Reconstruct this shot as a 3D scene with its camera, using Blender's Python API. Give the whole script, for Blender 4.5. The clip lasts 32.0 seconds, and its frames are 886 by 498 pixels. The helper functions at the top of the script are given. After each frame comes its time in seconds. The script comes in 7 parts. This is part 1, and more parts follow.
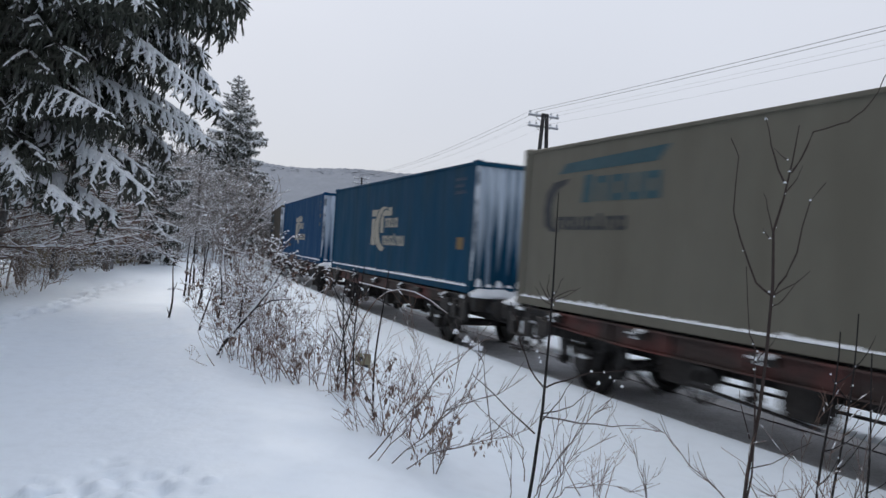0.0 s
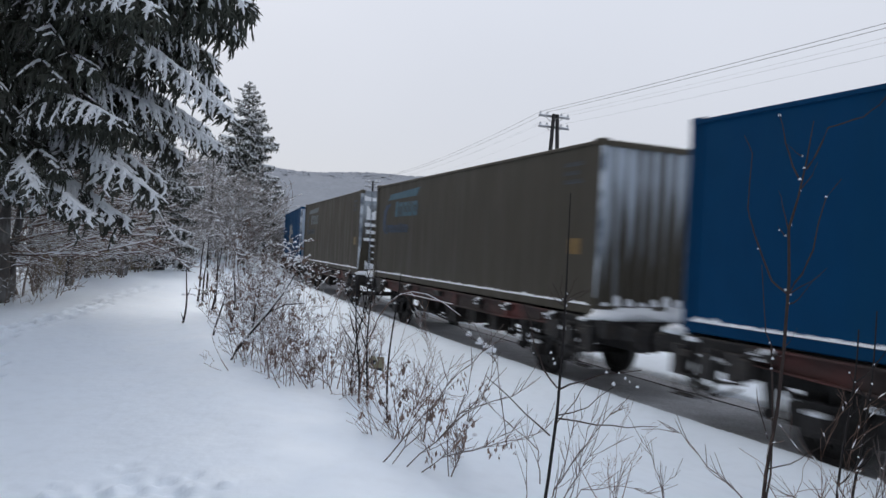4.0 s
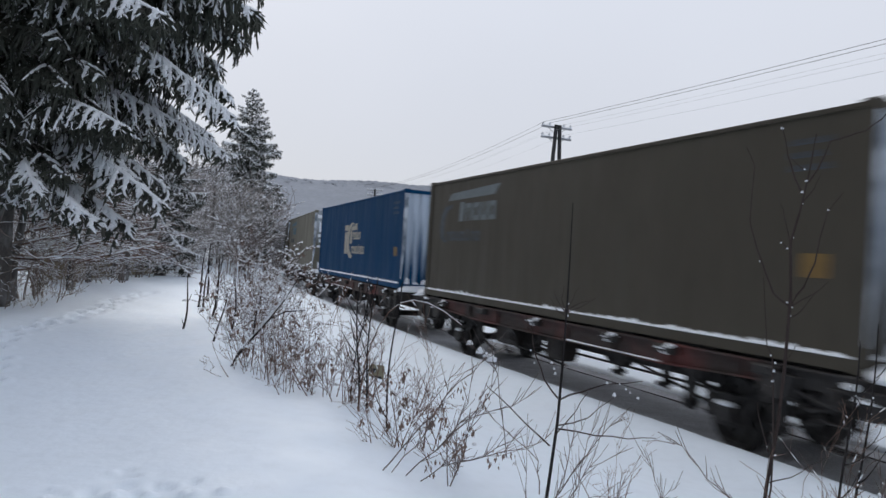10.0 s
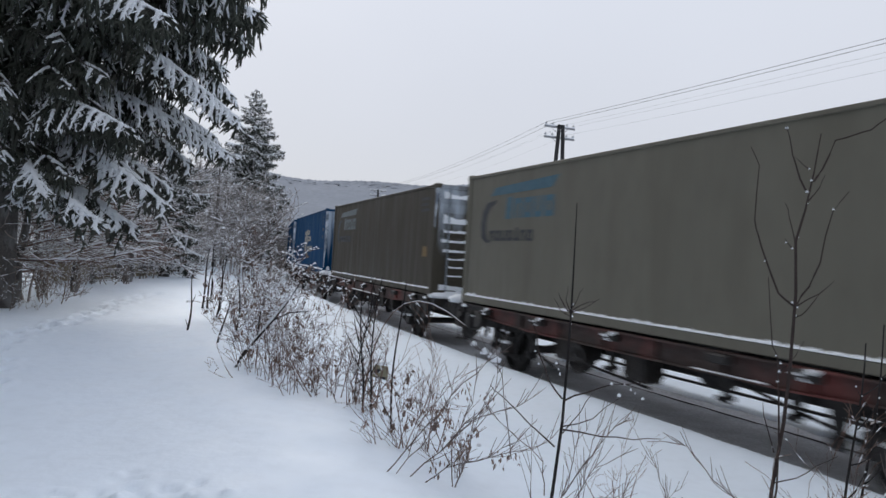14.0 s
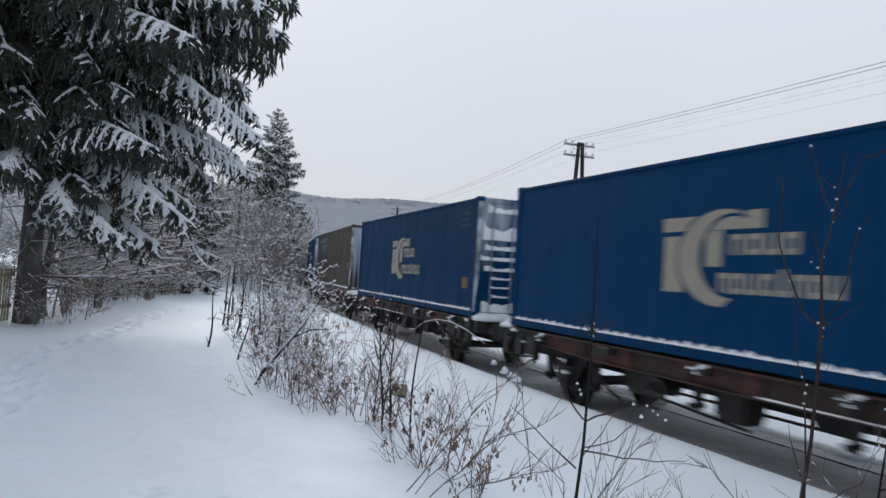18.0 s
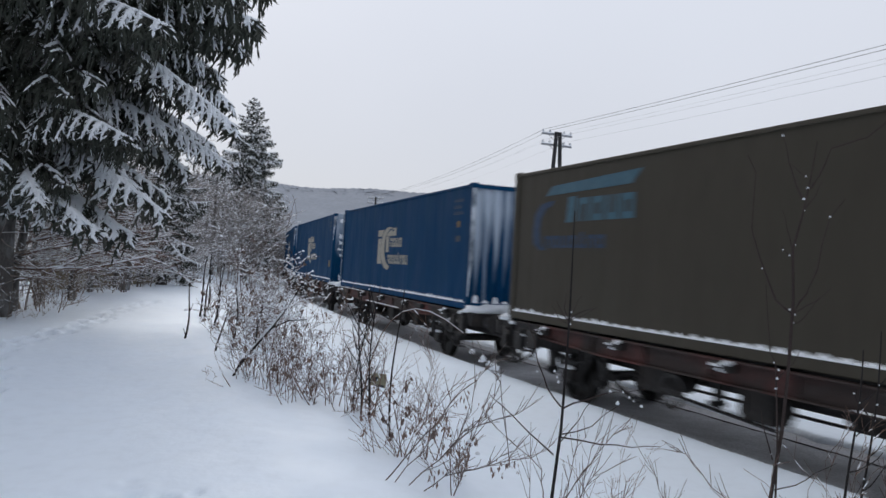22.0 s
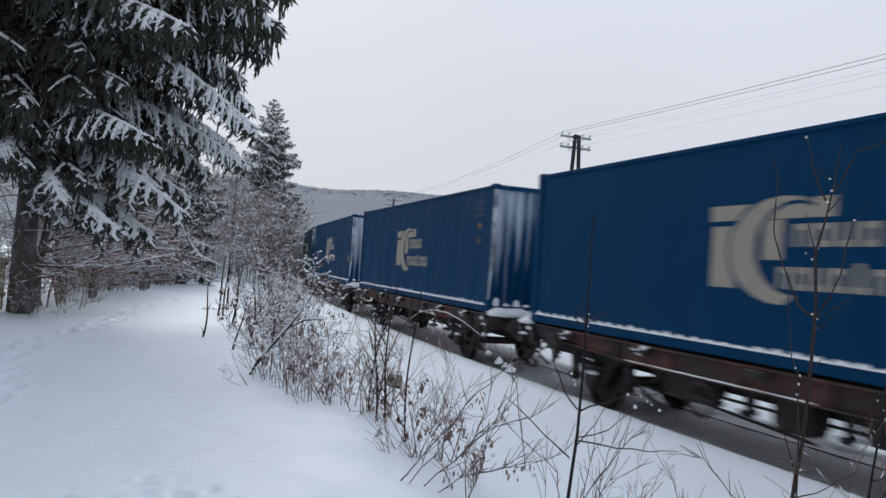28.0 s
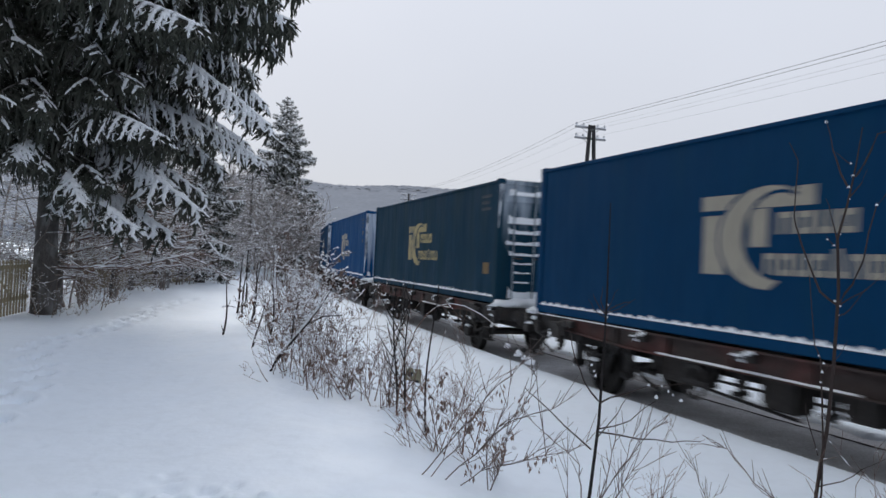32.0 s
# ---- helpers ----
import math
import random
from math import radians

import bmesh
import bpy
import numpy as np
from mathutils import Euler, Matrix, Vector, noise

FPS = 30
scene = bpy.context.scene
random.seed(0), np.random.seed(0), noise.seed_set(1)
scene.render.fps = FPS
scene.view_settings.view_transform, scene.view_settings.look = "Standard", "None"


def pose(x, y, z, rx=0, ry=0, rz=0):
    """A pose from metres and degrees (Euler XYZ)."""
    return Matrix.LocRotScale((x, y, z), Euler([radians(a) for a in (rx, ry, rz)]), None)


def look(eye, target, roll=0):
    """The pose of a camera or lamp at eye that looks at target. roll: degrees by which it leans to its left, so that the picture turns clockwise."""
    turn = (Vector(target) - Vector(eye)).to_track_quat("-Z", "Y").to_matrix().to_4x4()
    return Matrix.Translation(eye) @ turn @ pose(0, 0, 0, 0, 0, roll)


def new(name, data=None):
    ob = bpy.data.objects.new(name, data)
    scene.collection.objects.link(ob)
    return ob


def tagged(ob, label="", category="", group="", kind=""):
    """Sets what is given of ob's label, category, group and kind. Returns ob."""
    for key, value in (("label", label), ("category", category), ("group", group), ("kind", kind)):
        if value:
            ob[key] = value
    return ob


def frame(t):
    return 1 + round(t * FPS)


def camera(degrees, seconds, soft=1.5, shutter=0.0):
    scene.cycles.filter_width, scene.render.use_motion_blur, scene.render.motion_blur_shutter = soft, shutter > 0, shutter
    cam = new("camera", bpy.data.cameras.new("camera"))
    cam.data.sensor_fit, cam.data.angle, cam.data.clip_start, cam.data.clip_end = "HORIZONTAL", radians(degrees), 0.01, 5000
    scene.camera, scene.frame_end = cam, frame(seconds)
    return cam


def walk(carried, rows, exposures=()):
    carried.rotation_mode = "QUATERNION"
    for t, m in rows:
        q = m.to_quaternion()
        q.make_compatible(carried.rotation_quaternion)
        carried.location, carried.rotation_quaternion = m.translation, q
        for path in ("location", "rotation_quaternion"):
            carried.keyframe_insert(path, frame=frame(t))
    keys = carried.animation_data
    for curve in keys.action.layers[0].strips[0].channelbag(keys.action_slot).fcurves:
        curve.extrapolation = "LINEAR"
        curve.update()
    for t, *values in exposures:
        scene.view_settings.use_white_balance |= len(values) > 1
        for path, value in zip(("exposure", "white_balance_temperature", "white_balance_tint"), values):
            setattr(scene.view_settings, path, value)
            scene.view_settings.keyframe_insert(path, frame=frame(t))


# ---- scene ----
# ---- camera: held in the hand beside the line, it stays in place and sways a little ----
cam = camera(63.3, 32.0, soft=1.5, shutter=0.8)
# seconds, x, y, z, yaw, pitch, roll
PATH = [
    (0, 0.0072, -0.0185, 1.6058, 0.001, -0.369, -3.773),
    (0.5, 0.0104, -0.0178, 1.6015, 0.064, -0.538, -4.183),
    (1, 0.0024, -0.0122, 1.6004, 0.527, -0.332, -4.086),
    (1.5, 0.0064, -0.0059, 1.5983, 0.796, -0.556, -3.540),
    (2, 0.0096, -0.0014, 1.5961, 0.382, -0.237, -3.118),
    (2.5, 0.0109, -0.0052, 1.5993, 0.709, 0.158, -3.109),
    (3, 0.0135, -0.0088, 1.6001, 1.031, 0.033, -3.137),
    (3.5, 0.0091, -0.0041, 1.6043, 0.910, -0.251, -2.954),
    (5.5, 0.0050, -0.0012, 1.6003, 1.029, -0.216, -3.480),
    (6, 0.0059, 0.0007, 1.5985, 0.692, -0.490, -3.428),
    (6.5, -0.0026, -0.0054, 1.5967, 0.662, -0.532, -3.627),
    (7, 0.0023, 0.0054, 1.5981, 0.750, -0.064, -3.584),
    (7.5, 0.0031, -0.0107, 1.5948, 0.398, 0.256, -3.843),
    (8, 0.0008, -0.0093, 1.6019, 0.554, -0.038, -3.898),
    (8.5, -0.0017, -0.0216, 1.6050, 0.147, 0.012, -3.603),
    (9, 0.0003, -0.0144, 1.5988, 0.392, 0.021, -3.373),
    (9.5, 0.0045, -0.0030, 1.5978, 1.054, 0.384, -3.511),
    (10, 0.0012, -0.0080, 1.5991, 1.037, 0.482, -3.707),
    (10.5, -0.0037, -0.0100, 1.6002, 0.886, 0.731, -3.559),
    (11, -0.0008, 0.0070, 1.5966, 0.822, 0.389, -3.239),
    (11.5, 0.0084, 0.0039, 1.5980, 0.983, 0.220, -3.395),
    (12, 0.0022, 0.0099, 1.5960, 1.596, 0.638, -3.548),
    (12.5, -0.0015, 0.0057, 1.5987, 1.595, 1.071, -3.701),
    (13, -0.0047, 0.0050, 1.6009, 1.383, 1.016, -3.715),
    (13.5, -0.0045, -0.0016, 1.6060, 1.399, 0.917, -3.455),
    (14, -0.0039, -0.0035, 1.6035, 1.299, 0.479, -3.539),
    (14.5, 0.0018, 0.0067, 1.6015, 1.513, 0.555, -4.008),
    (15, -0.0084, 0.0037, 1.6103, 2.626, 1.134, -3.895),
    (15.5, 0.0017, 0.0148, 1.6027, 2.962, 1.431, -3.857),
    (17.5, -0.0040, 0.0087, 1.6062, 2.703, 2.036, -4.057),
    (18, -0.0116, 0.0015, 1.6100, 2.819, 1.782, -3.706),
    (18.5, 0.0034, 0.0071, 1.6008, 2.397, 1.365, -3.495),
    (19, -0.0011, 0.0131, 1.5990, 2.270, 1.013, -3.449),
    (19.5, -0.0058, 0.0029, 1.5940, 2.550, 0.694, -3.705),
    (20, -0.0099, 0.0058, 1.6002, 1.938, 0.848, -3.712),
    (20.5, -0.0057, -0.0038, 1.6033, 1.610, 0.905, -3.687),
    (21, -0.0066, -0.0087, 1.6063, 1.358, 1.099, -3.799),
    (21.5, 0.0012, -0.0028, 1.6000, 1.219, 1.153, -3.395),
    (22, -0.0076, -0.0110, 1.6090, 1.113, 1.069, -3.396),
    (22.5, 0.0020, -0.0025, 1.5990, 1.771, 0.877, -3.477),
    (23, -0.0051, 0.0045, 1.5994, 2.319, 0.798, -3.799),
    (23.5, -0.0135, 0.0020, 1.5965, 2.594, 0.629, -3.990),
    (24, -0.0022, 0.0028, 1.5994, 2.503, 1.022, -3.619),
    (24.5, -0.0102, 0.0018, 1.6020, 2.628, 1.165, -3.493),
    (25, -0.0081, 0.0099, 1.5987, 2.873, 1.090, -3.662),
    (25.5, -0.0067, 0.0107, 1.5959, 2.783, 0.966, -3.823),
    (27.5, -0.0084, -0.0028, 1.5958, 2.508, 1.110, -3.869),
    (28, -0.0044, 0.0108, 1.5961, 2.495, 1.159, -3.954),
    (28.5, -0.0054, 0.0083, 1.5976, 2.721, 0.622, -3.850),
    (29, -0.0059, 0.0055, 1.5967, 2.752, 0.871, -3.634),
    (29.5, -0.0021, 0.0095, 1.5962, 2.720, 1.043, -3.157),
    (30, -0.0115, 0.0069, 1.5988, 3.054, 0.765, -3.405),
    (30.5, -0.0115, 0.0101, 1.5937, 3.309, 0.750, -3.418),
    (31, -0.0123, 0.0113, 1.5938, 3.397, 0.832, -3.275),
    (31.5, -0.0142, 0.0188, 1.5945, 3.863, 0.852, -3.046),
    (32, -0.0114, 0.0136, 1.5935, 3.794, 0.606, -2.826),
]
walk(cam, [(t, pose(x, y, z, 90 + pitch, roll, yaw)) for t, x, y, z, yaw, pitch, roll in PATH])

# ---- light: an even overcast winter sky ----
world = bpy.data.worlds.new("overcast_sky")
scene.world = world
world.use_nodes = True
wn, wl = world.node_tree.nodes, world.node_tree.links
wn.clear()
w_out = wn.new("ShaderNodeOutputWorld")
w_bg = wn.new("ShaderNodeBackground")
w_sky = wn.new("ShaderNodeTexSky")
w_sky.sky_type, w_sky.sun_disc = "NISHITA", False
w_sky.sun_elevation, w_sky.sun_rotation = radians(36), radians(-26.6)
w_co = wn.new("ShaderNodeTexCoord")
w_sep = wn.new("ShaderNodeSeparateXYZ")
w_ramp = wn.new("ShaderNodeValToRGB")
w_ramp.color_ramp.elements[0].position, w_ramp.color_ramp.elements[0].color = 0.0, (0.575, 0.59, 0.645, 1)
w_ramp.color_ramp.elements[1].position, w_ramp.color_ramp.elements[1].color = 0.45, (0.72, 0.755, 0.84, 1)
w_top = w_ramp.color_ramp.elements.new(0.95)
w_top.color = (0.52, 0.555, 0.64, 1)
w_noise = wn.new("ShaderNodeTexNoise")
w_noise.inputs["Scale"].default_value, w_noise.inputs["Detail"].default_value = 2.2, 4
w_nr = wn.new("ShaderNodeMapRange")
w_nr.inputs["To Min"].default_value, w_nr.inputs["To Max"].default_value = 0.95, 1.06
w_mul = wn.new("ShaderNodeMix")
w_mul.data_type, w_mul.blend_type, w_mul.inputs["Factor"].default_value = "RGBA", "MULTIPLY", 1.0
w_mix = wn.new("ShaderNodeMix")
w_mix.data_type, w_mix.inputs["Factor"].default_value = "RGBA", 0.008
wl.new(w_co.outputs["Generated"], w_sep.inputs[0])
wl.new(w_sep.outputs["Z"], w_ramp.inputs[0])
wl.new(w_co.outputs["Generated"], w_noise.inputs["Vector"])
wl.new(w_noise.outputs["Fac"], w_nr.inputs["Value"])
wl.new(w_ramp.outputs[0], w_mul.inputs[6])
wl.new(w_nr.outputs[0], w_mul.inputs[7])
wl.new(w_mul.outputs[2], w_mix.inputs[6])
wl.new(w_sky.outputs[0], w_mix.inputs[7])
wl.new(w_mix.outputs[2], w_bg.inputs["Color"])
wl.new(w_bg.outputs[0], w_out.inputs["Surface"])
w_bg.inputs["Strength"].default_value = 1.0

sun = new("sun", bpy.data.lights.new("sun", "SUN"))
sun.data.energy, sun.data.angle, sun.data.color = 1.5, radians(40), (1.0, 0.98, 0.95)
sun.matrix_world = look((-17, 34, 28), (0, 0, 0))
scene.view_settings.exposure = 0.0


# ---- materials ----
def mat(name, color, rough=0.6, metal=0.0, var=0.15, scale=6.0, bump=0.0, bump_scale=40.0, stretch=(1, 1, 1), spec=0.5, rand=0.0,
        dirt=None, dirt_at=(0.5, 0.7), dirt_scale=2.0, coord="Object"):
    """A surface with variation at two scales, an optional second colour in stains, and fine relief."""
    m = bpy.data.materials.new(name)
    m.use_nodes = True
    n, l = m.node_tree.nodes, m.node_tree.links
    b = n["Principled BSDF"]
    b.inputs["Roughness"].default_value, b.inputs["Metallic"].default_value = rough, metal
    b.inputs["Specular IOR Level"].default_value = spec
    co, mp = n.new("ShaderNodeTexCoord"), n.new("ShaderNodeMapping")
    mp.inputs["Scale"].default_value = stretch
    l.new(co.outputs[coord], mp.inputs["Vector"])
    def noise_at(s, detail=5):
        t = n.new("ShaderNodeTexNoise")
        t.inputs["Scale"].default_value, t.inputs["Detail"].default_value = s, detail
        l.new(mp.outputs[0], t.inputs["Vector"])
        return t.outputs["Fac"]
    def rng(src, lo, hi, a=0.3, c=0.7):
        r = n.new("ShaderNodeMapRange")
        for k, v in zip(("From Min", "From Max", "To Min", "To Max"), (a, c, lo, hi)):
            r.inputs[k].default_value = v
        l.new(src, r.inputs["Value"])
        return r.outputs[0]
    def mixed(a, c, f, blend="MIX"):
        x = n.new("ShaderNodeMix")
        x.data_type, x.blend_type = "RGBA", blend
        for s, v in ((x.inputs[6], a), (x.inputs[7], c), (x.inputs["Factor"], f)):
            if hasattr(v, "links"):
                l.new(v, s)
            else:
                s.default_value = v
        return x.outputs[2]
    rgba = (*color, 1)
    out = mixed(rgba, tuple(min(1, c * (1 + var)) for c in color) + (1,), rng(noise_at(scale), 0, 1))
    out = mixed(out, tuple(c * (1 - var) for c in color) + (1,), rng(noise_at(scale * 9, 3), 0, 1, 0.45, 0.75))
    if dirt:
        out = mixed(out, (*dirt, 1), rng(noise_at(dirt_scale, 8), 0, 0.85, *dirt_at))
    if rand:
        oi = n.new("ShaderNodeObjectInfo")
        r = n.new("ShaderNodeMapRange")
        r.inputs["To Min"].default_value, r.inputs["To Max"].default_value = 1 - rand, 1 + rand
        l.new(oi.outputs["Random"], r.inputs["Value"])
        hs = n.new("ShaderNodeHueSaturation")
        l.new(r.outputs[0], hs.inputs["Value"])
        l.new(out, hs.inputs["Color"])
        out = hs.outputs[0]
    l.new(out, b.inputs["Base Color"])
    l.new(rng(noise_at(scale * 3, 3), max(0.02, rough - 0.12), min(1, rough + 0.12)), b.inputs["Roughness"])
    if bump:
        bp = n.new("ShaderNodeBump")
        bp.inputs["Strength"].default_value, bp.inputs["Distance"].default_value = bump, 0.02
        l.new(noise_at(bump_scale, 6), bp.inputs["Height"])
        l.new(bp.outputs[0], b.inputs["Normal"])
    return m


SNOW = mat("snow", (0.79, 0.872, 0.965), 0.6, var=0.03, scale=0.6, bump=0.35, bump_scale=9, spec=0.7)
SNOW_LUMP = mat("snow_lump", (0.86, 0.89, 0.93), 0.75, var=0.04, scale=5, bump=0.3, bump_scale=30, spec=0.25)
TRACK_BED = mat("sooty_trackside_snow", (0.51, 0.52, 0.545), 0.9, var=0.25, scale=3, bump=0.7, bump_scale=22, dirt=(0.36, 0.36, 0.37), dirt_at=(0.4, 0.9), dirt_scale=1.6)
BLUE = mat("blue_paint", (0.0030, 0.0445, 0.117), 0.6, var=0.12, scale=1.5, stretch=(1, 1, 0.15), rand=0.10, dirt=(0.005, 0.050, 0.112), dirt_at=(0.5, 0.75), spec=0.05)
FADED = mat("faded_teal_blue_paint", (0.007, 0.054, 0.108), 0.65, var=0.15, scale=1.5, stretch=(1, 1, 0.15), dirt=(0.014, 0.048, 0.075), dirt_at=(0.45, 0.75), spec=0.05)
BRIGHT = mat("bright_blue_paint", (0.004, 0.060, 0.175), 0.6, var=0.12, scale=1.5, stretch=(1, 1, 0.15), spec=0.05)
TEAL = mat("weathered_blue_paint", (0.006, 0.038, 0.072), 0.6, var=0.2, scale=1.5, stretch=(1, 1, 0.15), dirt=(0.012, 0.042, 0.062), dirt_at=(0.45, 0.7), spec=0.05)
DARK = mat("dark_olive_paint", (0.068, 0.060, 0.047), 0.55, var=0.12, scale=1.2, stretch=(1, 1, 0.15), rand=0.08, dirt=(0.07, 0.064, 0.05), dirt_at=(0.5, 0.75), spec=0.12)
OLIVE = mat("grey_olive_paint", (0.160, 0.152, 0.124), 0.55, var=0.1, scale=1.2, stretch=(1, 1, 0.15), dirt=(0.135, 0.126, 0.10), dirt_at=(0.5, 0.75), spec=0.12)
CREAM = mat("cream_paint", (0.36, 0.33, 0.27), 0.6, var=0.14, scale=2, stretch=(1, 1, 0.3), dirt=(0.24, 0.23, 0.20), dirt_at=(0.55, 0.8))
YELLOWED = mat("yellowed_paint", (0.42, 0.34, 0.16), 0.65, var=0.2, scale=2, dirt=(0.08, 0.1, 0.1), dirt_at=(0.5, 0.7))
TEAL_MARK = mat("teal_paint", (0.017, 0.070, 0.092), 0.6, var=0.2, scale=2)
CYAN = mat("pale_blue_paint", (0.042, 0.115, 0.16), 0.6, var=0.15, scale=2)
MIDBLUE = mat("faded_blue_paint", (0.014, 0.040, 0.088), 0.6, var=0.15, scale=2)
PALE = mat("faded_pale_paint", (0.13, 0.155, 0.165), 0.65, var=0.2, scale=2)
SLATE = mat("slate_paint", (0.04, 0.05, 0.062), 0.65, var=0.2, scale=2)
INK = mat("dark_paint", (0.022, 0.026, 0.034), 0.6, var=0.2, scale=2)
AMBER = mat("amber_placard", (0.17, 0.10, 0.025), 0.5, var=0.2, scale=8)
MARK = mat("faded_marking", (0.012, 0.035, 0.07), 0.6, var=0.2, scale=8)
RED = mat("red_oxide_paint", (0.032, 0.019, 0.016), 0.75, var=0.35, scale=3, bump=0.2, dirt=(0.140, 0.034, 0.029), dirt_at=(0.48, 0.62), dirt_scale=0.8, rand=0.2)
IRON = mat("grimy_steel", (0.027, 0.025, 0.025), 0.75, 0.2, var=0.35, scale=6, bump=0.3, dirt=(0.05, 0.04, 0.034), dirt_at=(0.5, 0.75), dirt_scale=4)
RIME = mat("rime", (0.55, 0.60, 0.66), 0.8, var=0.2, scale=3, dirt=(0.06, 0.085, 0.12), dirt_at=(0.44, 0.6), dirt_scale=1.6)
BAR = mat("frosted_lock_bar", (0.26, 0.30, 0.34), 0.7, var=0.35, scale=3, dirt=(0.05, 0.07, 0.09), dirt_at=(0.5, 0.7), dirt_scale=3)
WHEEL = mat("wheel_steel", (0.035, 0.033, 0.032), 0.6, 0.5, var=0.3, scale=5, dirt=(0.09, 0.085, 0.08), dirt_at=(0.55, 0.8))
RAIL = mat("rail_steel", (0.16, 0.15, 0.145), 0.7, 0.1, var=0.3, scale=4)
RAIL_TOP = mat("polished_rail_head", (0.36, 0.36, 0.37), 0.5, 0.35, var=0.1)
POLE = mat("tarred_pole_wood", (0.022, 0.021, 0.022), 0.85, var=0.3, scale=4, stretch=(1, 1, 0.1), bump=0.4)
ARM = mat("frosted_crossarm", (0.24, 0.245, 0.255), 0.8, var=0.3, scale=7)
GLASS_W = mat("porcelain", (0.55, 0.56, 0.58), 0.3, var=0.1)
WIRE = mat("frosted_wire", (0.17, 0.175, 0.185), 0.7, var=0.1)
BARK = mat("spruce_bark", (0.085, 0.078, 0.073), 0.95, var=0.4, scale=7, stretch=(1, 1, 0.35), bump=0.9, bump_scale=16, dirt=(0.27, 0.27, 0.27), dirt_at=(0.52, 0.7), dirt_scale=5)
NEEDLE = mat("spruce_needles", (0.042, 0.047, 0.038), 0.8, var=0.5, scale=2.5, rand=0.25, spec=0.25, dirt=(0.085, 0.083, 0.072), dirt_at=(0.5, 0.72))
TWIG = mat("brown_twig_bark", (0.150, 0.098, 0.078), 0.85, var=0.35, scale=9, rand=0.25, spec=0.2)
PALE_TWIG = mat("pale_brown_twig_bark", (0.155, 0.128, 0.120), 0.85, var=0.3, scale=9, rand=0.25, spec=0.2)
# twig bark of the distant trees, paled in colour to stand for haze
HAZED_TWIG = mat("pale_grey_twig_bark", (0.27, 0.25, 0.24), 0.9, var=0.25, scale=9, rand=0.2, spec=0.15)
TWIG_GREY = mat("grey_twig_bark", (0.25, 0.212, 0.19), 0.9, var=0.3, scale=9, rand=0.25, spec=0.2)
DRY_TWIG = mat("dry_undergrowth_bark", (0.215, 0.172, 0.140), 0.9, var=0.35, scale=9, rand=0.3, spec=0.15)
BROWN_STEM = mat("brown_sapling_bark", (0.054, 0.041, 0.038), 0.85, var=0.3, scale=14, spec=0.12)
THIN_WIRE = mat("thin_frosted_wire", (0.38, 0.39, 0.41), 0.7, var=0.1)
EQUIP = mat("rusty_equipment_steel", (0.032, 0.026, 0.023), 0.8, 0.1, var=0.35, scale=4, bump=0.3, dirt=(0.02, 0.018, 0.017), dirt_at=(0.45, 0.65), dirt_scale=3)
STEM = mat("dark_sapling_bark", (0.016, 0.013, 0.013), 0.75, var=0.35, scale=14, spec=0.3)
LEAF = mat("withered_leaf", (0.205, 0.150, 0.128), 0.9, var=0.4, scale=12, rand=0.3, spec=0.1)
FENCE = mat("weathered_fence_wood", (0.25, 0.21, 0.14), 0.9, var=0.3, scale=5, stretch=(1, 1, 0.2), bump=0.4)
PLATE = mat("weathered_board", (0.27, 0.25, 0.17), 0.8, var=0.25, scale=12)
# the haze over the distant ridge is mixed into this blue-grey base colour
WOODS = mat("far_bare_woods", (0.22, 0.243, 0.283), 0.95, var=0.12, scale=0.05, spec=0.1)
# for the wood added out of view to dim near containers and snow
UNSEEN_WOODS = mat("dark_snowy_woods", (0.07, 0.075, 0.07), 0.95, var=0.4, scale=0.6, spec=0.1, dirt=(0.5, 0.54, 0.58), dirt_at=(0.58, 0.7), dirt_scale=0.8)


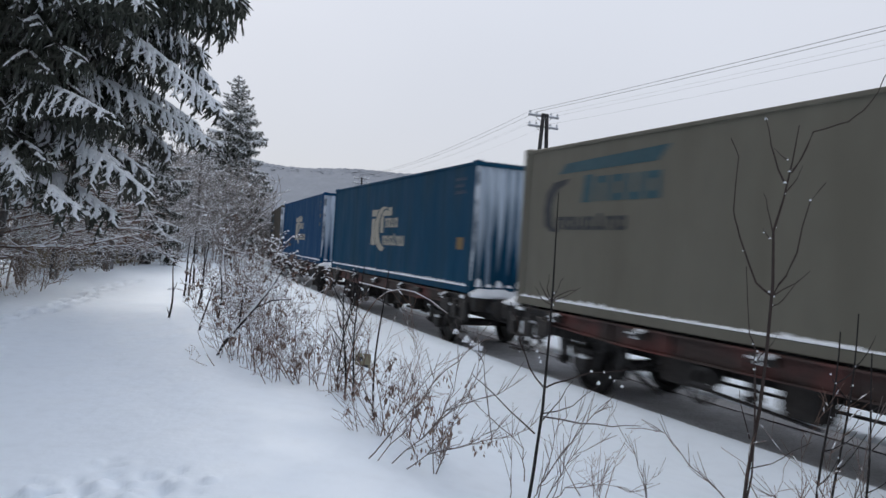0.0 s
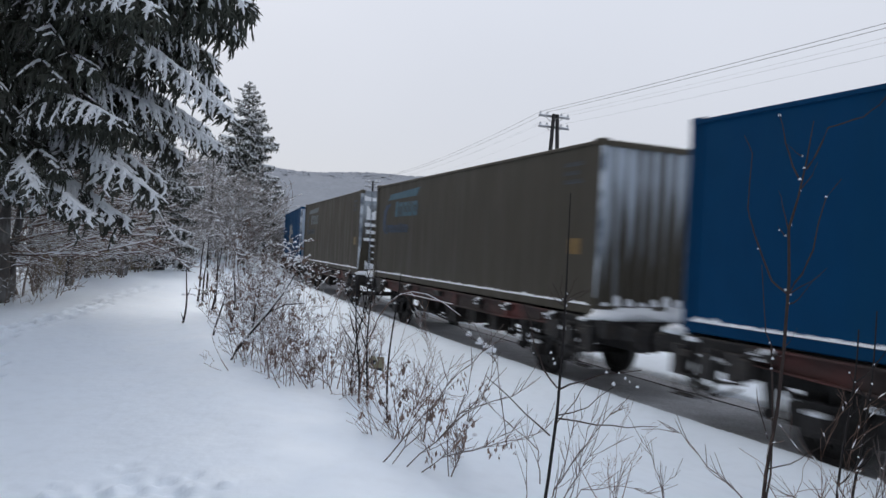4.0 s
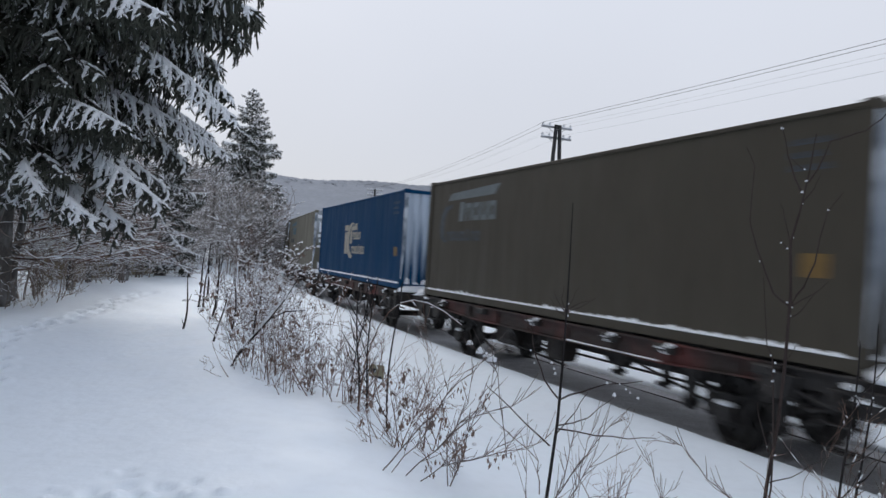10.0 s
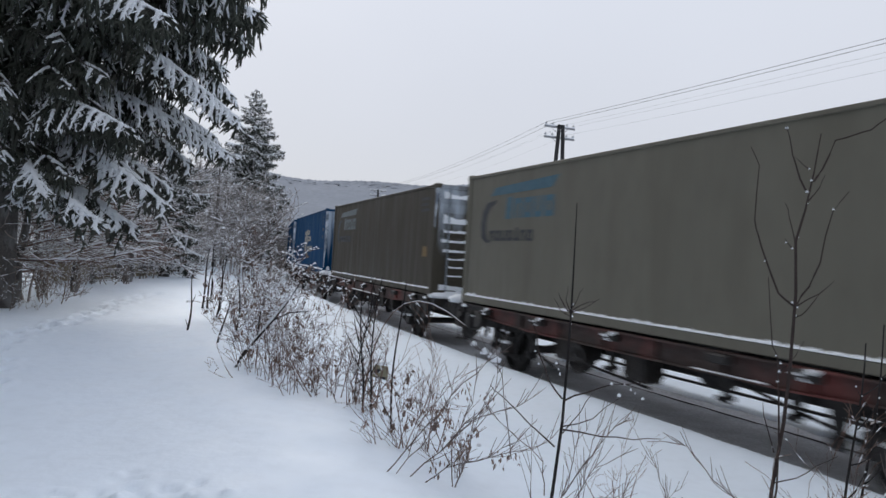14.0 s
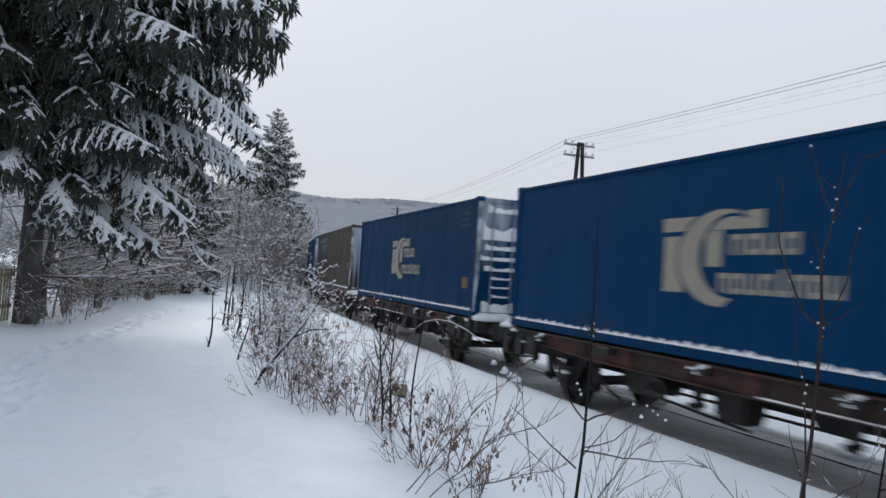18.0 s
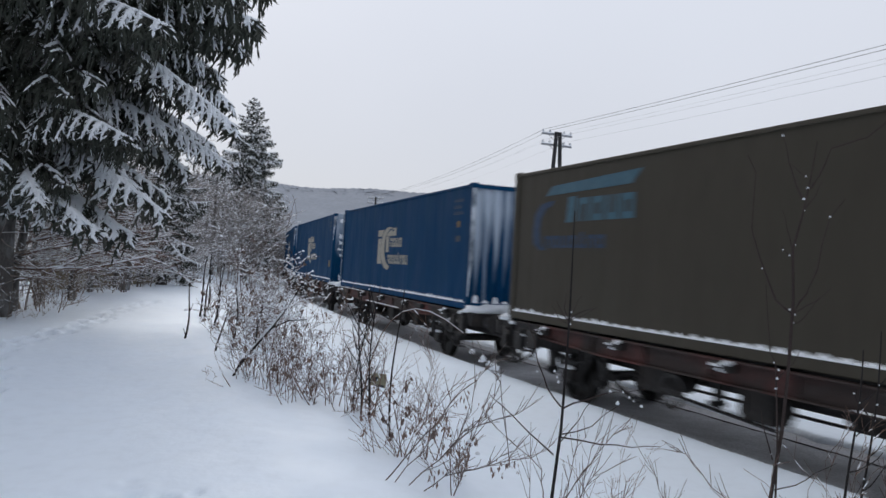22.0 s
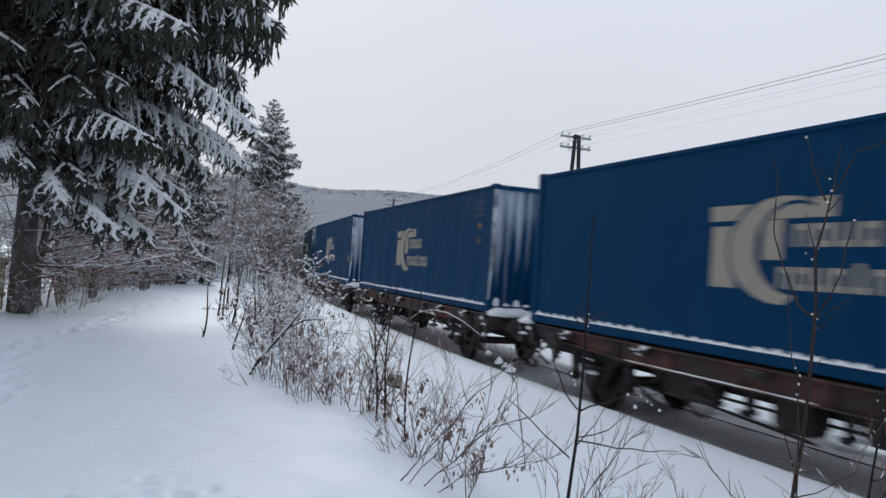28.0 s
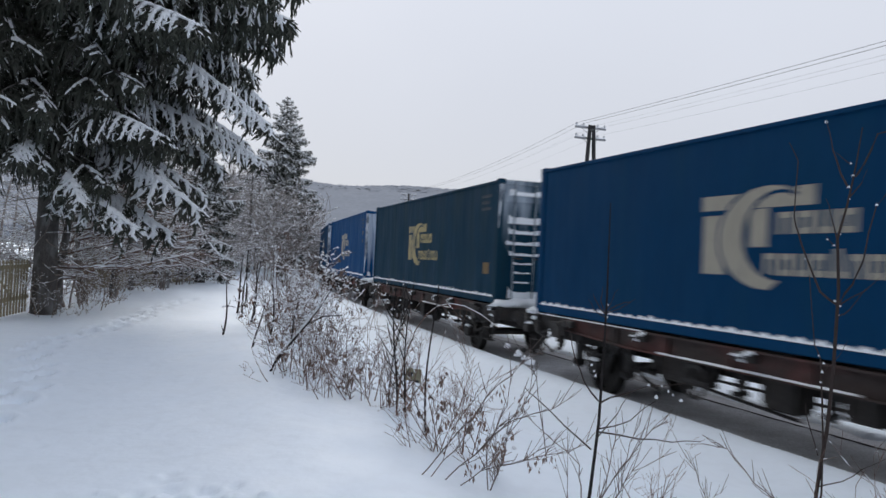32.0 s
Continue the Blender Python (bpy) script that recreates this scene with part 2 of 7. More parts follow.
# ---- building helpers ----
class Geo:
    """Vertices and faces of one mesh."""

    def __init__(self):
        self.v, self.f, self.m = [], [], []

    def add(self, verts, faces, slot=0):
        k = len(self.v)
        self.v += [tuple(p) for p in verts]
        self.f += [tuple(i + k for i in q) for q in faces]
        self.m += [slot] * len(faces)
        return self

    def box(self, x0, x1, y0, y1, z0, z1, c=0.0, slot=0):
        """A box; c cuts its long edges."""
        if c <= 0:
            v = [(x, y, z) for x in (x0, x1) for y in (y0, y1) for z in (z0, z1)]
            return self.add(v, [(0, 1, 3, 2), (4, 6, 7, 5), (0, 4, 5, 1), (2, 3, 7, 6), (0, 2, 6, 4), (1, 5, 7, 3)], slot)
        ring = [(y0 + c, z0), (y1 - c, z0), (y1, z0 + c), (y1, z1 - c), (y1 - c, z1), (y0 + c, z1), (y0, z1 - c), (y0, z0 + c)]
        v = [(x, y, z) for x in (x0, x1) for y, z in ring]
        f = [(i, (i + 1) % 8, 8 + (i + 1) % 8, 8 + i) for i in range(8)] + [tuple(range(7, -1, -1)), tuple(range(8, 16))]
        return self.add(v, f, slot)

    def tube(self, pts, radii, n=6, slot=0, cap=True):
        """A round bar along points."""
        pts = [Vector(p) for p in pts]
        k, rings = len(pts), []
        up = Vector((0, 0, 1))
        for i, p in enumerate(pts):
            d = (pts[min(i + 1, k - 1)] - pts[max(i - 1, 0)]).normalized()
            a = d.cross(up if abs(d.z) < 0.9 else Vector((1, 0, 0))).normalized()
            b = d.cross(a)
            r = radii[i] if hasattr(radii, "__len__") else radii
            rings.append([p + (a * math.cos(2 * math.pi * j / n) + b * math.sin(2 * math.pi * j / n)) * r for j in range(n)])
        v = [q for ring in rings for q in ring]
        f = [(i * n + j, i * n + (j + 1) % n, (i + 1) * n + (j + 1) % n, (i + 1) * n + j) for i in range(k - 1) for j in range(n)]
        if cap:
            f += [tuple(range(n - 1, -1, -1)), tuple((k - 1) * n + j for j in range(n))]
        return self.add(v, f, slot)

    def disc(self, x, z, y0, y1, r, n=20, hole=0.0, slot=0):
        """A wheel-like disc across y."""
        ring = [(math.cos(2 * math.pi * i / n), math.sin(2 * math.pi * i / n)) for i in range(n)]
        v = [(x + r * c, y, z + r * s) for y in (y0, y1) for c, s in ring]
        f = [(i, n + i, n + (i + 1) % n, (i + 1) % n) for i in range(n)]
        if hole:
            v += [(x + hole * c, y, z + hole * s) for y in (y0, y1) for c, s in ring]
            f += [(2 * n + i, 2 * n + (i + 1) % n, 3 * n + (i + 1) % n, 3 * n + i) for i in range(n)]
            f += [(i, (i + 1) % n, 2 * n + (i + 1) % n, 2 * n + i) for i in range(n)]
            f += [(n + i, 3 * n + i, 3 * n + (i + 1) % n, n + (i + 1) % n) for i in range(n)]
        else:
            f += [tuple(range(n)), tuple(range(2 * n - 1, n - 1, -1))]
        return self.add(v, f, slot)

    def prism(self, outline, y0, y1, slot=0):
        """An outline in x and z, given thickness across y."""
        n = len(outline)
        v = [(x, y, z) for y in (y0, y1) for x, z in outline]
        f = [(i, (i + 1) % n, n + (i + 1) % n, n + i) for i in range(n)] + [tuple(range(n - 1, -1, -1)), tuple(range(n, 2 * n))]
        return self.add(v, f, slot)

    def lump(self, x, y, z, sx, sy, sz, rnd, n=7, rows=3, slot=0):
        """A low uneven heap that rests on z."""
        v, f = [], []
        for i in range(rows):
            a = i / rows * math.pi / 2
            for j in range(n):
                b = 2 * math.pi * j / n
                k = 1 + rnd.uniform(-0.22, 0.22)
                v.append((x + sx * math.cos(a) * math.cos(b) * k, y + sy * math.cos(a) * math.sin(b) * k, z + sz * math.sin(a) * k))
        v.append((x, y, z + sz))
        for i in range(rows - 1):
            f += [(i * n + j, i * n + (j + 1) % n, (i + 1) * n + (j + 1) % n, (i + 1) * n + j) for j in range(n)]
        t = (rows - 1) * n
        f += [(t + j, t + (j + 1) % n, len(v) - 1) for j in range(n)] + [tuple(range(n - 1, -1, -1))]
        return self.add(v, f, slot)

    def mesh(self, name, mats, smooth=False):
        me = bpy.data.meshes.new(name)
        me.from_pydata(self.v, [], self.f)
        for m in mats if isinstance(mats, (list, tuple)) else [mats]:
            me.materials.append(m)
        if any(self.m):
            me.polygons.foreach_set("material_index", self.m)
        if smooth:
            me.polygons.foreach_set("use_smooth", [True] * len(self.f))
        me.update()
        return me


def part(name, geo, material, parent=None, label="", at=None, smooth=False, kind=""):
    """One mesh object, under a thing or part. geo: a Geo, or a mesh that alike pieces share."""
    ob = new(name, geo.mesh(name, material, smooth) if isinstance(geo, Geo) else geo)
    if parent:
        ob.parent = parent
    if at is not None:
        ob.matrix_basis = at
    return tagged(ob, label, kind=kind)


def thing(name, label, category, at=None, group="", kind=""):
    ob = new(name)
    if at is not None:
        ob.matrix_basis = at
    return tagged(ob, label, category, group, kind)


# ---- the line: a bend that tightens away from the camera and falls gently ----
P0 = (2.846, 13.408)
HEADING = radians(114.165)
RAIL_Z = -0.683
FALL = -0.0066
STEP = 0.5
LINE_S = np.arange(-300, 200, STEP)


def lay_line():
    """Samples of the centre line: x, y and heading every half metre."""
    bend = -(0.002751 + 5.847e-5 * np.clip(LINE_S, -30, 62))
    turn = np.concatenate([[0], np.cumsum((bend[1:] + bend[:-1]) / 2 * STEP)])
    zero = int(round(300 / STEP))
    h = HEADING + turn - turn[zero]
    def run(c):
        r = np.concatenate([[0], np.cumsum((c[1:] + c[:-1]) / 2 * STEP)])
        return r - r[zero]
    return P0[0] + run(np.cos(h)), P0[1] + run(np.sin(h)), h


LINE_X, LINE_Y, LINE_H = lay_line()


def line_at(s):
    """Place, height and heading of the track's centre line, s metres from P0, away from the camera."""
    return (float(np.interp(s, LINE_S, LINE_X)), float(np.interp(s, LINE_S, LINE_Y)), RAIL_Z + FALL * max(-60, min(90, s)), float(np.interp(s, LINE_S, LINE_H)))


def along_line(x, y):
    """Metres along the line and to its left, for arrays."""
    px, py = np.ravel(x), np.ravel(y)
    s, d = np.empty(px.shape), np.empty(px.shape)
    cx, cy, ch, cs = LINE_X[::4], LINE_Y[::4], LINE_H[::4], LINE_S[::4]
    for i in range(0, len(px), 20000):
        qx, qy = px[i:i + 20000], py[i:i + 20000]
        k = np.argmin((qx[:, None] - cx) ** 2 + (qy[:, None] - cy) ** 2, 1)
        for _ in range(2):
            u = (qx - cx[k]) * np.cos(ch[k]) + (qy - cy[k]) * np.sin(ch[k])
            k = np.clip(k + np.round(u / (4 * STEP)).astype(int), 0, len(cx) - 1)
        u = (qx - cx[k]) * np.cos(ch[k]) + (qy - cy[k]) * np.sin(ch[k])
        v = -(qx - cx[k]) * np.sin(ch[k]) + (qy - cy[k]) * np.cos(ch[k])
        j = np.clip(k + np.where(u > 0, 1, -1), 0, len(cx) - 1)
        bend = (ch[j] - ch[k]) / np.where(cs[j] == cs[k], 1, cs[j] - cs[k])
        s[i:i + 20000], d[i:i + 20000] = cs[k] + u, v - bend * u * u / 2
    return s.reshape(np.shape(x)), d.reshape(np.shape(x))


def side_of_line(x, y):
    return along_line(x, y)[1]


def smooth(a, b, x):
    t = np.clip((x - a) / (b - a), 0, 1)
    return t * t * (3 - 2 * t)


def waves(x, y, seed, base, octaves=4):
    """Soft uneven relief, about -1 to 1."""
    g = np.random.RandomState(seed)
    out = np.zeros_like(x)
    for o in range(octaves):
        for _ in range(3):
            a, p = g.uniform(0, 2 * math.pi, 2)
            k = 2 * math.pi / (base * 0.55 ** o) * g.uniform(0.8, 1.25)
            out += np.sin((x * math.cos(a) + y * math.sin(a)) * k + p) * 0.5 ** o / 3
    return out


STEPS = []
_r = random.Random(5)
for i in range(46):
    # a line of footprints that wanders along the far edge of the path
    y = 5.6 + 14.6 * i / 45
    x = float(np.interp(y, (5.6, 6.6, 7.2, 8.2, 9.2, 10.2, 11.0, 13.1, 14.7, 17.3, 20.2), (-4.3, -4.6, -4.75, -5.3, -6.1, -6.45, -6.6, -7.0, -7.35, -8.05, -8.7)))
    STEPS.append((x + _r.uniform(-0.07, 0.07) + (0.12 if i % 2 else -0.12), y + _r.uniform(-0.06, 0.06), _r.uniform(0.2, 0.28)))

# clods of trodden snow before the camera
CLODS = [(_r.gauss(-2.0, 0.30), _r.gauss(4.3, 0.2), _r.uniform(0.03, 0.07), _r.uniform(-0.03, 0.035)) for _ in range(90)]


def ground_z(x, y):
    x, y = np.asarray(x, float), np.asarray(y, float)
    s, d = along_line(x, y)
    r = np.hypot(x, y)
    z = np.zeros_like(x)
    fall = FALL * np.clip(s, -60, 90)
    # bank down from the path to the track
    z += -0.60 * (1 - smooth(2.4, 6.6 + 0.5 * waves(x, y, 3, 9), d))
    z += (0.10 + 0.08 * smooth(2, 18, s)) * np.exp(-((d - 1.55) / 0.45) ** 2)
    z += 0.12 * np.exp(-((d - 6.9) / 0.9) ** 2) * np.exp(-((r - 8) / 9) ** 2)
    z += fall * (1 - smooth(3, 8, d))
    # swept bed between the snow edges
    bed = 1 - smooth(1.0, 1.2, np.abs(d - 0.03) + 0.05 * waves(x, y, 8, 1.6, 3))
    z = z * (1 - bed) + (RAIL_Z - 0.22 + fall + 0.02 * waves(x, y, 9, 0.9, 3)) * bed
    z += np.where(d < 0, 0.14 * smooth(1.15, 2.6, -d), 0)
    # gentle drifts
    amp = smooth(1.6, 3.5, np.abs(d))
    z += amp * (0.035 * waves(x, y, 11, 5.0) + 0.10 * smooth(12, 40, r) * waves(x, y, 12, 17))
    z += 0.35 * smooth(9.5, 15, d) * smooth(10, 18, y)
    # trodden snow near the camera and footprints
    for cx, cy, cr, ch in CLODS:
        q = ((x - cx) ** 2 + (y - cy) ** 2) / cr ** 2
        z += np.where(q < 5, ch * np.exp(-q * q), 0)
    for fx, fy, fd in STEPS:
        fd *= 1 - 0.035 * (fy - 5.6)
        q = ((x - fx) / 0.10) ** 2 + ((y - fy) / 0.17) ** 2
        z -= np.where(q < 5, fd * np.exp(-q) - 0.06 * np.exp(-((q - 2.0) ** 2)), 0)
    # wooded ridge round the valley
    a = np.degrees(np.arctan2(x, y))
    crest = 54 + 4 * np.sin(np.radians(a * 3 + 60)) + 2.5 * np.sin(np.radians(a * 11)) + 1.2 * np.sin(np.radians(a * 37))
    z += crest * smooth(170, 640, r) ** 1.0
    return z


def build_ground():
    """One snow sheet, finest before the camera, out to the ridge and the horizon."""
    radii = [0.0]
    r = 0.6
    while r < 2600:
        radii.append(r)
        r *= 1.0075 if 3.5 < r < 14 else 1.0125 if 14 <= r < 40 else 1.05
    front = np.radians(np.arange(-62, 62, 0.3))
    back = np.radians(np.arange(62, 298, 4.0))
    ang = np.concatenate([front, back])
    n = len(ang)
    rr, aa = np.meshgrid(radii[1:], ang, indexing="ij")
    x, y = rr * np.sin(aa), rr * np.cos(aa)
    z = ground_z(x, y)
    v = np.concatenate([[[0, 0, float(ground_z(0.0, 0.0))]], np.stack([x, y, z], -1).reshape(-1, 3)])
    faces = []
    rows = len(radii) - 1
    for j in range(n):
        faces.append((0, 1 + (j + 1) % n, 1 + j))
    i = np.arange(rows - 1)[:, None] * n + 1
    j = np.arange(n)[None]
    q = np.stack([i + j, i + (j + 1) % n, i + n + (j + 1) % n, i + n + j], -1).reshape(-1, 4)
    me = bpy.data.meshes.new("ground")
    me.from_pydata(v.tolist(), [], faces + q.tolist())
    me.materials.append(SNOW)
    me.polygons.foreach_set("use_smooth", [True] * len(me.polygons))
    me.update()
    return tagged(new("ground", me), "deep fresh snow over path, bank and valley floor", "snow", kind="structure")


ground = build_ground()


def gz(x, y):
    return float(ground_z(np.array([x]), np.array([y]))[0])


def build_track():
    track = thing("railway_track", "single railway track curving through snow, its bed swept grey", "railway track", kind="structure")
    ss = [s for s in np.arange(-280, 190, 2.0)]
    section = [(-0.066, -0.18), (0.066, -0.18), (0.066, -0.165), (0.012, -0.145), (0.012, -0.05), (0.037, -0.035), (0.037, -0.003),
               (-0.037, -0.003), (-0.037, -0.035), (-0.012, -0.05), (-0.012, -0.145), (-0.066, -0.165)]
    for sg in (1, -1):
        g, h = Geo(), Geo()
        pts = []
        for s in ss:
            x, y, z, a = line_at(s)
            nx, ny = -math.sin(a), math.cos(a)
            pts.append([(x + nx * (sg * 0.796 + u), y + ny * (sg * 0.796 + u), z + w) for u, w in section])
            h.v += [(x + nx * (sg * 0.796 + u), y + ny * (sg * 0.796 + u), z + w) for u, w in ((-0.03, -0.003), (0.03, -0.003), (0.027, 0.0), (-0.027, 0.0))]
        n = len(section)
        g.v = [q for ring in pts for q in ring]
        g.f = [(i * n + j, i * n + (j + 1) % n, (i + 1) * n + (j + 1) % n, (i + 1) * n + j) for i in range(len(ss) - 1) for j in range(n)]
        g.m = [0] * len(g.f)
        h.f = [(i * 4 + j, i * 4 + (j + 1) % 4, i * 4 + 4 + (j + 1) % 4, i * 4 + 4 + j) for i in range(len(ss) - 1) for j in range(4)]
        h.m = [0] * len(h.f)
        rail = part("rail", g, RAIL, track)
        part("rail_head", h, RAIL_TOP, rail, "polished running surface")
    g, q = Geo(), random.Random(6)
    bed = np.arange(-120, 150, 0.2)
    wob = [0.0, 0.0]
    for s in bed:
        x, y, z, a = line_at(s)
        nx, ny = -math.sin(a), math.cos(a)
        wob = [0.85 * w + q.uniform(-0.02, 0.02) for w in wob]
        for u in (-1.13 + wob[0], -0.92, -0.45, 0.0, 0.45, 0.92, 1.15 + wob[1]):
            edge = 0.05 if abs(u) > 1 else 0.0
            g.v.append((x + nx * u, y + ny * u, z - 0.017 + edge * 0.6 + q.uniform(-0.008, 0.008)))
    g.f = [(i * 7 + j, i * 7 + j + 1, i * 7 + j + 8, i * 7 + j + 7) for i in range(len(bed) - 1) for j in range(6)]
    g.m = [0] * len(g.f)
    part("track_bed", g, TRACK_BED, track, "grey swept snow and ballast", smooth=True)
    return track


build_track()


# ---- the train ----
PITCH = 14.1809
DECK = 1.27
LONG, HIGH, WIDE = 12.192, 2.896, 2.438


def travel(t):
    """Metres that the train has run at t seconds; it slows a little."""
    return ((1.09776e-4 * t - 0.0257922) * t + 8.207804) * t - 8.748843


def corrugated(x0, x1, y, z0, z1, out, pitch=0.278, depth=0.0022):
    """A pressed steel wall in x and z; out: the side that faces outwards."""
    g, xs = Geo(), []
    n = max(1, round((x1 - x0) / pitch))
    p = (x1 - x0) / n
    for i in range(n):
        a = x0 + i * p
        xs += [(a, 0), (a + 0.26 * p, 0), (a + 0.5 * p, depth), (a + 0.76 * p, depth)]
    xs.append((x1, 0))
    g.v = [(x, y - out * d, z) for x, d in xs for z in (z0, z1)]
    g.f = [(2 * i, 2 * i + 2, 2 * i + 3, 2 * i + 1) if out < 0 else (2 * i, 2 * i + 1, 2 * i + 3, 2 * i + 2) for i in range(len(xs) - 1)]
    g.m = [0] * len(g.f)
    return g


def snow_ridge(x0, x1, y, z, rnd, wide=0.045, high=0.075, step=0.1, patch=0.0, pulse=0.0):
    """A ragged strip of snow on a ledge along x."""
    g = Geo()
    n = int((x1 - x0) / step)
    h, rows, big = high * 0.6, [], 0
    for i in range(n + 1):
        h = 0.6 * h + 0.4 * high * rnd.uniform(0.35, 1.2)
        if patch and rnd.random() < 0.03:
            big = rnd.randint(4, 14)
        big -= 1
        k = h + (patch * rnd.uniform(0.6, 1.0) if big > 0 else 0)
        if pulse:
            k *= 1 - pulse * (0.5 + 0.5 * math.sin(i * 2 * math.pi / 4))
        rows.append((x0 + (x1 - x0) * i / n, k))
    g.v = [q for x, k in rows for q in ((x, y - wide, z), (x, y - wide, z + k), (x, y - wide * 0.3, z + k * 1.02), (x, y + wide * 0.35, z + k * 0.35), (x, y + wide * 0.4, z))]
    g.f = [(5 * i + j, 5 * i + j + 1, 5 * i + 6 + j, 5 * i + 5 + j) for i in range(n) for j in range(4)]
    g.f += [(4, 3, 2, 1, 0), tuple(5 * n + j for j in range(5))]
    g.m = [0] * len(g.f)
    return g


def bars(u0, u1, v0, v1, cuts, y, top=0.0):
    """A word as a row of plain shapes of the letters' sizes, at u along and v up, on the left wall: arches, rings and combs."""
    out = []
    w = (u1 - u0) / cuts
    h = v1 - v0
    for i in range(cuts):
        a, b = u0 + w * (i + 0.1), u0 + w * (i + 0.9)
        t, hs = (b - a) * 0.3, h * 0.27
        kind = (0, 1, 2, 1, 3)[i % 5]
        rows = [(a, a + t, v0, v1), (b - t, b, v0, v1)] if kind != 3 else [(a, b, v0, v0 + hs), (a + t, b - t, v0 + hs, v1 + h * 0.22)]
        if kind in (0, 1):
            rows.append((a + t, b - t, v1 - hs, v1))
        if kind in (1, 2):
            rows.append((a + t, b - t, v0, v0 + hs))
        g = Geo()
        for p, r, z0, z1 in rows:
            g.prism([(p, z0), (r, z0), (r, z1), (p, z1)], y, y + 0.004)
        out.append(("letter_block", g))
    return out


def crescent(y, X, grow, thick):
    """A sickle, thicker in its middle; grow widens it all round."""
    out, inn = [], []
    for i in range(15):
        a = radians(62 + i * 15.0)
        out.append((X(5.92 + (0.846 + grow) * math.cos(a)), 1.42 + (0.66 + grow) * math.sin(a)))
        inn.append((X(6.10 + (0.608 - grow) * math.cos(a)), 1.45 + (0.57 - grow) * math.sin(a)))
    g = Geo()
    g.v = [(x, y + d, z) for d in thick for x, z in out + inn]
    for i in range(14):
        g.f += [(i, i + 1, 16 + i, 15 + i), (30 + i, 45 + i, 46 + i, 31 + i), (i, 30 + i, 31 + i, i + 1), (15 + i, 16 + i, 46 + i, 45 + i)]
    g.m = [0] * len(g.f)
    return g


def logo_crescent(y):
    """A T-shaped mark with a crescent in front of it and two rows of blocks."""
    X = lambda u: LONG / 2 - u
    pieces = []
    for outline in ([(4.72, 1.80), (5.35, 1.80), (5.5, 2.0), (4.72, 2.0)], [(5.62, 1.80), (6.62, 1.80), (6.62, 2.04), (5.85, 2.04)],
                    [(4.76, 0.93), (5.2, 0.93), (5.06, 1.3), (5.1, 1.73), (4.76, 1.73)], [(5.62, 1.30), (5.92, 1.30), (5.92, 1.79), (5.62, 1.79)]):
        pieces.append(("stroke", Geo().prism([(X(u), v) for u, v in outline], y, y + 0.003)))
    pieces.append(("crescent_edge", crescent(y, X, 0.045, (0.0035, 0.0055))))
    pieces.append(("crescent", crescent(y, X, 0.0, (0.006, 0.009))))
    return pieces + bars(X(6.04), X(7.2), 1.46, 1.73, 4, y) + bars(X(5.85), X(7.8), 0.95, 1.22, 8, y)


def logo_slanted(y):
    """A slanted beam with a stem, a block of letters below, a hook and a second row."""
    X = lambda u: LONG / 2 - u
    flat = lambda pts: Geo().prism([(X(u), v) for u, v in pts], y, y + 0.003)
    first = [("beam", flat([(1.15, 2.36), (3.62, 2.40), (3.85, 2.62), (1.35, 2.53)])), ("stroke", flat([(1.85, 1.85), (2.08, 1.85), (2.12, 2.30), (1.9, 2.30)]))]
    first += bars(X(2.16), X(3.74), 1.86, 2.26, 4, y)
    hook = flat([(1.25, 1.36), (1.0, 1.36), (0.78, 1.48), (0.74, 1.75), (0.80, 2.05), (1.0, 2.22), (1.45, 2.27), (1.38, 2.18), (1.18, 2.12), (1.02, 1.95), (0.98, 1.72), (1.05, 1.45)])
    return first, [("hook", hook)] + bars(X(1.15), X(3.02), 1.40, 1.62, 7, y)


_meshes = {}


def shared(key, make, material, smooth_it=False):
    if key not in _meshes:
        _meshes[key] = make().mesh(key[0] if isinstance(key, tuple) else key, material, smooth_it)
    return _meshes[key]


# wagons whose doors keep little snow
BARE_DOORS = (11, 16, 17, 20)


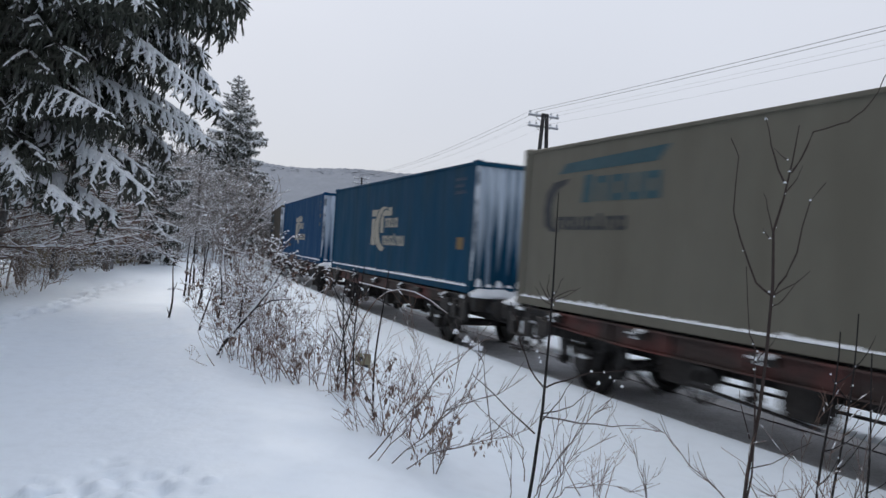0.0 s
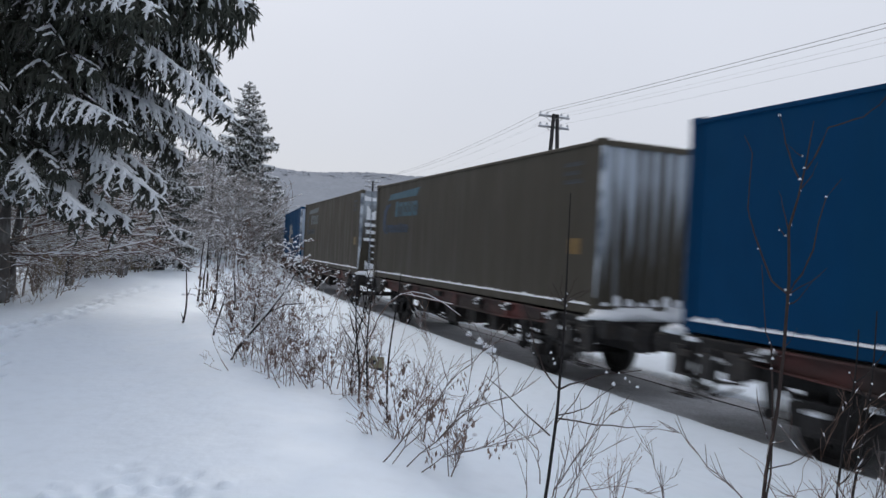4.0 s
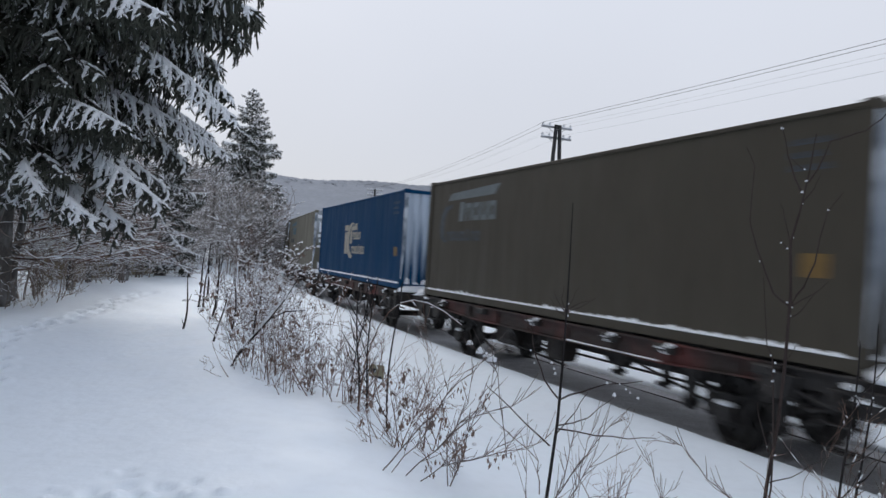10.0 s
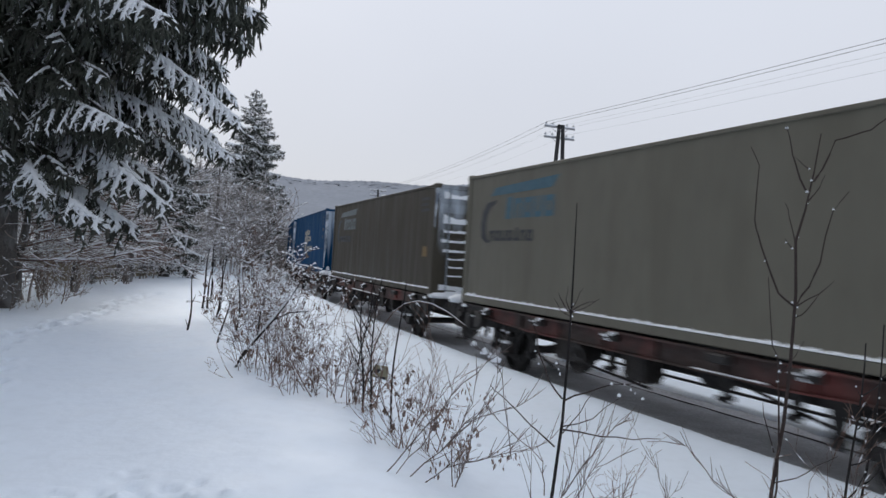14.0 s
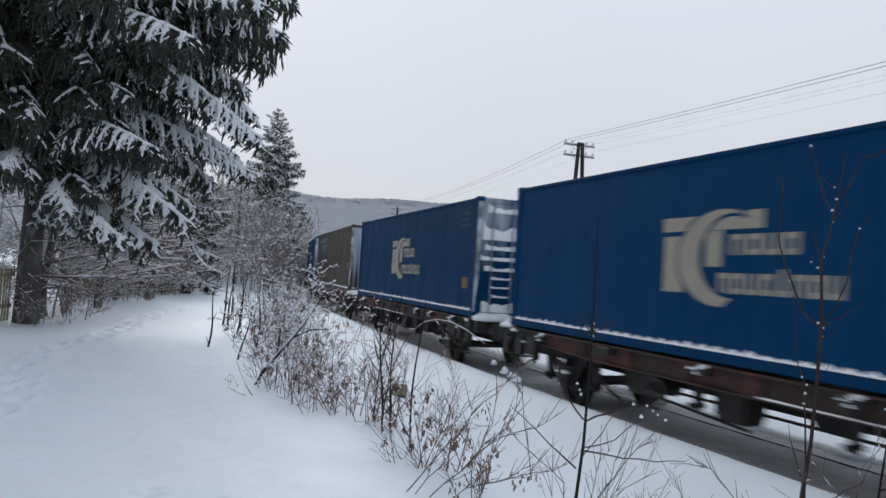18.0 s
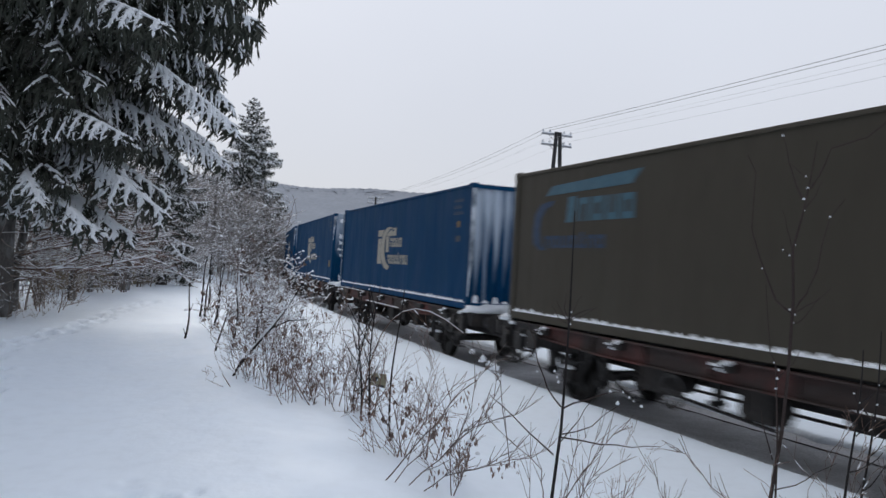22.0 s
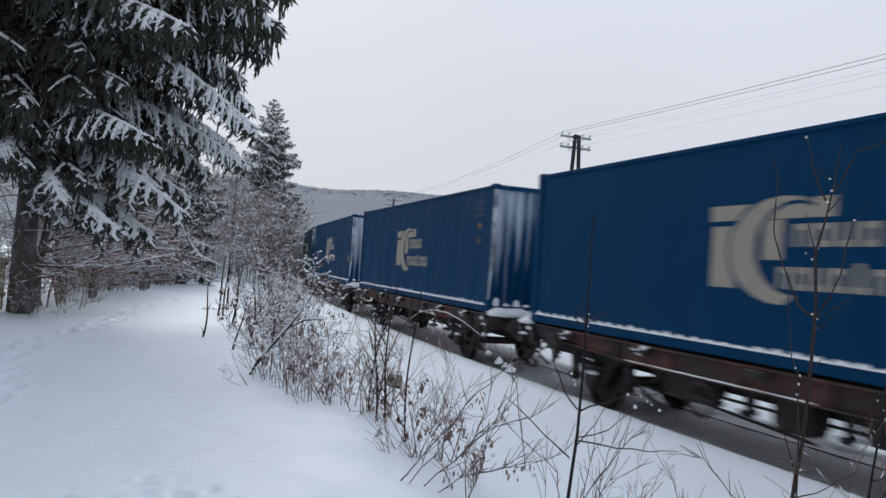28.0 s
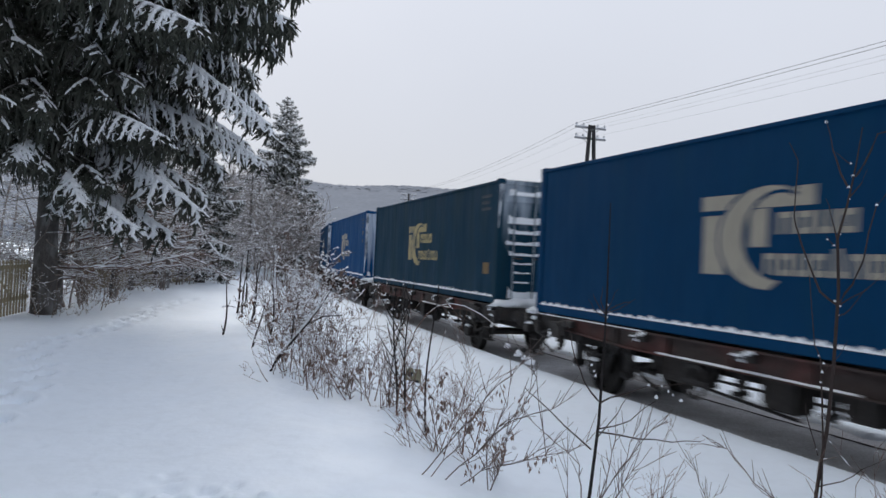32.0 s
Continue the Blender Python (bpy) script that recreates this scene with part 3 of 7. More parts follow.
def container(paint, logo, doors, seed, label):
    """A forty-foot high container; x runs away from the engine, y to the wall that faces the path. z 0 is its underside."""
    rnd = random.Random(seed)
    name = paint.name
    c = thing("shipping_container", label, "container", group="containers on the train")
    hx, hy = LONG / 2, WIDE / 2
    for sg in (1, -1):
        part("side_wall", shared(("side_wall", name, sg), lambda: corrugated(-hx + 0.14, hx - 0.14, sg * (hy - 0.022), 0.16, HIGH - 0.085, sg), paint), None, c)
        part("bottom_rail", shared(("bottom_rail", name, sg), lambda: Geo().box(-hx + 0.16, hx - 0.16, sg * hy - 0.07 * (sg > 0), sg * hy + 0.07 * (sg < 0), 0.02, 0.165, 0.012), paint), None, c)
        part("top_rail", shared(("top_rail", name, sg), lambda: Geo().box(-hx + 0.16, hx - 0.16, sg * hy - 0.06 * (sg > 0), sg * hy + 0.06 * (sg < 0), HIGH - 0.09, HIGH - 0.03, 0.008), paint), None, c)
        for e in (1, -1):
            part("corner_post", shared(("corner_post", name, sg, e), lambda: Geo().prism([(e * hx, 0.1), (e * hx, HIGH - 0.1), (e * (hx - 0.16), HIGH - 0.1), (e * (hx - 0.16), 0.1)][::e], min(sg * hy, sg * (hy - 0.12)), max(sg * hy, sg * (hy - 0.12))), paint), None, c)
            low_rime = 0.3 if doors != (e < 0) else 1.75 if seed in BARE_DOORS else 0.14
            def rime():
                # a crust on the post that narrows downwards
                g = Geo().prism([(sg * (hy - 0.115), HIGH - 0.125), (sg * (hy - 0.004), HIGH - 0.125), (sg * (hy - 0.004), low_rime), (sg * (hy - 0.03), low_rime), (sg * (hy - 0.05), low_rime + 0.4), (sg * (hy - 0.115), low_rime + 0.9)], e * (hx + 0.0015), e * (hx + 0.006))
                g.v = [(y, x, z) for x, y, z in g.v]
                if sg * e < 0:
                    g.f = [f[::-1] for f in g.f]
                return g
            part("rime", shared(("rime", sg, e, low_rime), rime, RIME), None, c, "rime on the corner post")
            for z in (0.0, HIGH - 0.118):
                part("corner_casting", shared(("corner_casting", name, sg, e, z), lambda: Geo().box(min(e * (hx + 0.004), e * (hx - 0.178)), max(e * (hx + 0.004), e * (hx - 0.178)), min(sg * (hy + 0.004), sg * (hy - 0.162)), max(sg * (hy + 0.004), sg * (hy - 0.162)), z, z + 0.118, 0.012), paint), None, c)
    part("roof", shared(("roof", name), lambda: Geo().box(-hx + 0.1, hx - 0.1, -hy + 0.06, hy - 0.06, HIGH - 0.075, HIGH - 0.035), paint), None, c)
    part("floor", shared(("floor", "x"), lambda: Geo().box(-hx + 0.1, hx - 0.1, -hy + 0.07, hy - 0.07, 0.05, 0.15), IRON), None, c)
    def roof_snow():
        g, n, m = Geo(), 48, 8
        for i in range(n + 1):
            for j in range(m + 1):
                e = min(i, n - i, 3) / 3 * 0.6 + 0.4
                f = 0 if j in (0, m) or i in (0, n) else 1
                g.v.append((-hx + 0.06 + (LONG - 0.12) * i / n, -hy + 0.05 + (WIDE - 0.1) * j / m, HIGH - 0.034 + f * e * rnd.uniform(0.02, 0.045)))
        g.f = [(i * (m + 1) + j, i * (m + 1) + j + 1, (i + 1) * (m + 1) + j + 1, (i + 1) * (m + 1) + j) for i in range(n) for j in range(m)]
        g.m = [0] * len(g.f)
        return g
    part("roof_snow", shared(("roof_snow", "x"), roof_snow, SNOW_LUMP, True), None, c, "thin wind-packed snow")
    # front or rear walls
    for e, is_door in ((-1, doors), (1, not doors)):
        if is_door:
            part("header", shared(("header", name, e), lambda: Geo().box(min(e * hx, e * (hx - 0.1)), max(e * hx, e * (hx - 0.1)), -hy + 0.12, hy - 0.12, HIGH - 0.13, HIGH - 0.02), paint_end(paint, True)), None, c)
            part("sill", shared(("sill", name, e), lambda: Geo().box(min(e * hx, e * (hx - 0.1)), max(e * hx, e * (hx - 0.1)), -hy + 0.12, hy - 0.12, 0.0, 0.14), paint), None, c)
            for sg in (1, -1):
                y0, y1 = sorted((sg * 0.012, sg * (hy - 0.125)))
                a, b = sorted((e * (hx - 0.055), e * (hx - 0.02)))
                f0, f1 = sorted((e * (hx - 0.019), e * (hx - 0.006)))
                leaf = part("door", shared(("door", name, e, sg), lambda: Geo().box(a, b, y0, y1, 0.145, HIGH - 0.135), paint_end(paint, True)), None, c)
                for k in range(6):
                    z = 0.2 + k * 0.435
                    part("door_rib", shared(("door_rib", name, e, sg, k), lambda: Geo().box(f0, f1, y0 + 0.05, y1 - 0.05, z, z + 0.2, 0.012), paint_end(paint, True)), None, leaf)
                for y in (0.3, 0.82):
                    part("lock_bar", shared(("lock_bar", y, e, sg), lambda: Geo().tube([(e * (hx + 0.035), sg * y, 0.06), (e * (hx + 0.035), sg * y, HIGH - 0.06)], 0.019, 6), BAR), None, leaf, "frosted locking bar")
                    part("lock_handle", shared(("lock_handle", y, e, sg), lambda: Geo().box(min(e * (hx + 0.03), e * (hx + 0.06)), max(e * (hx + 0.03), e * (hx + 0.06)), min(sg * y, sg * (y - 0.24)), max(sg * y, sg * (y - 0.24)), 1.05, 1.09), IRON), None, leaf)
                bare = seed in BARE_DOORS
                def caked():
                    # bands of snow on the ribs, thicker towards the edges of the leaf: foot, height, width and start
                    g, q = Geo(), random.Random(seed * 7 + sg)
                    for z, h, w, o in ((0.15, 0.24, 1.0, 0), (0.50, 0.06, 0.4, 0.3), (0.72, 0.07, 0.45, 0.28), (0.93, 0.07, 0.5, 0.25), (1.13, 0.11, 0.95, 0.03), (1.38, 0.12, 1.0, 0), (1.63, 0.13, 1.0, 0), (1.87, 0.46, 1.0, 0), (2.52, 0.2, 1.0, 0)):
                        w *= q.uniform(0.88, 1.0)
                        if bare:
                            h, w, o = h * (0.4 if h > 0.4 else 0.8), w * 0.9, o + 0.04
                        full = hy - 0.17
                        r = snow_ridge(0, full * w, 0, z, q, 0.03, h * q.uniform(0.85, 1.15), 0.06)
                        lift = lambda px, pz: z + (pz - z) * (0.8 + 0.55 * (2 * px / (full * w) - 1) ** 2)
                        g.add([(e * (hx + 0.004 + py * 0.7), sg * (0.03 + full * o + px), min(lift(px, pz), HIGH - 0.13)) for px, py, pz in r.v], r.f)
                    return g
                part("caked_snow", shared(("caked_snow", seed % 4, bare, e, sg), caked, SNOW_LUMP), None, leaf, "snow caked on the door ribs", kind="stuff")
        else:
            part("end_wall", shared(("end_wall", name, e), lambda: turned_wall(e), paint_end(paint)), None, c)
            part("end_sill", shared(("end_sill", name, e), lambda: Geo().box(min(e * hx, e * (hx - 0.08)), max(e * hx, e * (hx - 0.08)), -hy + 0.12, hy - 0.12, 0.02, 0.17), paint), None, c)
            part("end_header", shared(("end_header", name, e), lambda: Geo().box(min(e * hx, e * (hx - 0.08)), max(e * hx, e * (hx - 0.08)), -hy + 0.12, hy - 0.12, HIGH - 0.12, HIGH - 0.02), paint), None, c)
            def pockets():
                g, q = Geo(), random.Random(seed)
                for k in range(9):
                    g.lump(e * (hx - 0.01), -1.0 + k * 0.25, 0.17, 0.035, 0.085, q.uniform(0.05, 0.2), q, 6, 2)
                return g
            part("pocket_snow", shared(("snow_pockets", seed % 3, e), pockets, SNOW_LUMP), None, c, "snow held in the corrugations", kind="stuff")
    thick = logo == "crescent" or seed == 14
    part("ledge_snow", shared(("ledge_snow", seed % 6, thick), lambda: snow_ridge(-hx + 0.15, hx - 0.15, hy - 0.008, 0.166, random.Random(seed % 6), 0.034, 0.085 if thick and seed % 6 != 4 else 0.06, 0.07, 0.028 if not thick or seed % 6 == 4 else 0.0, 0.78 if thick and seed % 6 != 4 else 0.6), SNOW_LUMP), None, c, "ragged snow on the bottom rail")
    y = hy - 0.0205
    if logo == "crescent":
        marks = [(nm, g, paint if nm == "crescent_edge" else YELLOWED if paint is TEAL else CREAM) for nm, g in logo_crescent(y)]
    else:
        first, second = logo_slanted(y)
        marks = [(nm, g, logo[0]) for nm, g in first] + [(nm, g, logo[1]) for nm, g in second]
    for k, (nm, g, ink) in enumerate(marks):
        part(nm, shared((nm, k, len(marks), ink.name), lambda: g, ink), None, c, "painted mark" if k == 0 else "")
    low = 0.99 if logo != "crescent" else 0.68 if doors else 0.95 if paint is FADED or seed in (9, 19) else 1.9
    wide = 0.36 if low < 1.5 or logo != "crescent" else 0.19
    part("placard", shared(("placard", low), lambda: Geo().prism([(hx - 11.34, low), (hx - 11.34 - wide, low), (hx - 11.34 - wide, low + wide * 0.75), (hx - 11.34, low + wide * 0.75)], y, y + 0.004), AMBER), None, c, "amber warning placard")
    if low == 1.9:
        part("marking", shared(("faint_plate", "x"), lambda: Geo().prism([(hx - 11.3, 1.56), (hx - 11.58, 1.56), (hx - 11.58, 1.7), (hx - 11.3, 1.7)], y, y + 0.003), SLATE), None, c, "small grey plate")
    def code_row(k):
        g, z = Geo(), 2.5 - k * 0.15
        w = 0.7 if k % 2 == 0 else 0.5
        # a row of faint letters as one toothed bar
        u, edge = hx - 11.1, []
        for i in range(int(w / 0.1)):
            edge += [(u - 0.1 * i, z + 0.07), (u - 0.1 * i - 0.06, z + 0.07), (u - 0.1 * i - 0.06, z + 0.02), (u - 0.1 * i - 0.1, z + 0.02)]
        g.prism(edge + [(edge[-1][0], z), (u, z)], y, y + 0.003)
        return g
    for k in range(3):
        part("marking", shared(("marking", k, paint in (BLUE, BRIGHT, FADED)), lambda: code_row(k), MARK if paint in (BLUE, BRIGHT, FADED) else SLATE), None, c, "small faded code marks")
    return c


def turned_wall(e):
    hx, hy = LONG / 2, WIDE / 2
    g = corrugated(-hy + 0.11, hy - 0.11, 0, 0.165, HIGH - 0.115, 1, 0.25, 0.046)
    g.v = [(e * (hx - 0.02 + y), x * -e, z) for x, y, z in g.v]
    return g


_ends = {}


def paint_end(paint, doors=False):
    """The paint of an end wall, with wind-blown snow dust that thins towards its foot."""
    key = (paint.name, doors)
    if key not in _ends:
        m = paint.copy()
        m.name = paint.name + ("_snow_caked" if doors else "_snow_dusted")
        n, l = m.node_tree.nodes, m.node_tree.links
        b = n["Principled BSDF"]
        src = b.inputs["Base Color"].links[0].from_socket
        co, sep = n.new("ShaderNodeTexCoord"), n.new("ShaderNodeSeparateXYZ")
        l.new(co.outputs["Object"], sep.inputs[0])
        mp = n.new("ShaderNodeMapping")
        mp.inputs["Scale"].default_value = (1, 2.6, 0.35)
        l.new(co.outputs["Object"], mp.inputs[0])
        tx = n.new("ShaderNodeTexNoise")
        tx.inputs["Scale"].default_value, tx.inputs["Detail"].default_value = 1.8, 7
        l.new(mp.outputs[0], tx.inputs["Vector"])
        up = n.new("ShaderNodeMapRange")
        for k, v in zip(("From Min", "From Max", "To Min", "To Max"), (0.4, 2.3, -0.42, 0.19)):
            up.inputs[k].default_value = v
        l.new(sep.outputs["Z"], up.inputs["Value"])
        groove = n.new("ShaderNodeMapRange")
        for k, v in zip(("From Min", "From Max", "To Min", "To Max"), (6.03, 6.075, 0.22, -0.12)):
            groove.inputs[k].default_value = v
        ab = n.new("ShaderNodeMath")
        ab.operation = "ABSOLUTE"
        l.new(sep.outputs["X"], ab.inputs[0])
        l.new(ab.outputs[0], groove.inputs["Value"])
        s1, s2 = n.new("ShaderNodeMath"), n.new("ShaderNodeMath")
        near = n.new("ShaderNodeMapRange")
        for k, v in zip(("From Min", "From Max", "To Min", "To Max"), (0.3, 1.15, 0.0, 0.24)):
            near.inputs[k].default_value = v
        l.new(sep.outputs["Y"], near.inputs["Value"])
        s0 = n.new("ShaderNodeMath")
        l.new(tx.outputs["Fac"], s0.inputs[0])
        l.new(near.outputs[0], s0.inputs[1])
        l.new(s0.outputs[0], s1.inputs[0])
        l.new(up.outputs[0], s1.inputs[1])
        l.new(s1.outputs[0], s2.inputs[0])
        l.new(groove.outputs[0], s2.inputs[1])
        f = n.new("ShaderNodeMapRange")
        for k, v in zip(("From Min", "From Max", "To Min", "To Max"), (0.46, 0.95, 0.0, 0.75) if doors else (0.42, 0.95, 0.0, 0.78)):
            f.inputs[k].default_value = v
        # some ends are thickly dusted, some nearly bare
        lot, vary, s3 = n.new("ShaderNodeObjectInfo"), n.new("ShaderNodeMapRange"), n.new("ShaderNodeMath")
        vary.inputs["To Min"].default_value, vary.inputs["To Max"].default_value = (-0.04, 0.1) if doors else (-0.06, 0.26)
        l.new(lot.outputs["Random"], vary.inputs["Value"])
        l.new(s2.outputs[0], s3.inputs[0])
        l.new(vary.outputs[0], s3.inputs[1])
        l.new(s3.outputs[0], f.inputs["Value"])
        x = n.new("ShaderNodeMix")
        x.data_type = "RGBA"
        l.new(f.outputs[0], x.inputs["Factor"])
        l.new(src, x.inputs[6])
        x.inputs[7].default_value = (0.58, 0.66, 0.76, 1)
        l.new(x.outputs[2], b.inputs["Base Color"])
        _ends[key] = m
    return _ends[key]


def gear_meshes():
    """Shared meshes of one axle's running gear; z 0 is the rail, x along, y outwards."""
    guard = Geo()
    for e in (1, -1):
        guard.prism([(e * 0.58, 0.95), (e * 0.46, 0.95), (e * 0.17, 0.36), (e * 0.25, 0.33)][::e], -0.01, 0.01)
        guard.prism([(e * 0.19, 0.36), (e * 0.25, 0.36), (e * 0.25, 0.95), (e * 0.19, 0.95)][::e], -0.014, 0.014)
    guard.prism([(-0.26, 0.31), (0.26, 0.31), (0.26, 0.36), (-0.26, 0.36)], -0.016, 0.016)
    spring = Geo()
    for k in range(6):
        w, z = 0.56 - k * 0.075, 0.80 - k * 0.018
        arc = [(w * u, z - 0.11 * (1 - u * u)) for u in (-1, -0.6, -0.2, 0.2, 0.6, 1)]
        spring.prism(arc + [(x, q + 0.016) for x, q in arc[::-1]], -0.05, 0.05)
    spring.box(-0.06, 0.06, -0.065, 0.065, 0.56, 0.74)
    for e in (1, -1):
        spring.box(min(e * 0.54, e * 0.60), max(e * 0.54, e * 0.60), -0.04, 0.04, 0.76, 0.96)
    box = Geo().disc(0, 0.46, -0.09, 0.09, 0.13, 12).box(-0.17, 0.17, -0.07, 0.07, 0.38, 0.58, 0.02)
    shoe = Geo().prism([(0.50, 0.34), (0.58, 0.34), (0.60, 0.62), (0.50, 0.60)], 0.70, 0.84).tube([(0.57, 0.77, 0.56), (0.66, 0.77, 0.95)], 0.02, 5)
    wheels = Geo()
    wheels.tube([(0, -1.0, 0), (0, 1.0, 0)], 0.08, 8)
    for sg in (1, -1):
        wheels.disc(0, 0, sg * 0.745, sg * 0.86, 0.46, 28, 0.37)
        wheels.disc(0, 0, sg * 0.72, sg * 0.75, 0.49, 28, 0.37)
        wheels.disc(0, 0, sg * 0.78, sg * 0.81, 0.38, 20)
        wheels.disc(0, 0, sg * 0.74, sg * 0.90, 0.13, 12)
        for k in range(4):
            a = k * math.pi / 2 + 0.4
            wheels.box(0.25 * math.cos(a) - 0.03, 0.25 * math.cos(a) + 0.03, min(sg * 0.81, sg * 0.825), max(sg * 0.81, sg * 0.825), 0.25 * math.sin(a) - 0.03, 0.25 * math.sin(a) + 0.03)
    return {"axle_guard": guard.mesh("axle_guard", IRON), "leaf_spring": spring.mesh("leaf_spring", IRON), "axle_box": box.mesh("axle_box", IRON),
            "brake_shoe": shoe.mesh("brake_shoe", IRON), "wheelset": wheels.mesh("wheelset", WHEEL)}


GEAR = gear_meshes()
AXLE_X, WHEEL_R = 4.12, 0.46
WHEELSETS = []


def wagon(seed):
    """A flat two-axle container wagon; z 0 is the rail, x away from the engine."""
    w = thing("container_wagon", "red-brown flat two-axle wagon with grimy, snow-caked underframe", "freight wagon", group="wagons of the train")
    def sill():
        g = Geo()
        g.box(-4.9, 4.9, -0.07, 0.07, 1.225, 1.25)
        g.prism([(-4.9, 1.04), (-3.0, 0.96), (3.0, 0.96), (4.9, 1.04), (4.9, 1.226), (-4.9, 1.226)], -0.012, 0.012)
        for x0, z0, x1, z1 in ((-4.9, 1.04, -3.0, 0.96), (-3.0, 0.96, 3.0, 0.96), (3.0, 0.96, 4.9, 1.04)):
            g.prism([(x0, z0 - 0.02), (x1, z1 - 0.02), (x1, z1), (x0, z0)], -0.07, 0.07)
        for k in range(8):
            g.box(-4.55 + k * 1.3 - 0.008, -4.55 + k * 1.3 + 0.008, 0.0, 0.055, 1.05 if k in (0, 7) else 1.0, 1.226)
        return g
    def strip(k, z, x0, x1, wide, high, step):
        return snow_ridge(x0, x1, 0.045, z, random.Random(k), wide, high, step)
    for sg in (1, -1):
        s = part("side_sill", shared(("side_sill", "x"), sill, RED), None, w, "red-brown painted girder", pose(0, sg * 1.2, 0, 0, 0, 0 if sg > 0 else 180))
        part("flange_snow", shared(("flange_snow", seed % 4), lambda: strip(seed % 4, 0.961, (-3.0, -0.4, -2.6, -1.2)[seed % 4], (-0.6, 3.0, -1.4, 2.2)[seed % 4], 0.032, 0.02 if seed % 4 < 3 else 0.03, 0.12), SNOW_LUMP), None, s, "thin snow line on the lower flange")
        if seed % 4 == 3:
            part("deck_edge_snow", shared(("deck_edge_snow", "x"), lambda: strip(12, 1.251, 2.6, 6.3, 0.028, 0.016, 0.15), SNOW_LUMP), None, s, "thin snow on the upper flange")
    for y in (-0.38, 0.38):
        part("centre_sill", shared(("centre_sill", "x"), lambda: Geo().box(-6.4, 6.4, -0.06, 0.06, 0.70, 1.2, 0.01), IRON), None, w, at=pose(0, y, 0))
    for k in range(7):
        part("cross_bearer", shared(("cross_bearer", "x"), lambda: Geo().box(-0.05, 0.05, -1.18, 1.18, 1.0, 1.22, 0.01), IRON), None, w, at=pose(-5.4 + k * 1.8, 0, 0))
    def end_bits(k):
        # the dark end of the girder, then its brackets, pipes and hoses one by one
        q = random.Random(k)
        out = [("girder_end", Geo().box(4.9, 6.42, -0.06, 0.06, 1.225, 1.25).prism([(4.9, 1.05), (6.42, 1.0), (6.42, 1.228), (4.9, 1.228)], -0.015, 0.015))]
        for _ in range(6):
            x, b = q.uniform(4.9, 6.3), q.uniform(0.05, 0.14)
            out.append(("bracket", Geo().box(x - b, x + b, 0.0, q.uniform(0.06, 0.14), q.uniform(0.72, 1.0), q.uniform(1.05, 1.2), 0.01)))
        for _ in range(3):
            x, z = q.uniform(4.8, 5.6), q.uniform(0.7, 1.0)
            out.append(("brake_pipe", Geo().tube([(x, 0.05, z), (x + 0.35, 0.07, z - q.uniform(0.0, 0.2)), (x + 0.8, 0.05, z + q.uniform(-0.1, 0.1))], 0.022, 5)))
        for _ in range(2):
            x = q.uniform(5.3, 6.2)
            out.append(("air_hose", Geo().tube([(x, 0.04, 1.0), (x + 0.06, 0.06, 0.62), (x + 0.16, 0.06, 0.46), (x + 0.3, 0.05, 0.6), (x + 0.34, 0.0, 0.95)], 0.026, 6)))
        return out
    def end_caps(k):
        g, q = Geo(), random.Random(k + 40)
        for _ in range(3):
            g.lump(q.uniform(5.0, 6.3), q.uniform(0.04, 0.1), q.uniform(0.95, 1.2), q.uniform(0.06, 0.16), 0.05, q.uniform(0.03, 0.07), q, 8, 3)
        return g
    for sg in (1, -1):
        for e in (1, -1):
            k = (seed * 2 + e) % 4
            bits = end_bits(k)
            p = part("girder_end", shared(("girder_end", k), lambda: bits[0][1], IRON), None, w, "grimy girder end with brackets and pipes", pose(0, sg * 1.2, 0) @ Matrix.Diagonal((e, sg, 1, 1)))
            for i, (nm, g) in enumerate(bits[1:]):
                part(nm, shared((nm, k, i), lambda: g, IRON), None, p)
            part("snow_cap", shared(("end_caps", k), lambda: end_caps(k), SNOW_LUMP, True), None, p, "snow caught on the brackets", kind="stuff")
    for e in (1, -1):
        flip = 0 if e > 0 else 180
        part("headstock", shared(("headstock", "x"), lambda: Geo().box(-0.06, 0.06, -1.26, 1.26, 0.95, 1.21, 0.02), IRON), None, w, "grimy end beam", pose(e * 6.45, 0, 0))
        part("deck_plate", shared(("deck_plate", "x"), lambda: Geo().box(-0.36, 0.36, -1.15, 1.15, 1.2, 1.235), IRON), None, w, at=pose(e * 6.15, 0, 0))
        for y in (-0.875, 0.875):
            def buffer():
                g = Geo().tube([(0.05, 0, 1.05), (0.09, 0, 1.05), (0.34, 0, 1.05)], [0.14, 0.11, 0.095], 12)
                return g.tube([(0.3, 0, 1.05), (0.56, 0, 1.05)], 0.07, 10).tube([(0.55, 0, 1.05), (0.60, 0, 1.05), (0.615, 0, 1.05)], [0.215, 0.215, 0.17], 18)
            part("buffer", shared(("buffer", "x"), buffer, IRON), None, w, "round steel buffer", pose(e * 6.45, y, 0, 0, 0, flip))
        def hook():
            g = Geo().prism([(0.04, 0.99), (0.36, 0.97), (0.42, 1.06), (0.36, 1.10), (0.33, 1.05), (0.04, 1.07)], -0.025, 0.025)
            for y in (-0.09, 0.09):
                g.tube([(0.3, y, 1.0), (0.42, y, 0.78), (0.52, y * 0.9, 0.70), (0.60, y * 0.5, 0.74)], 0.02, 5)
            return g.tube([(0.42, -0.14, 0.77), (0.42, 0.14, 0.77)], 0.026, 5)
        part("coupling", shared(("coupling", "x"), hook, IRON), None, w, "draw hook with hanging screw coupling", pose(e * 6.45, 0, 0, 0, 0, flip))
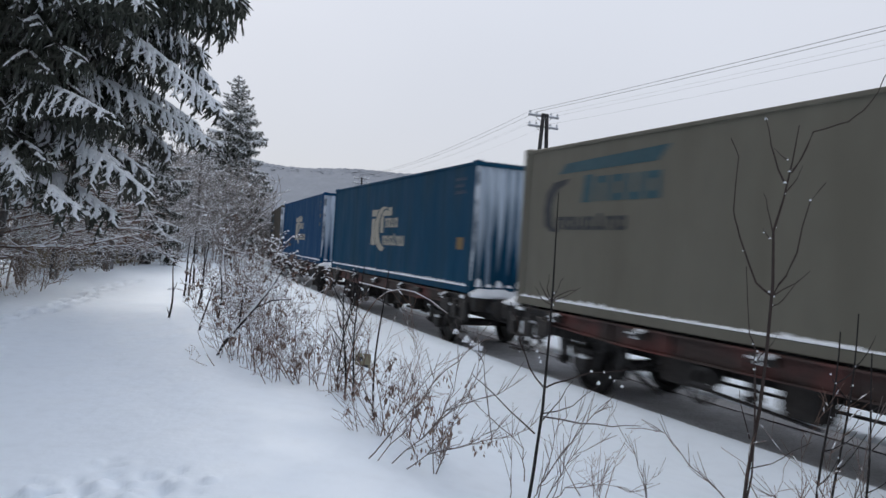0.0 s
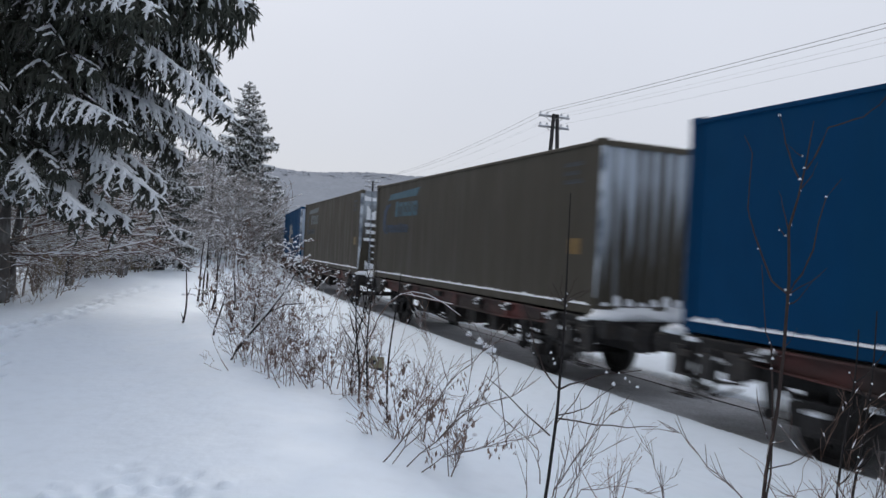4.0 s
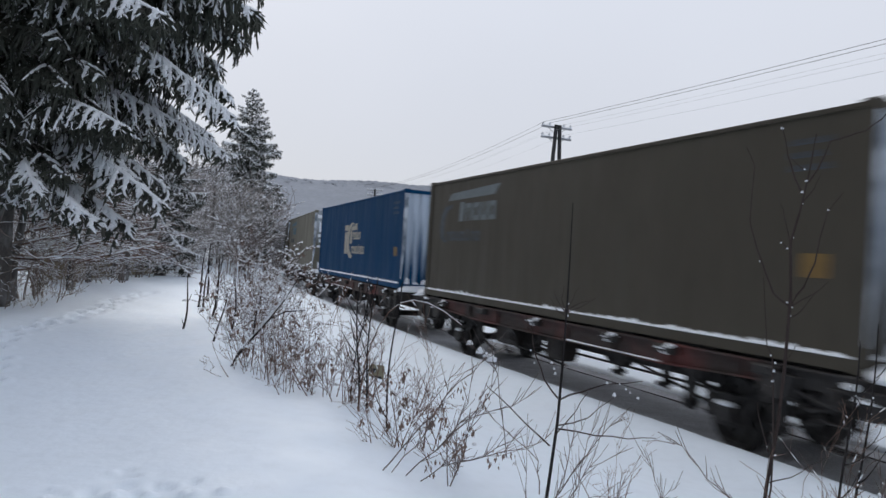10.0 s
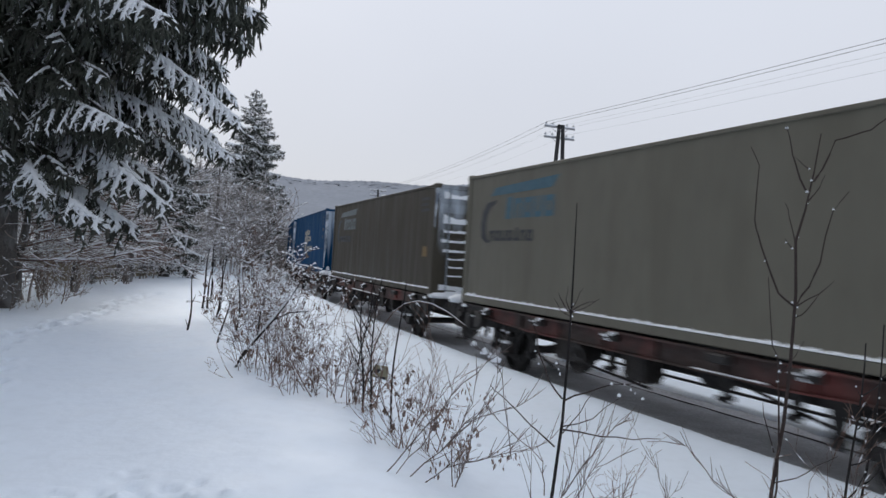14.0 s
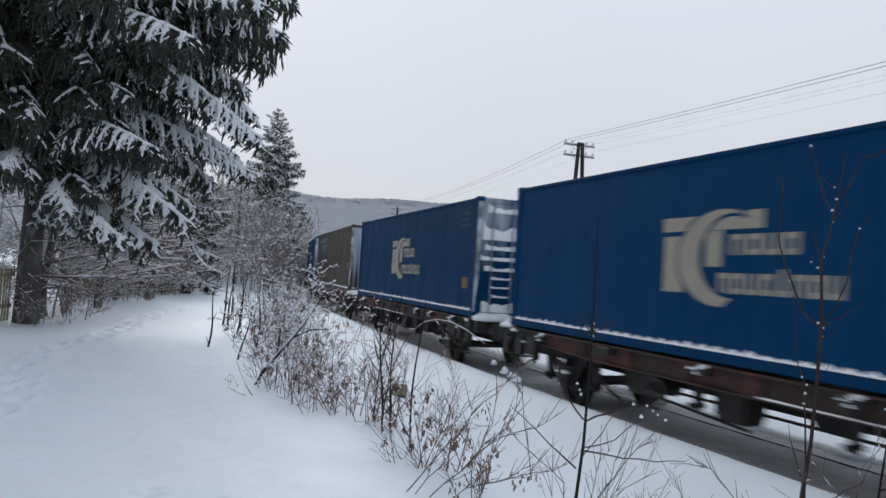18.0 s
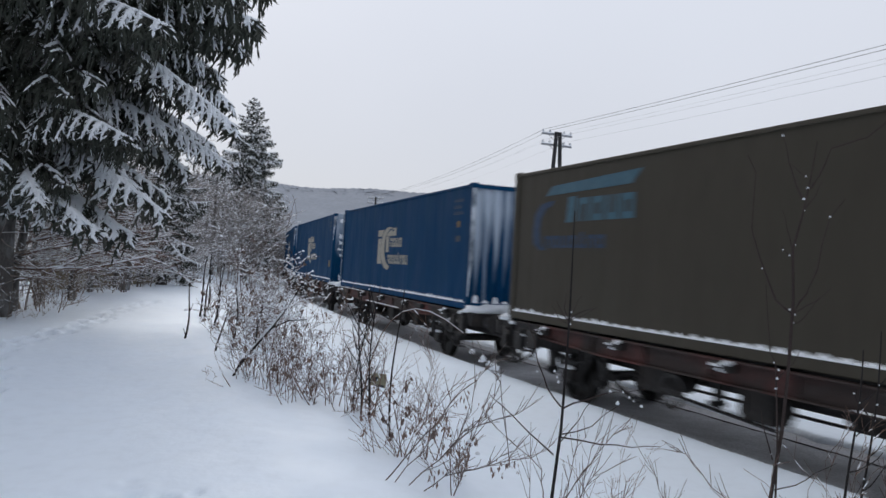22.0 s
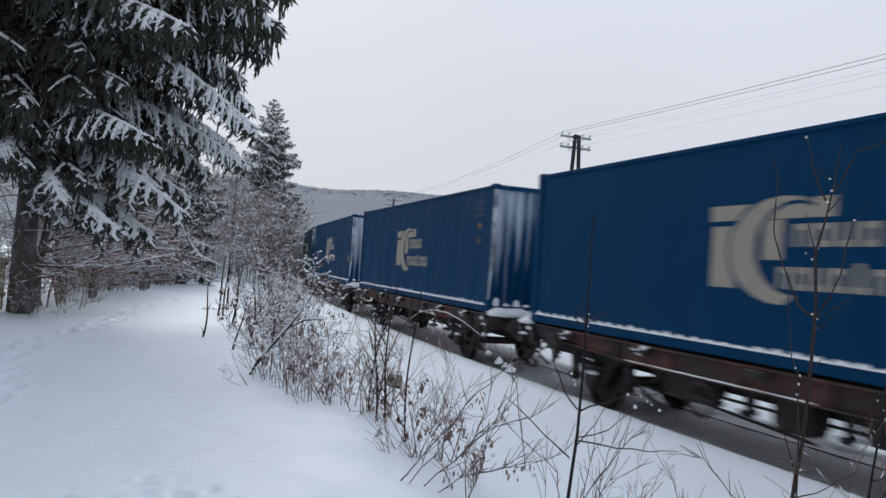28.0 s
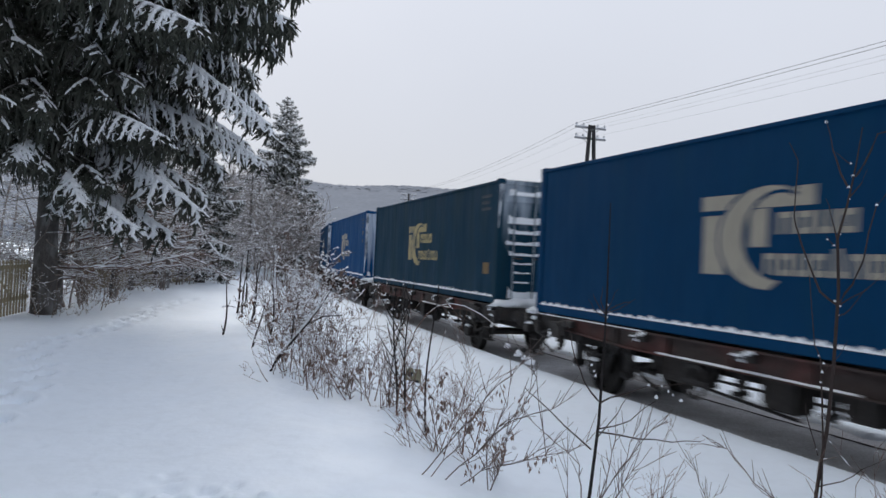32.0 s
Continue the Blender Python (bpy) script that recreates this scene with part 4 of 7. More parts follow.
        def hose():
            return Geo().tube([(0.05 + 0.5 * u, 0.32 - 0.2 * u, 0.92 - 0.5 * math.sin(math.pi * min(1, u * 0.93)) ** 0.8) for u in [i / 9 for i in range(10)]], 0.028, 6)
        part("brake_hose", shared(("brake_hose", "x"), hose, IRON), None, w, "hanging rubber brake hose", pose(e * 6.45, 0, 0, 0, 0, flip))
        def deck_snow(k):
            g, q = Geo(), random.Random(k)
            for i in range(7):
                g.lump(q.uniform(-0.15, 0.15), -0.95 + i * 0.32, 1.236, q.uniform(0.3, 0.38), q.uniform(0.34, 0.46), q.uniform(0.13, 0.22), q, 11, 3)
            return g
        part("deck_snow", shared(("deck_snow", (seed + e) % 5), lambda: deck_snow((seed + e) % 5), SNOW_LUMP, True), None, w, "snow heaped on the end deck", pose(e * 6.28, 0, 0), kind="stuff")
        for sg in (1, -1):
            def step():
                g = Geo()
                for x in (-0.16, 0.16):
                    g.tube([(x, 0, 0.98), (x, 0.03, 0.45)], 0.014, 5)
                return g.box(-0.18, 0.18, -0.04, 0.1, 0.44, 0.46).box(-0.18, 0.18, -0.02, 0.1, 0.72, 0.74)
            part("step", shared(("step", "x"), step, IRON), None, w, "steel shunter's step", pose(e * 5.95, sg * 1.22, 0, 0, 0, 0 if sg > 0 else 180))
            part("corner_stop", shared(("corner_stop", "x"), lambda: Geo().box(-0.1, 0.1, -0.08, 0.1, 1.05, 1.262, 0.02).box(-0.16, 0.16, -0.02, 0.07, 1.02, 1.15, 0.02), IRON), None, w, at=pose(e * 5.98, sg * 1.17, 0))
            guard = part("axle_guard", GEAR["axle_guard"], None, w, "", pose(e * AXLE_X, sg * 1.0, 0))
            part("leaf_spring", GEAR["leaf_spring"], None, guard)
            part("axle_box", GEAR["axle_box"], None, guard, at=pose(0, sg * 0.05, 0))
            part("snow_cap", shared(("axle_snow", "x"), lambda: Geo().lump(0, 0.06, 0.575, 0.15, 0.09, 0.06, random.Random(3), 9, 3), SNOW_LUMP, True), None, guard, at=pose(0, 0, 0, 0, 0, 0 if sg > 0 else 180))
            for k in (1, -1):
                if sg > 0:
                    part("brake_shoe", GEAR["brake_shoe"], None, guard, at=pose(0, -1.0 - 0.0, 0, 0, 0, 0) if k > 0 else pose(0, -1.0 + 1.54, 0, 0, 0, 180))
        part("brake_beam", shared(("brake_beam", "x"), lambda: Geo().tube([(0, -0.82, 0.48), (0, 0.82, 0.48)], 0.028, 6), IRON), None, w, at=pose(e * (AXLE_X - 0.62), 0, 0))
        for x in (AXLE_X - 0.78, AXLE_X + 0.74):
            part("brake_hanger", shared(("brake_hanger", "x"), lambda: Geo().prism([(-0.16, 1.0), (0.16, 1.0), (0.09, 0.62), (0.05, 0.36), (-0.07, 0.36), (-0.1, 0.62)], -0.03, 0.03).box(-0.06, 0.06, -0.1, 0.1, 0.4, 0.5, 0.01), IRON), None, w, "grimy brake hanger", pose(e * x, 0.92, 0))
        WHEELSETS.append(part("wheelset", GEAR["wheelset"], None, w, "steel wheels on their axle", pose(e * AXLE_X, 0, WHEEL_R)))
    if seed == 7:
        def drift():
            g, q = Geo(), random.Random(seed)
            for x, hgt in ((-6.15, 0.36), (-5.75, 0.3), (-5.4, 0.22), (-5.0, 0.13), (-4.6, 0.08)):
                g.lump(x, 1.2, 1.235, 0.42, 0.12, hgt, q, 11, 4)
            return g
        part("deck_drift", shared(("deck_drift", "x"), drift, SNOW_LUMP, True), None, w, "snow drifted against the container's corner", kind="stuff")
    def stop(k):
        q = random.Random(k)
        return Geo().box(-0.16, 0.16, 0.0, 0.12, 1.1, 1.22, 0.02), Geo().lump(-0.08, 0.07, 1.19, 0.09, 0.07, 0.06, q, 7, 3).lump(0.07, 0.08, 1.16, 0.11, 0.06, 0.05, q, 7, 3).lump(0.0, 0.1, 1.1, 0.05, 0.04, 0.05, q, 6, 2)
    for i, x in enumerate((-4.9, -3.2, -1.9, 0.4, 2.6, 4.7)):
        for sg in (1, -1):
            s = part("folding_stop", shared(("folding_stop", "x"), lambda: stop(0)[0], IRON), None, w, at=pose(x, sg * 1.215, 0, 0, 0, 0 if sg > 0 else 180))
            if (i * 5 + seed) % 4:
                part("snow_cap", shared(("snow_cap", i % 3), lambda: stop(i % 3)[1], SNOW_LUMP, True), None, s)
    part("air_reservoir", shared(("air_reservoir", "x"), lambda: Geo().tube([(-0.5, 0, 0), (-0.46, 0, 0), (0.46, 0, 0), (0.5, 0, 0)], [0.08, 0.18, 0.18, 0.08], 12), IRON, True), None, w, at=pose(2.2, 0.55, 0.74))
    part("brake_cylinder", shared(("brake_cylinder", "x"), lambda: Geo().tube([(-0.3, 0, 0), (-0.26, 0, 0), (0.2, 0, 0), (0.24, 0, 0)], [0.1, 0.17, 0.17, 0.1], 12).tube([(0.24, 0, 0), (0.8, 0, 0)], 0.025, 6), IRON, True), None, w, at=pose(-0.9, 0.3, 0.76))
    part("handbrake_wheel", shared(("handbrake_wheel", "x"), lambda: Geo().disc(0, 0, -0.015, 0.015, 0.25, 18, 0.2).box(-0.21, 0.21, -0.012, 0.012, -0.02, 0.02).box(-0.02, 0.02, -0.012, 0.012, -0.21, 0.21).disc(0, 0, -0.02, 0.02, 0.07, 10), IRON), None, w, "spoked handbrake wheel", pose(1.35, 1.24, 0.68))
    for x0, z0, x1, z1, y in ((-3.5, 0.48, -1.5, 0.86, 0.75), (3.5, 0.48, 2.4, 0.86, 0.75), (-3.5, 0.56, 3.5, 0.56, 0.2), (1.9, 0.60, -0.2, 0.46, 0.95)):
        part("brake_rod", shared(("brake_rod", x0, z0), lambda: Geo().tube([(x0, y, z0), (x1, y, z1)], 0.024, 5), IRON), None, w)
    for x, z0, ln in ((0.05, 0.52, 0.5), (2.0, 0.56, 0.6), (-1.1, 0.62, 0.42), (-2.2, 0.58, 0.36))[:2 + seed % 2 * 2]:
        part("equipment_box", shared(("equipment_box", x), lambda: Geo().box(-ln / 2, ln / 2, 0.72, 1.04, z0, 0.95, 0.03).box(-ln / 2 - 0.02, -ln / 2 + 0.05, 0.7, 1.06, z0 + 0.08, 0.97).box(ln / 2 - 0.05, ln / 2 + 0.02, 0.7, 1.06, z0 + 0.08, 0.97), EQUIP), None, w, "rusty brake equipment under the girder", pose(x, 0, 0))
    for e in (1, -1):
        part("diagonal_stay", shared(("diagonal_stay", "x"), lambda: Geo().tube([(3.62, 1.06, 1.0), (3.1, 1.06, 0.78), (2.75, 1.05, 0.5), (2.35, 1.04, 0.36)], 0.03, 6), WHEEL), None, w, "bent steel stay", pose(0, 0, 0, 0, 0, 0 if e > 0 else 180))
    for x in (-1.6, 0.9, -2.7, -0.55, 1.5, 2.75)[:3 + seed % 2 * 3]:
        part("bracket", shared(("bracket", "x"), lambda: Geo().prism([(-0.12, 0.96), (0.12, 0.96), (0.05, 0.52), (-0.05, 0.52)], 0.80, 0.84).box(-0.07, 0.07, 0.74, 0.95, 0.56, 0.62), IRON), None, w, at=pose(x, 0, 0))
    return w


L_BLUE = "blue steel container with cream mark and snowy rail"
L_DARK = "dark olive container with faded mark and snowy rail"
L_GREY = "grey-olive container with pale blue and dark mark"
# paint, mark, doors towards the engine
LOADS = [
    (-1, OLIVE, (TEAL_MARK, INK), False, L_GREY),
    (0, FADED, "crescent", False, "faded teal-blue steel container with cream mark"), (1, BLUE, "crescent", False, L_BLUE),
    (2, DARK, (CYAN, MIDBLUE), False, L_DARK), (3, DARK, (PALE, SLATE), True, L_DARK + ", snow-caked doors"),
    (4, BLUE, "crescent", False, L_BLUE), (5, DARK, (PALE, SLATE), False, L_DARK), (6, BLUE, "crescent", False, L_BLUE),
    (7, OLIVE, (CYAN, INK), True, L_GREY + ", snow-caked doors"), (8, DARK, (PALE, SLATE), True, L_DARK + ", snow-caked doors"),
    (9, BLUE, "crescent", False, L_BLUE), (10, BLUE, "crescent", True, L_BLUE + ", snow-caked doors"),
    (11, DARK, (CYAN, MIDBLUE), False, L_DARK), (12, BLUE, "crescent", False, L_BLUE),
    (13, BLUE, "crescent", True, L_BLUE + ", snow-caked doors"), (14, BLUE, "crescent", True, L_BLUE + ", snow-caked doors"),
    (15, BLUE, "crescent", False, L_BLUE), (16, BLUE, "crescent", False, L_BLUE),
    (17, TEAL, "crescent", True, "weathered dark blue container with yellowed mark"), (18, BRIGHT, "crescent", False, "bright blue steel container with cream mark"),
    (19, BLUE, "crescent", False, L_BLUE), (20, BLUE, "crescent", False, L_BLUE),
]
TRAIN = [(i, wagon(i + 3), container(paint, logo, doors, i + 3, label)) for i, paint, logo, doors, label in LOADS]


def car_pose(i, t):
    """Where wagon i stands at t: its bogies ride the centre line."""
    s = i * PITCH - travel(t)
    ax, ay, az, _ = line_at(s - 4.86)
    bx, by, bz, _ = line_at(s + 4.86)
    return Matrix.Translation(((ax + bx) / 2, (ay + by) / 2, (az + bz) / 2)) @ Matrix.Rotation(math.atan2(by - ay, bx - ax), 4, "Z") @ Matrix.Rotation(math.atan2(az - bz, 9.72), 4, "Y")


# ---- conifers ----
def bough_mesh(seed, length, droop, curtain, dense=1.0, fat=1.0, load=1.0):
    """A spruce bough along x with side shoots and hanging twigs: needles with wood, thick snow, and thin snow."""
    q = random.Random(seed)
    needles, wood, thick, thin = Geo(), Geo(), Geo(), Geo()
    def axis(u):
        return Vector((length * u, 0.06 * length * math.sin(u * 3 + seed), -droop * length * (u ** 1.5) + 0.10 * length * max(0, u - 0.55) ** 1.5))
    def spindle(g, a, b, r, n=3, mid=0.4, sag=0.0):
        d = b - a
        if d.length < 1e-4:
            return
        s = d.cross(Vector((0.31, 0.2, 0.93))).normalized()
        t = d.cross(s).normalized()
        w = q.uniform(0, 2.0)
        r *= fat
        base = len(g.v)
        g.v.append(tuple(a))
        c = a + d * mid
        g.v += [tuple(c + (s * math.cos(w + k * 2 * math.pi / n) + t * math.sin(w + k * 2 * math.pi / n)) * r) for k in range(n)]
        g.v.append(tuple(b))
        for k in range(n):
            g.f += [(base, base + 1 + k, base + 1 + (k + 1) % n), (base + n + 1, base + 1 + (k + 1) % n, base + 1 + k)]
            g.m += [0, 0]
    wood.tube([axis(i / 8) for i in range(9)], [0.035 * length / 4 * (1 - i / 9) + 0.004 for i in range(9)], 5)
    n = int(15 * length ** 0.6 * dense)
    up = Vector((0, 0, 1))
    for i in range(n):
        u = 0.16 + 0.84 * (i + q.random() * 0.7) / n
        p = axis(u)
        for sg in (1, -1):
            if q.random() < 0.12:
                continue
            ln = (0.25 * length ** 0.85 * math.sin(math.pi * min(1, 0.18 + 0.82 * (1 - u))) ** 0.8 + 0.14) * q.uniform(0.5, 1.2)
            yaw = sg * radians(q.uniform(20, 80))
            d = Vector((math.cos(yaw), math.sin(yaw), -q.uniform(0.1, 0.95) - droop * u))
            e = p + d * ln
            m = (p + e) / 2 + up * 0.05 * ln
            dn = d.normalized()
            wood.tube([p, m, e], [0.007, 0.005, 0.003], 3, cap=False)
            k = max(3, int(ln / 0.075 * dense))
            for j in range(k):
                w = (j + q.random()) / k
                s = p.lerp(m, w * 2) if w < 0.5 else m.lerp(e, w * 2 - 1)
                hang = curtain * q.uniform(0.35, 1.35) * (1.1 - 0.5 * w)
                side = Vector((dn.x * q.uniform(-0.2, 0.5) + q.uniform(-0.25, 0.25), dn.y * q.uniform(-0.2, 0.5) + q.uniform(-0.25, 0.25), -1)).normalized()
                tip = s + side * hang
                spindle(needles, s + up * 0.012, tip, q.uniform(0.007, 0.011))
                for v in (0.1, 0.35, 0.6, 0.85) if hang > 0.25 else (0.2, 0.6):
                    c = s.lerp(tip, v)
                    spindle(needles, c, c + Vector((q.uniform(-0.75, 0.75), q.uniform(-0.75, 0.75), -q.uniform(0.3, 1.0))) * q.uniform(0.08, 0.17), q.uniform(0.011, 0.018))
                f = dn * q.uniform(0.10, 0.2)
                lat = Vector((-dn.y, dn.x, 0)) * q.uniform(-0.17, 0.17)
                spindle(needles, s, s + f + lat - up * q.uniform(0.0, 0.08), q.uniform(0.013, 0.024))
                if q.random() < 0.34:
                    spindle(thick, s + up * 0.02 - f * 0.25, s + f * 1.05 + lat + up * 0.004 - up * 0.03, q.uniform(0.017, 0.034), 4)
                if q.random() < 0.30:
                    spindle(thick, s + up * 0.012, s + side * hang * q.uniform(0.3, 0.75) + dn * 0.015, q.uniform(0.012, 0.024), 3, 0.3)
                if q.random() < 0.26:
                    spindle(thin, s + up * 0.02, s + f * q.uniform(0.4, 1) + lat + up * 0.006, q.uniform(0.010, 0.022), 3)
                if q.random() < 0.26:
                    v = q.uniform(0.0, 0.6)
                    c = s.lerp(tip, v) + dn * 0.016
                    spindle(thin, c, c + side * hang * q.uniform(0.12, 0.3), q.uniform(0.008, 0.017), 3)
            # fingers of snow that run down the side shoots from the ridge
            for _ in range(q.choice((1, 2, 2, 3, 3))):
                v, w = q.uniform(-0.08, 0.4), q.uniform(0.2, 0.48)
                side = Vector((q.uniform(-0.05, 0.05), q.uniform(-0.05, 0.05), 0.025))
                a, c = p.lerp(e, v) + side, p.lerp(e, min(1.05, v + w)) + side * 0.6
                h = a.lerp(c, 0.5) + Vector((q.uniform(-0.02, 0.02), q.uniform(-0.02, 0.02), 0.02))
                spindle(thick, a, h.lerp(c, 0.3), q.uniform(0.035, 0.065) * load, 6, 0.55)
                spindle(thick, a.lerp(h, 0.6), c, q.uniform(0.022, 0.04) * load, 5, 0.4)
            spindle(needles, p, e + d * 0.06, 0.022, 4, 0.6)
    for i in range(10):
        spindle(thick, axis(0.08 + i * 0.09) + up * 0.035, axis(0.22 + i * 0.085) + up * 0.03 + Vector((0, q.uniform(-0.04, 0.04), 0)), q.uniform(0.05, 0.085) * load, 7)
        if i % 3 == 0:
            spindle(thin, axis(0.08 + i * 0.09) + up * 0.03, axis(0.2 + i * 0.085) + up * 0.02, q.uniform(0.02, 0.035), 5)
    for i in range(7):
        d = Vector((1, q.uniform(-0.7, 0.7), q.uniform(-0.6, 0.1))).normalized()
        spindle(needles, axis(0.97), axis(0.97) + d * q.uniform(0.12, 0.3), 0.02, 4)
    needles.add(wood.v, wood.f, 1)
    return length, needles.mesh("bough", [NEEDLE, BARK]), thick.mesh("bough_snow", SNOW_LUMP), thin.mesh("bough_dusting", SNOW_LUMP)


SMALL_BOUGHS = [bough_mesh(60 + k, *spec) for k, spec in enumerate(((3.0, 0.30, 0.55, 0.45, 2.2), (2.6, 0.40, 0.5, 0.45, 2.2), (2.8, 0.34, 0.55, 0.45, 2.2)))]


def spray_bough(seed, length, wide, curtain, cover, fine=True, arch=0.06, fall=(0.25, 0.5)):
    """A broad spruce bough along x that ends level with its foot: herringbone side shoots, short brush-like twigs and hanging curtains.
    cover: how much of it lies under snow. Returns its length, the green mesh and the snow mesh."""
    q = random.Random(seed)
    green, wood, white = Geo(), Geo(), Geo()
    up = Vector((0, 0, 1))
    def axis(u):
        return Vector((length * u, 0.03 * length * math.sin(u * 3.4 + seed), arch * length * math.sin(math.pi * u)))
    def brush(a, b, r, full):
        # a bottle-brush twig: star-shaped across, pointed at the end
        d = b - a
        s = d.cross(Vector((0.31, 0.2, 0.93))).normalized()
        t = d.normalized().cross(s)
        w, n, k = q.uniform(0, 2), 6, len(green.v)
        green.v.append(tuple(a))
        levels = ((0.22, 0.9), (0.72, 0.8)) if full else ((0.4, 1.0),)
        for at, fat in levels:
            c = a + d * at
            for i in range(n):
                rr = r * fat * (1.0 if i % 2 else 0.42) * q.uniform(0.75, 1.25)
                green.v.append(tuple(c + (s * math.cos(w + i * math.pi / 3) + t * math.sin(w + i * math.pi / 3)) * rr))
        green.v.append(tuple(b))
        last = len(green.v) - 1
        for i in range(n):
            j = (i + 1) % n
            green.f.append((k, k + 1 + j, k + 1 + i))
            if full:
                green.f.append((k + 1 + i, k + 1 + j, k + 7 + j, k + 7 + i))
            green.f.append((last, last - n + i, last - n + j))
    def pad(a, b, r, n=4, flat=0.6):
        # a finger of snow, flatter than wide
        d = b - a
        s = d.cross(up)
        if s.length < 1e-5:
            s = Vector((1, 0, 0))
        s.normalize()
        t = s.cross(d).normalized()
        w = q.uniform(0, 1)
        v = [a]
        for at, fat in ((0.25, 1.0), (0.7, 0.75)):
            v += [a + d * at + (s * math.cos(w + i * 2 * math.pi / n) + t * math.sin(w + i * 2 * math.pi / n) * flat) * r * fat * q.uniform(0.8, 1.2) for i in range(n)]
        v.append(b)
        f = []
        for i in range(n):
            j = (i + 1) % n
            f += [(0, 1 + j, 1 + i), (1 + i, 1 + j, 1 + n + j, 1 + n + i), (2 * n + 1, 1 + n + i, 1 + n + j)]
        white.add(v, f)
    wood.tube([axis(i / 8) for i in range(9)], [0.034 * length / 4 * (1 - i / 9) + 0.004 for i in range(9)], 5)
    gap = 0.115 if fine else 0.2
    n = int(length * 0.9 / gap)
    for i in range(n):
        for sg in (1, -1):
            u = 0.1 + 0.9 * (i + q.uniform(0, 0.8)) / n
            if q.random() < 0.08:
                continue
            p = axis(u)
            ln = (wide * min(1, (u + 0.12) / 0.34) * max(0, 1 - u) ** 0.75 + 0.17) * q.uniform(0.65, 1.15)
            yaw = sg * radians(q.uniform(38, 66))
            d = Vector((math.cos(yaw), math.sin(yaw), q.uniform(-0.28, 0.02)))
            sag = q.uniform(*fall)
            run = [p + d * ln * v - up * sag * ln * v * v for v in (0, 0.35, 0.7, 1.0)]
            wood.tube(run, [0.007, 0.006, 0.005, 0.003], 3, cap=False)
            def on(v):
                v = min(v, 0.999) * 3
                return run[int(v)].lerp(run[int(v) + 1], v % 1)
            brush(on(0.6), run[3] + (run[3] - run[2]).normalized() * 0.1, 0.03, fine)
            laden = q.random() < cover
            k = max(3, int(ln / (0.085 if fine else 0.15)))
            for j in range(k):
                v = (j + q.random()) / k
                b = on(v)
                for side in (1, -1):
                    if q.random() < 0.15:
                        continue
                    aim = yaw + side * radians(q.uniform(28, 60))
                    e = b + Vector((math.cos(aim), math.sin(aim), -q.uniform(0.3, 0.95))) * q.uniform(0.12, 0.27) * (1.1 - 0.4 * v)
                    brush(b, e, q.uniform(0.02, 0.03) * (1 if fine else 1.25), False)
                    if q.random() < (cover * 0.85 if laden else cover * 0.22):
                        pad(b + up * 0.022, b.lerp(e, q.uniform(0.7, 1.02)) + up * 0.016, q.uniform(0.020, 0.033), 4)
            for j in range(max(2, int(ln / (0.13 if fine else 0.12)))):
                b = on(q.random())
                side = Vector((q.uniform(-0.22, 0.3), q.uniform(-0.22, 0.22), -1)).normalized()
                hang = curtain * q.uniform(0.35, 1.25)
                e = b + side * hang
                brush(b, e, q.uniform(0.022, 0.036), fine)
                for _ in range(2):
                    c = b.lerp(e, q.uniform(0.15, 0.8))
                    brush(c, c + Vector((q.uniform(-0.55, 0.55), q.uniform(-0.55, 0.55), -1)).normalized() * q.uniform(0.1, 0.24), q.uniform(0.016, 0.026), False)
                if q.random() < (0.35 if fine else 0.42):
                    c = b.lerp(e, q.uniform(0.0, 0.7)) + Vector((q.choice((-1, 1)) * 0.012, q.choice((-1, 1)) * 0.02, 0.01))
                    pad(c, c + side * q.uniform(0.06, 0.2), q.uniform(0.007, 0.015), 3, 1.0)
            if laden:
                for v in (0.0, 0.22, 0.45, 0.68):
                    if q.random() < 0.9:
                        pad(on(v) + up * 0.03, on(v + 0.33) + up * 0.024, q.uniform(0.045, 0.066) * (1.3 - 0.95 * v), 5)
    if cover > 0.3:
        for i in range(int(length / 0.22)):
            u = 0.1 + 0.88 * i / (length / 0.22)
            pad(axis(u) + up * 0.03, axis(min(1, u + 0.32 / length)) + up * 0.03, q.uniform(0.08, 0.12) * (1.1 - 0.65 * u), 6)
    for i in range(6):
        d = Vector((1, q.uniform(-0.6, 0.6), q.uniform(-0.5, 0.15))).normalized()
        brush(axis(0.97), axis(0.97) + d * q.uniform(0.12, 0.28), 0.028, fine)
        if q.random() < cover:
            pad(axis(0.97) + up * 0.022, axis(0.97) + d * 0.17 + up * 0.02, 0.026, 4)
    green.m = [0] * len(green.f)
    green.add(wood.v, wood.f, 1)
    return length, green.mesh("bough", [NEEDLE, BARK]), white.mesh("bough_snow", SNOW_LUMP)


def trunk_geo(height, r, seed, lean=0.0):
    q = random.Random(seed)
    pts, rad = [], []
    for i in range(13):
        u = i / 12
        pts.append((lean * height * u + q.uniform(-0.02, 0.02), q.uniform(-0.02, 0.02), -0.3 + height * u))
        rad.append(r * (1.25 if i == 0 else 1) * (1 - u) ** 0.8 + 0.012)
    g = Geo().tube(pts, rad, 14)
    g.v = [(x * q.uniform(0.93, 1.07), y * q.uniform(0.93, 1.07), z) for x, y, z in g.v]
    return g


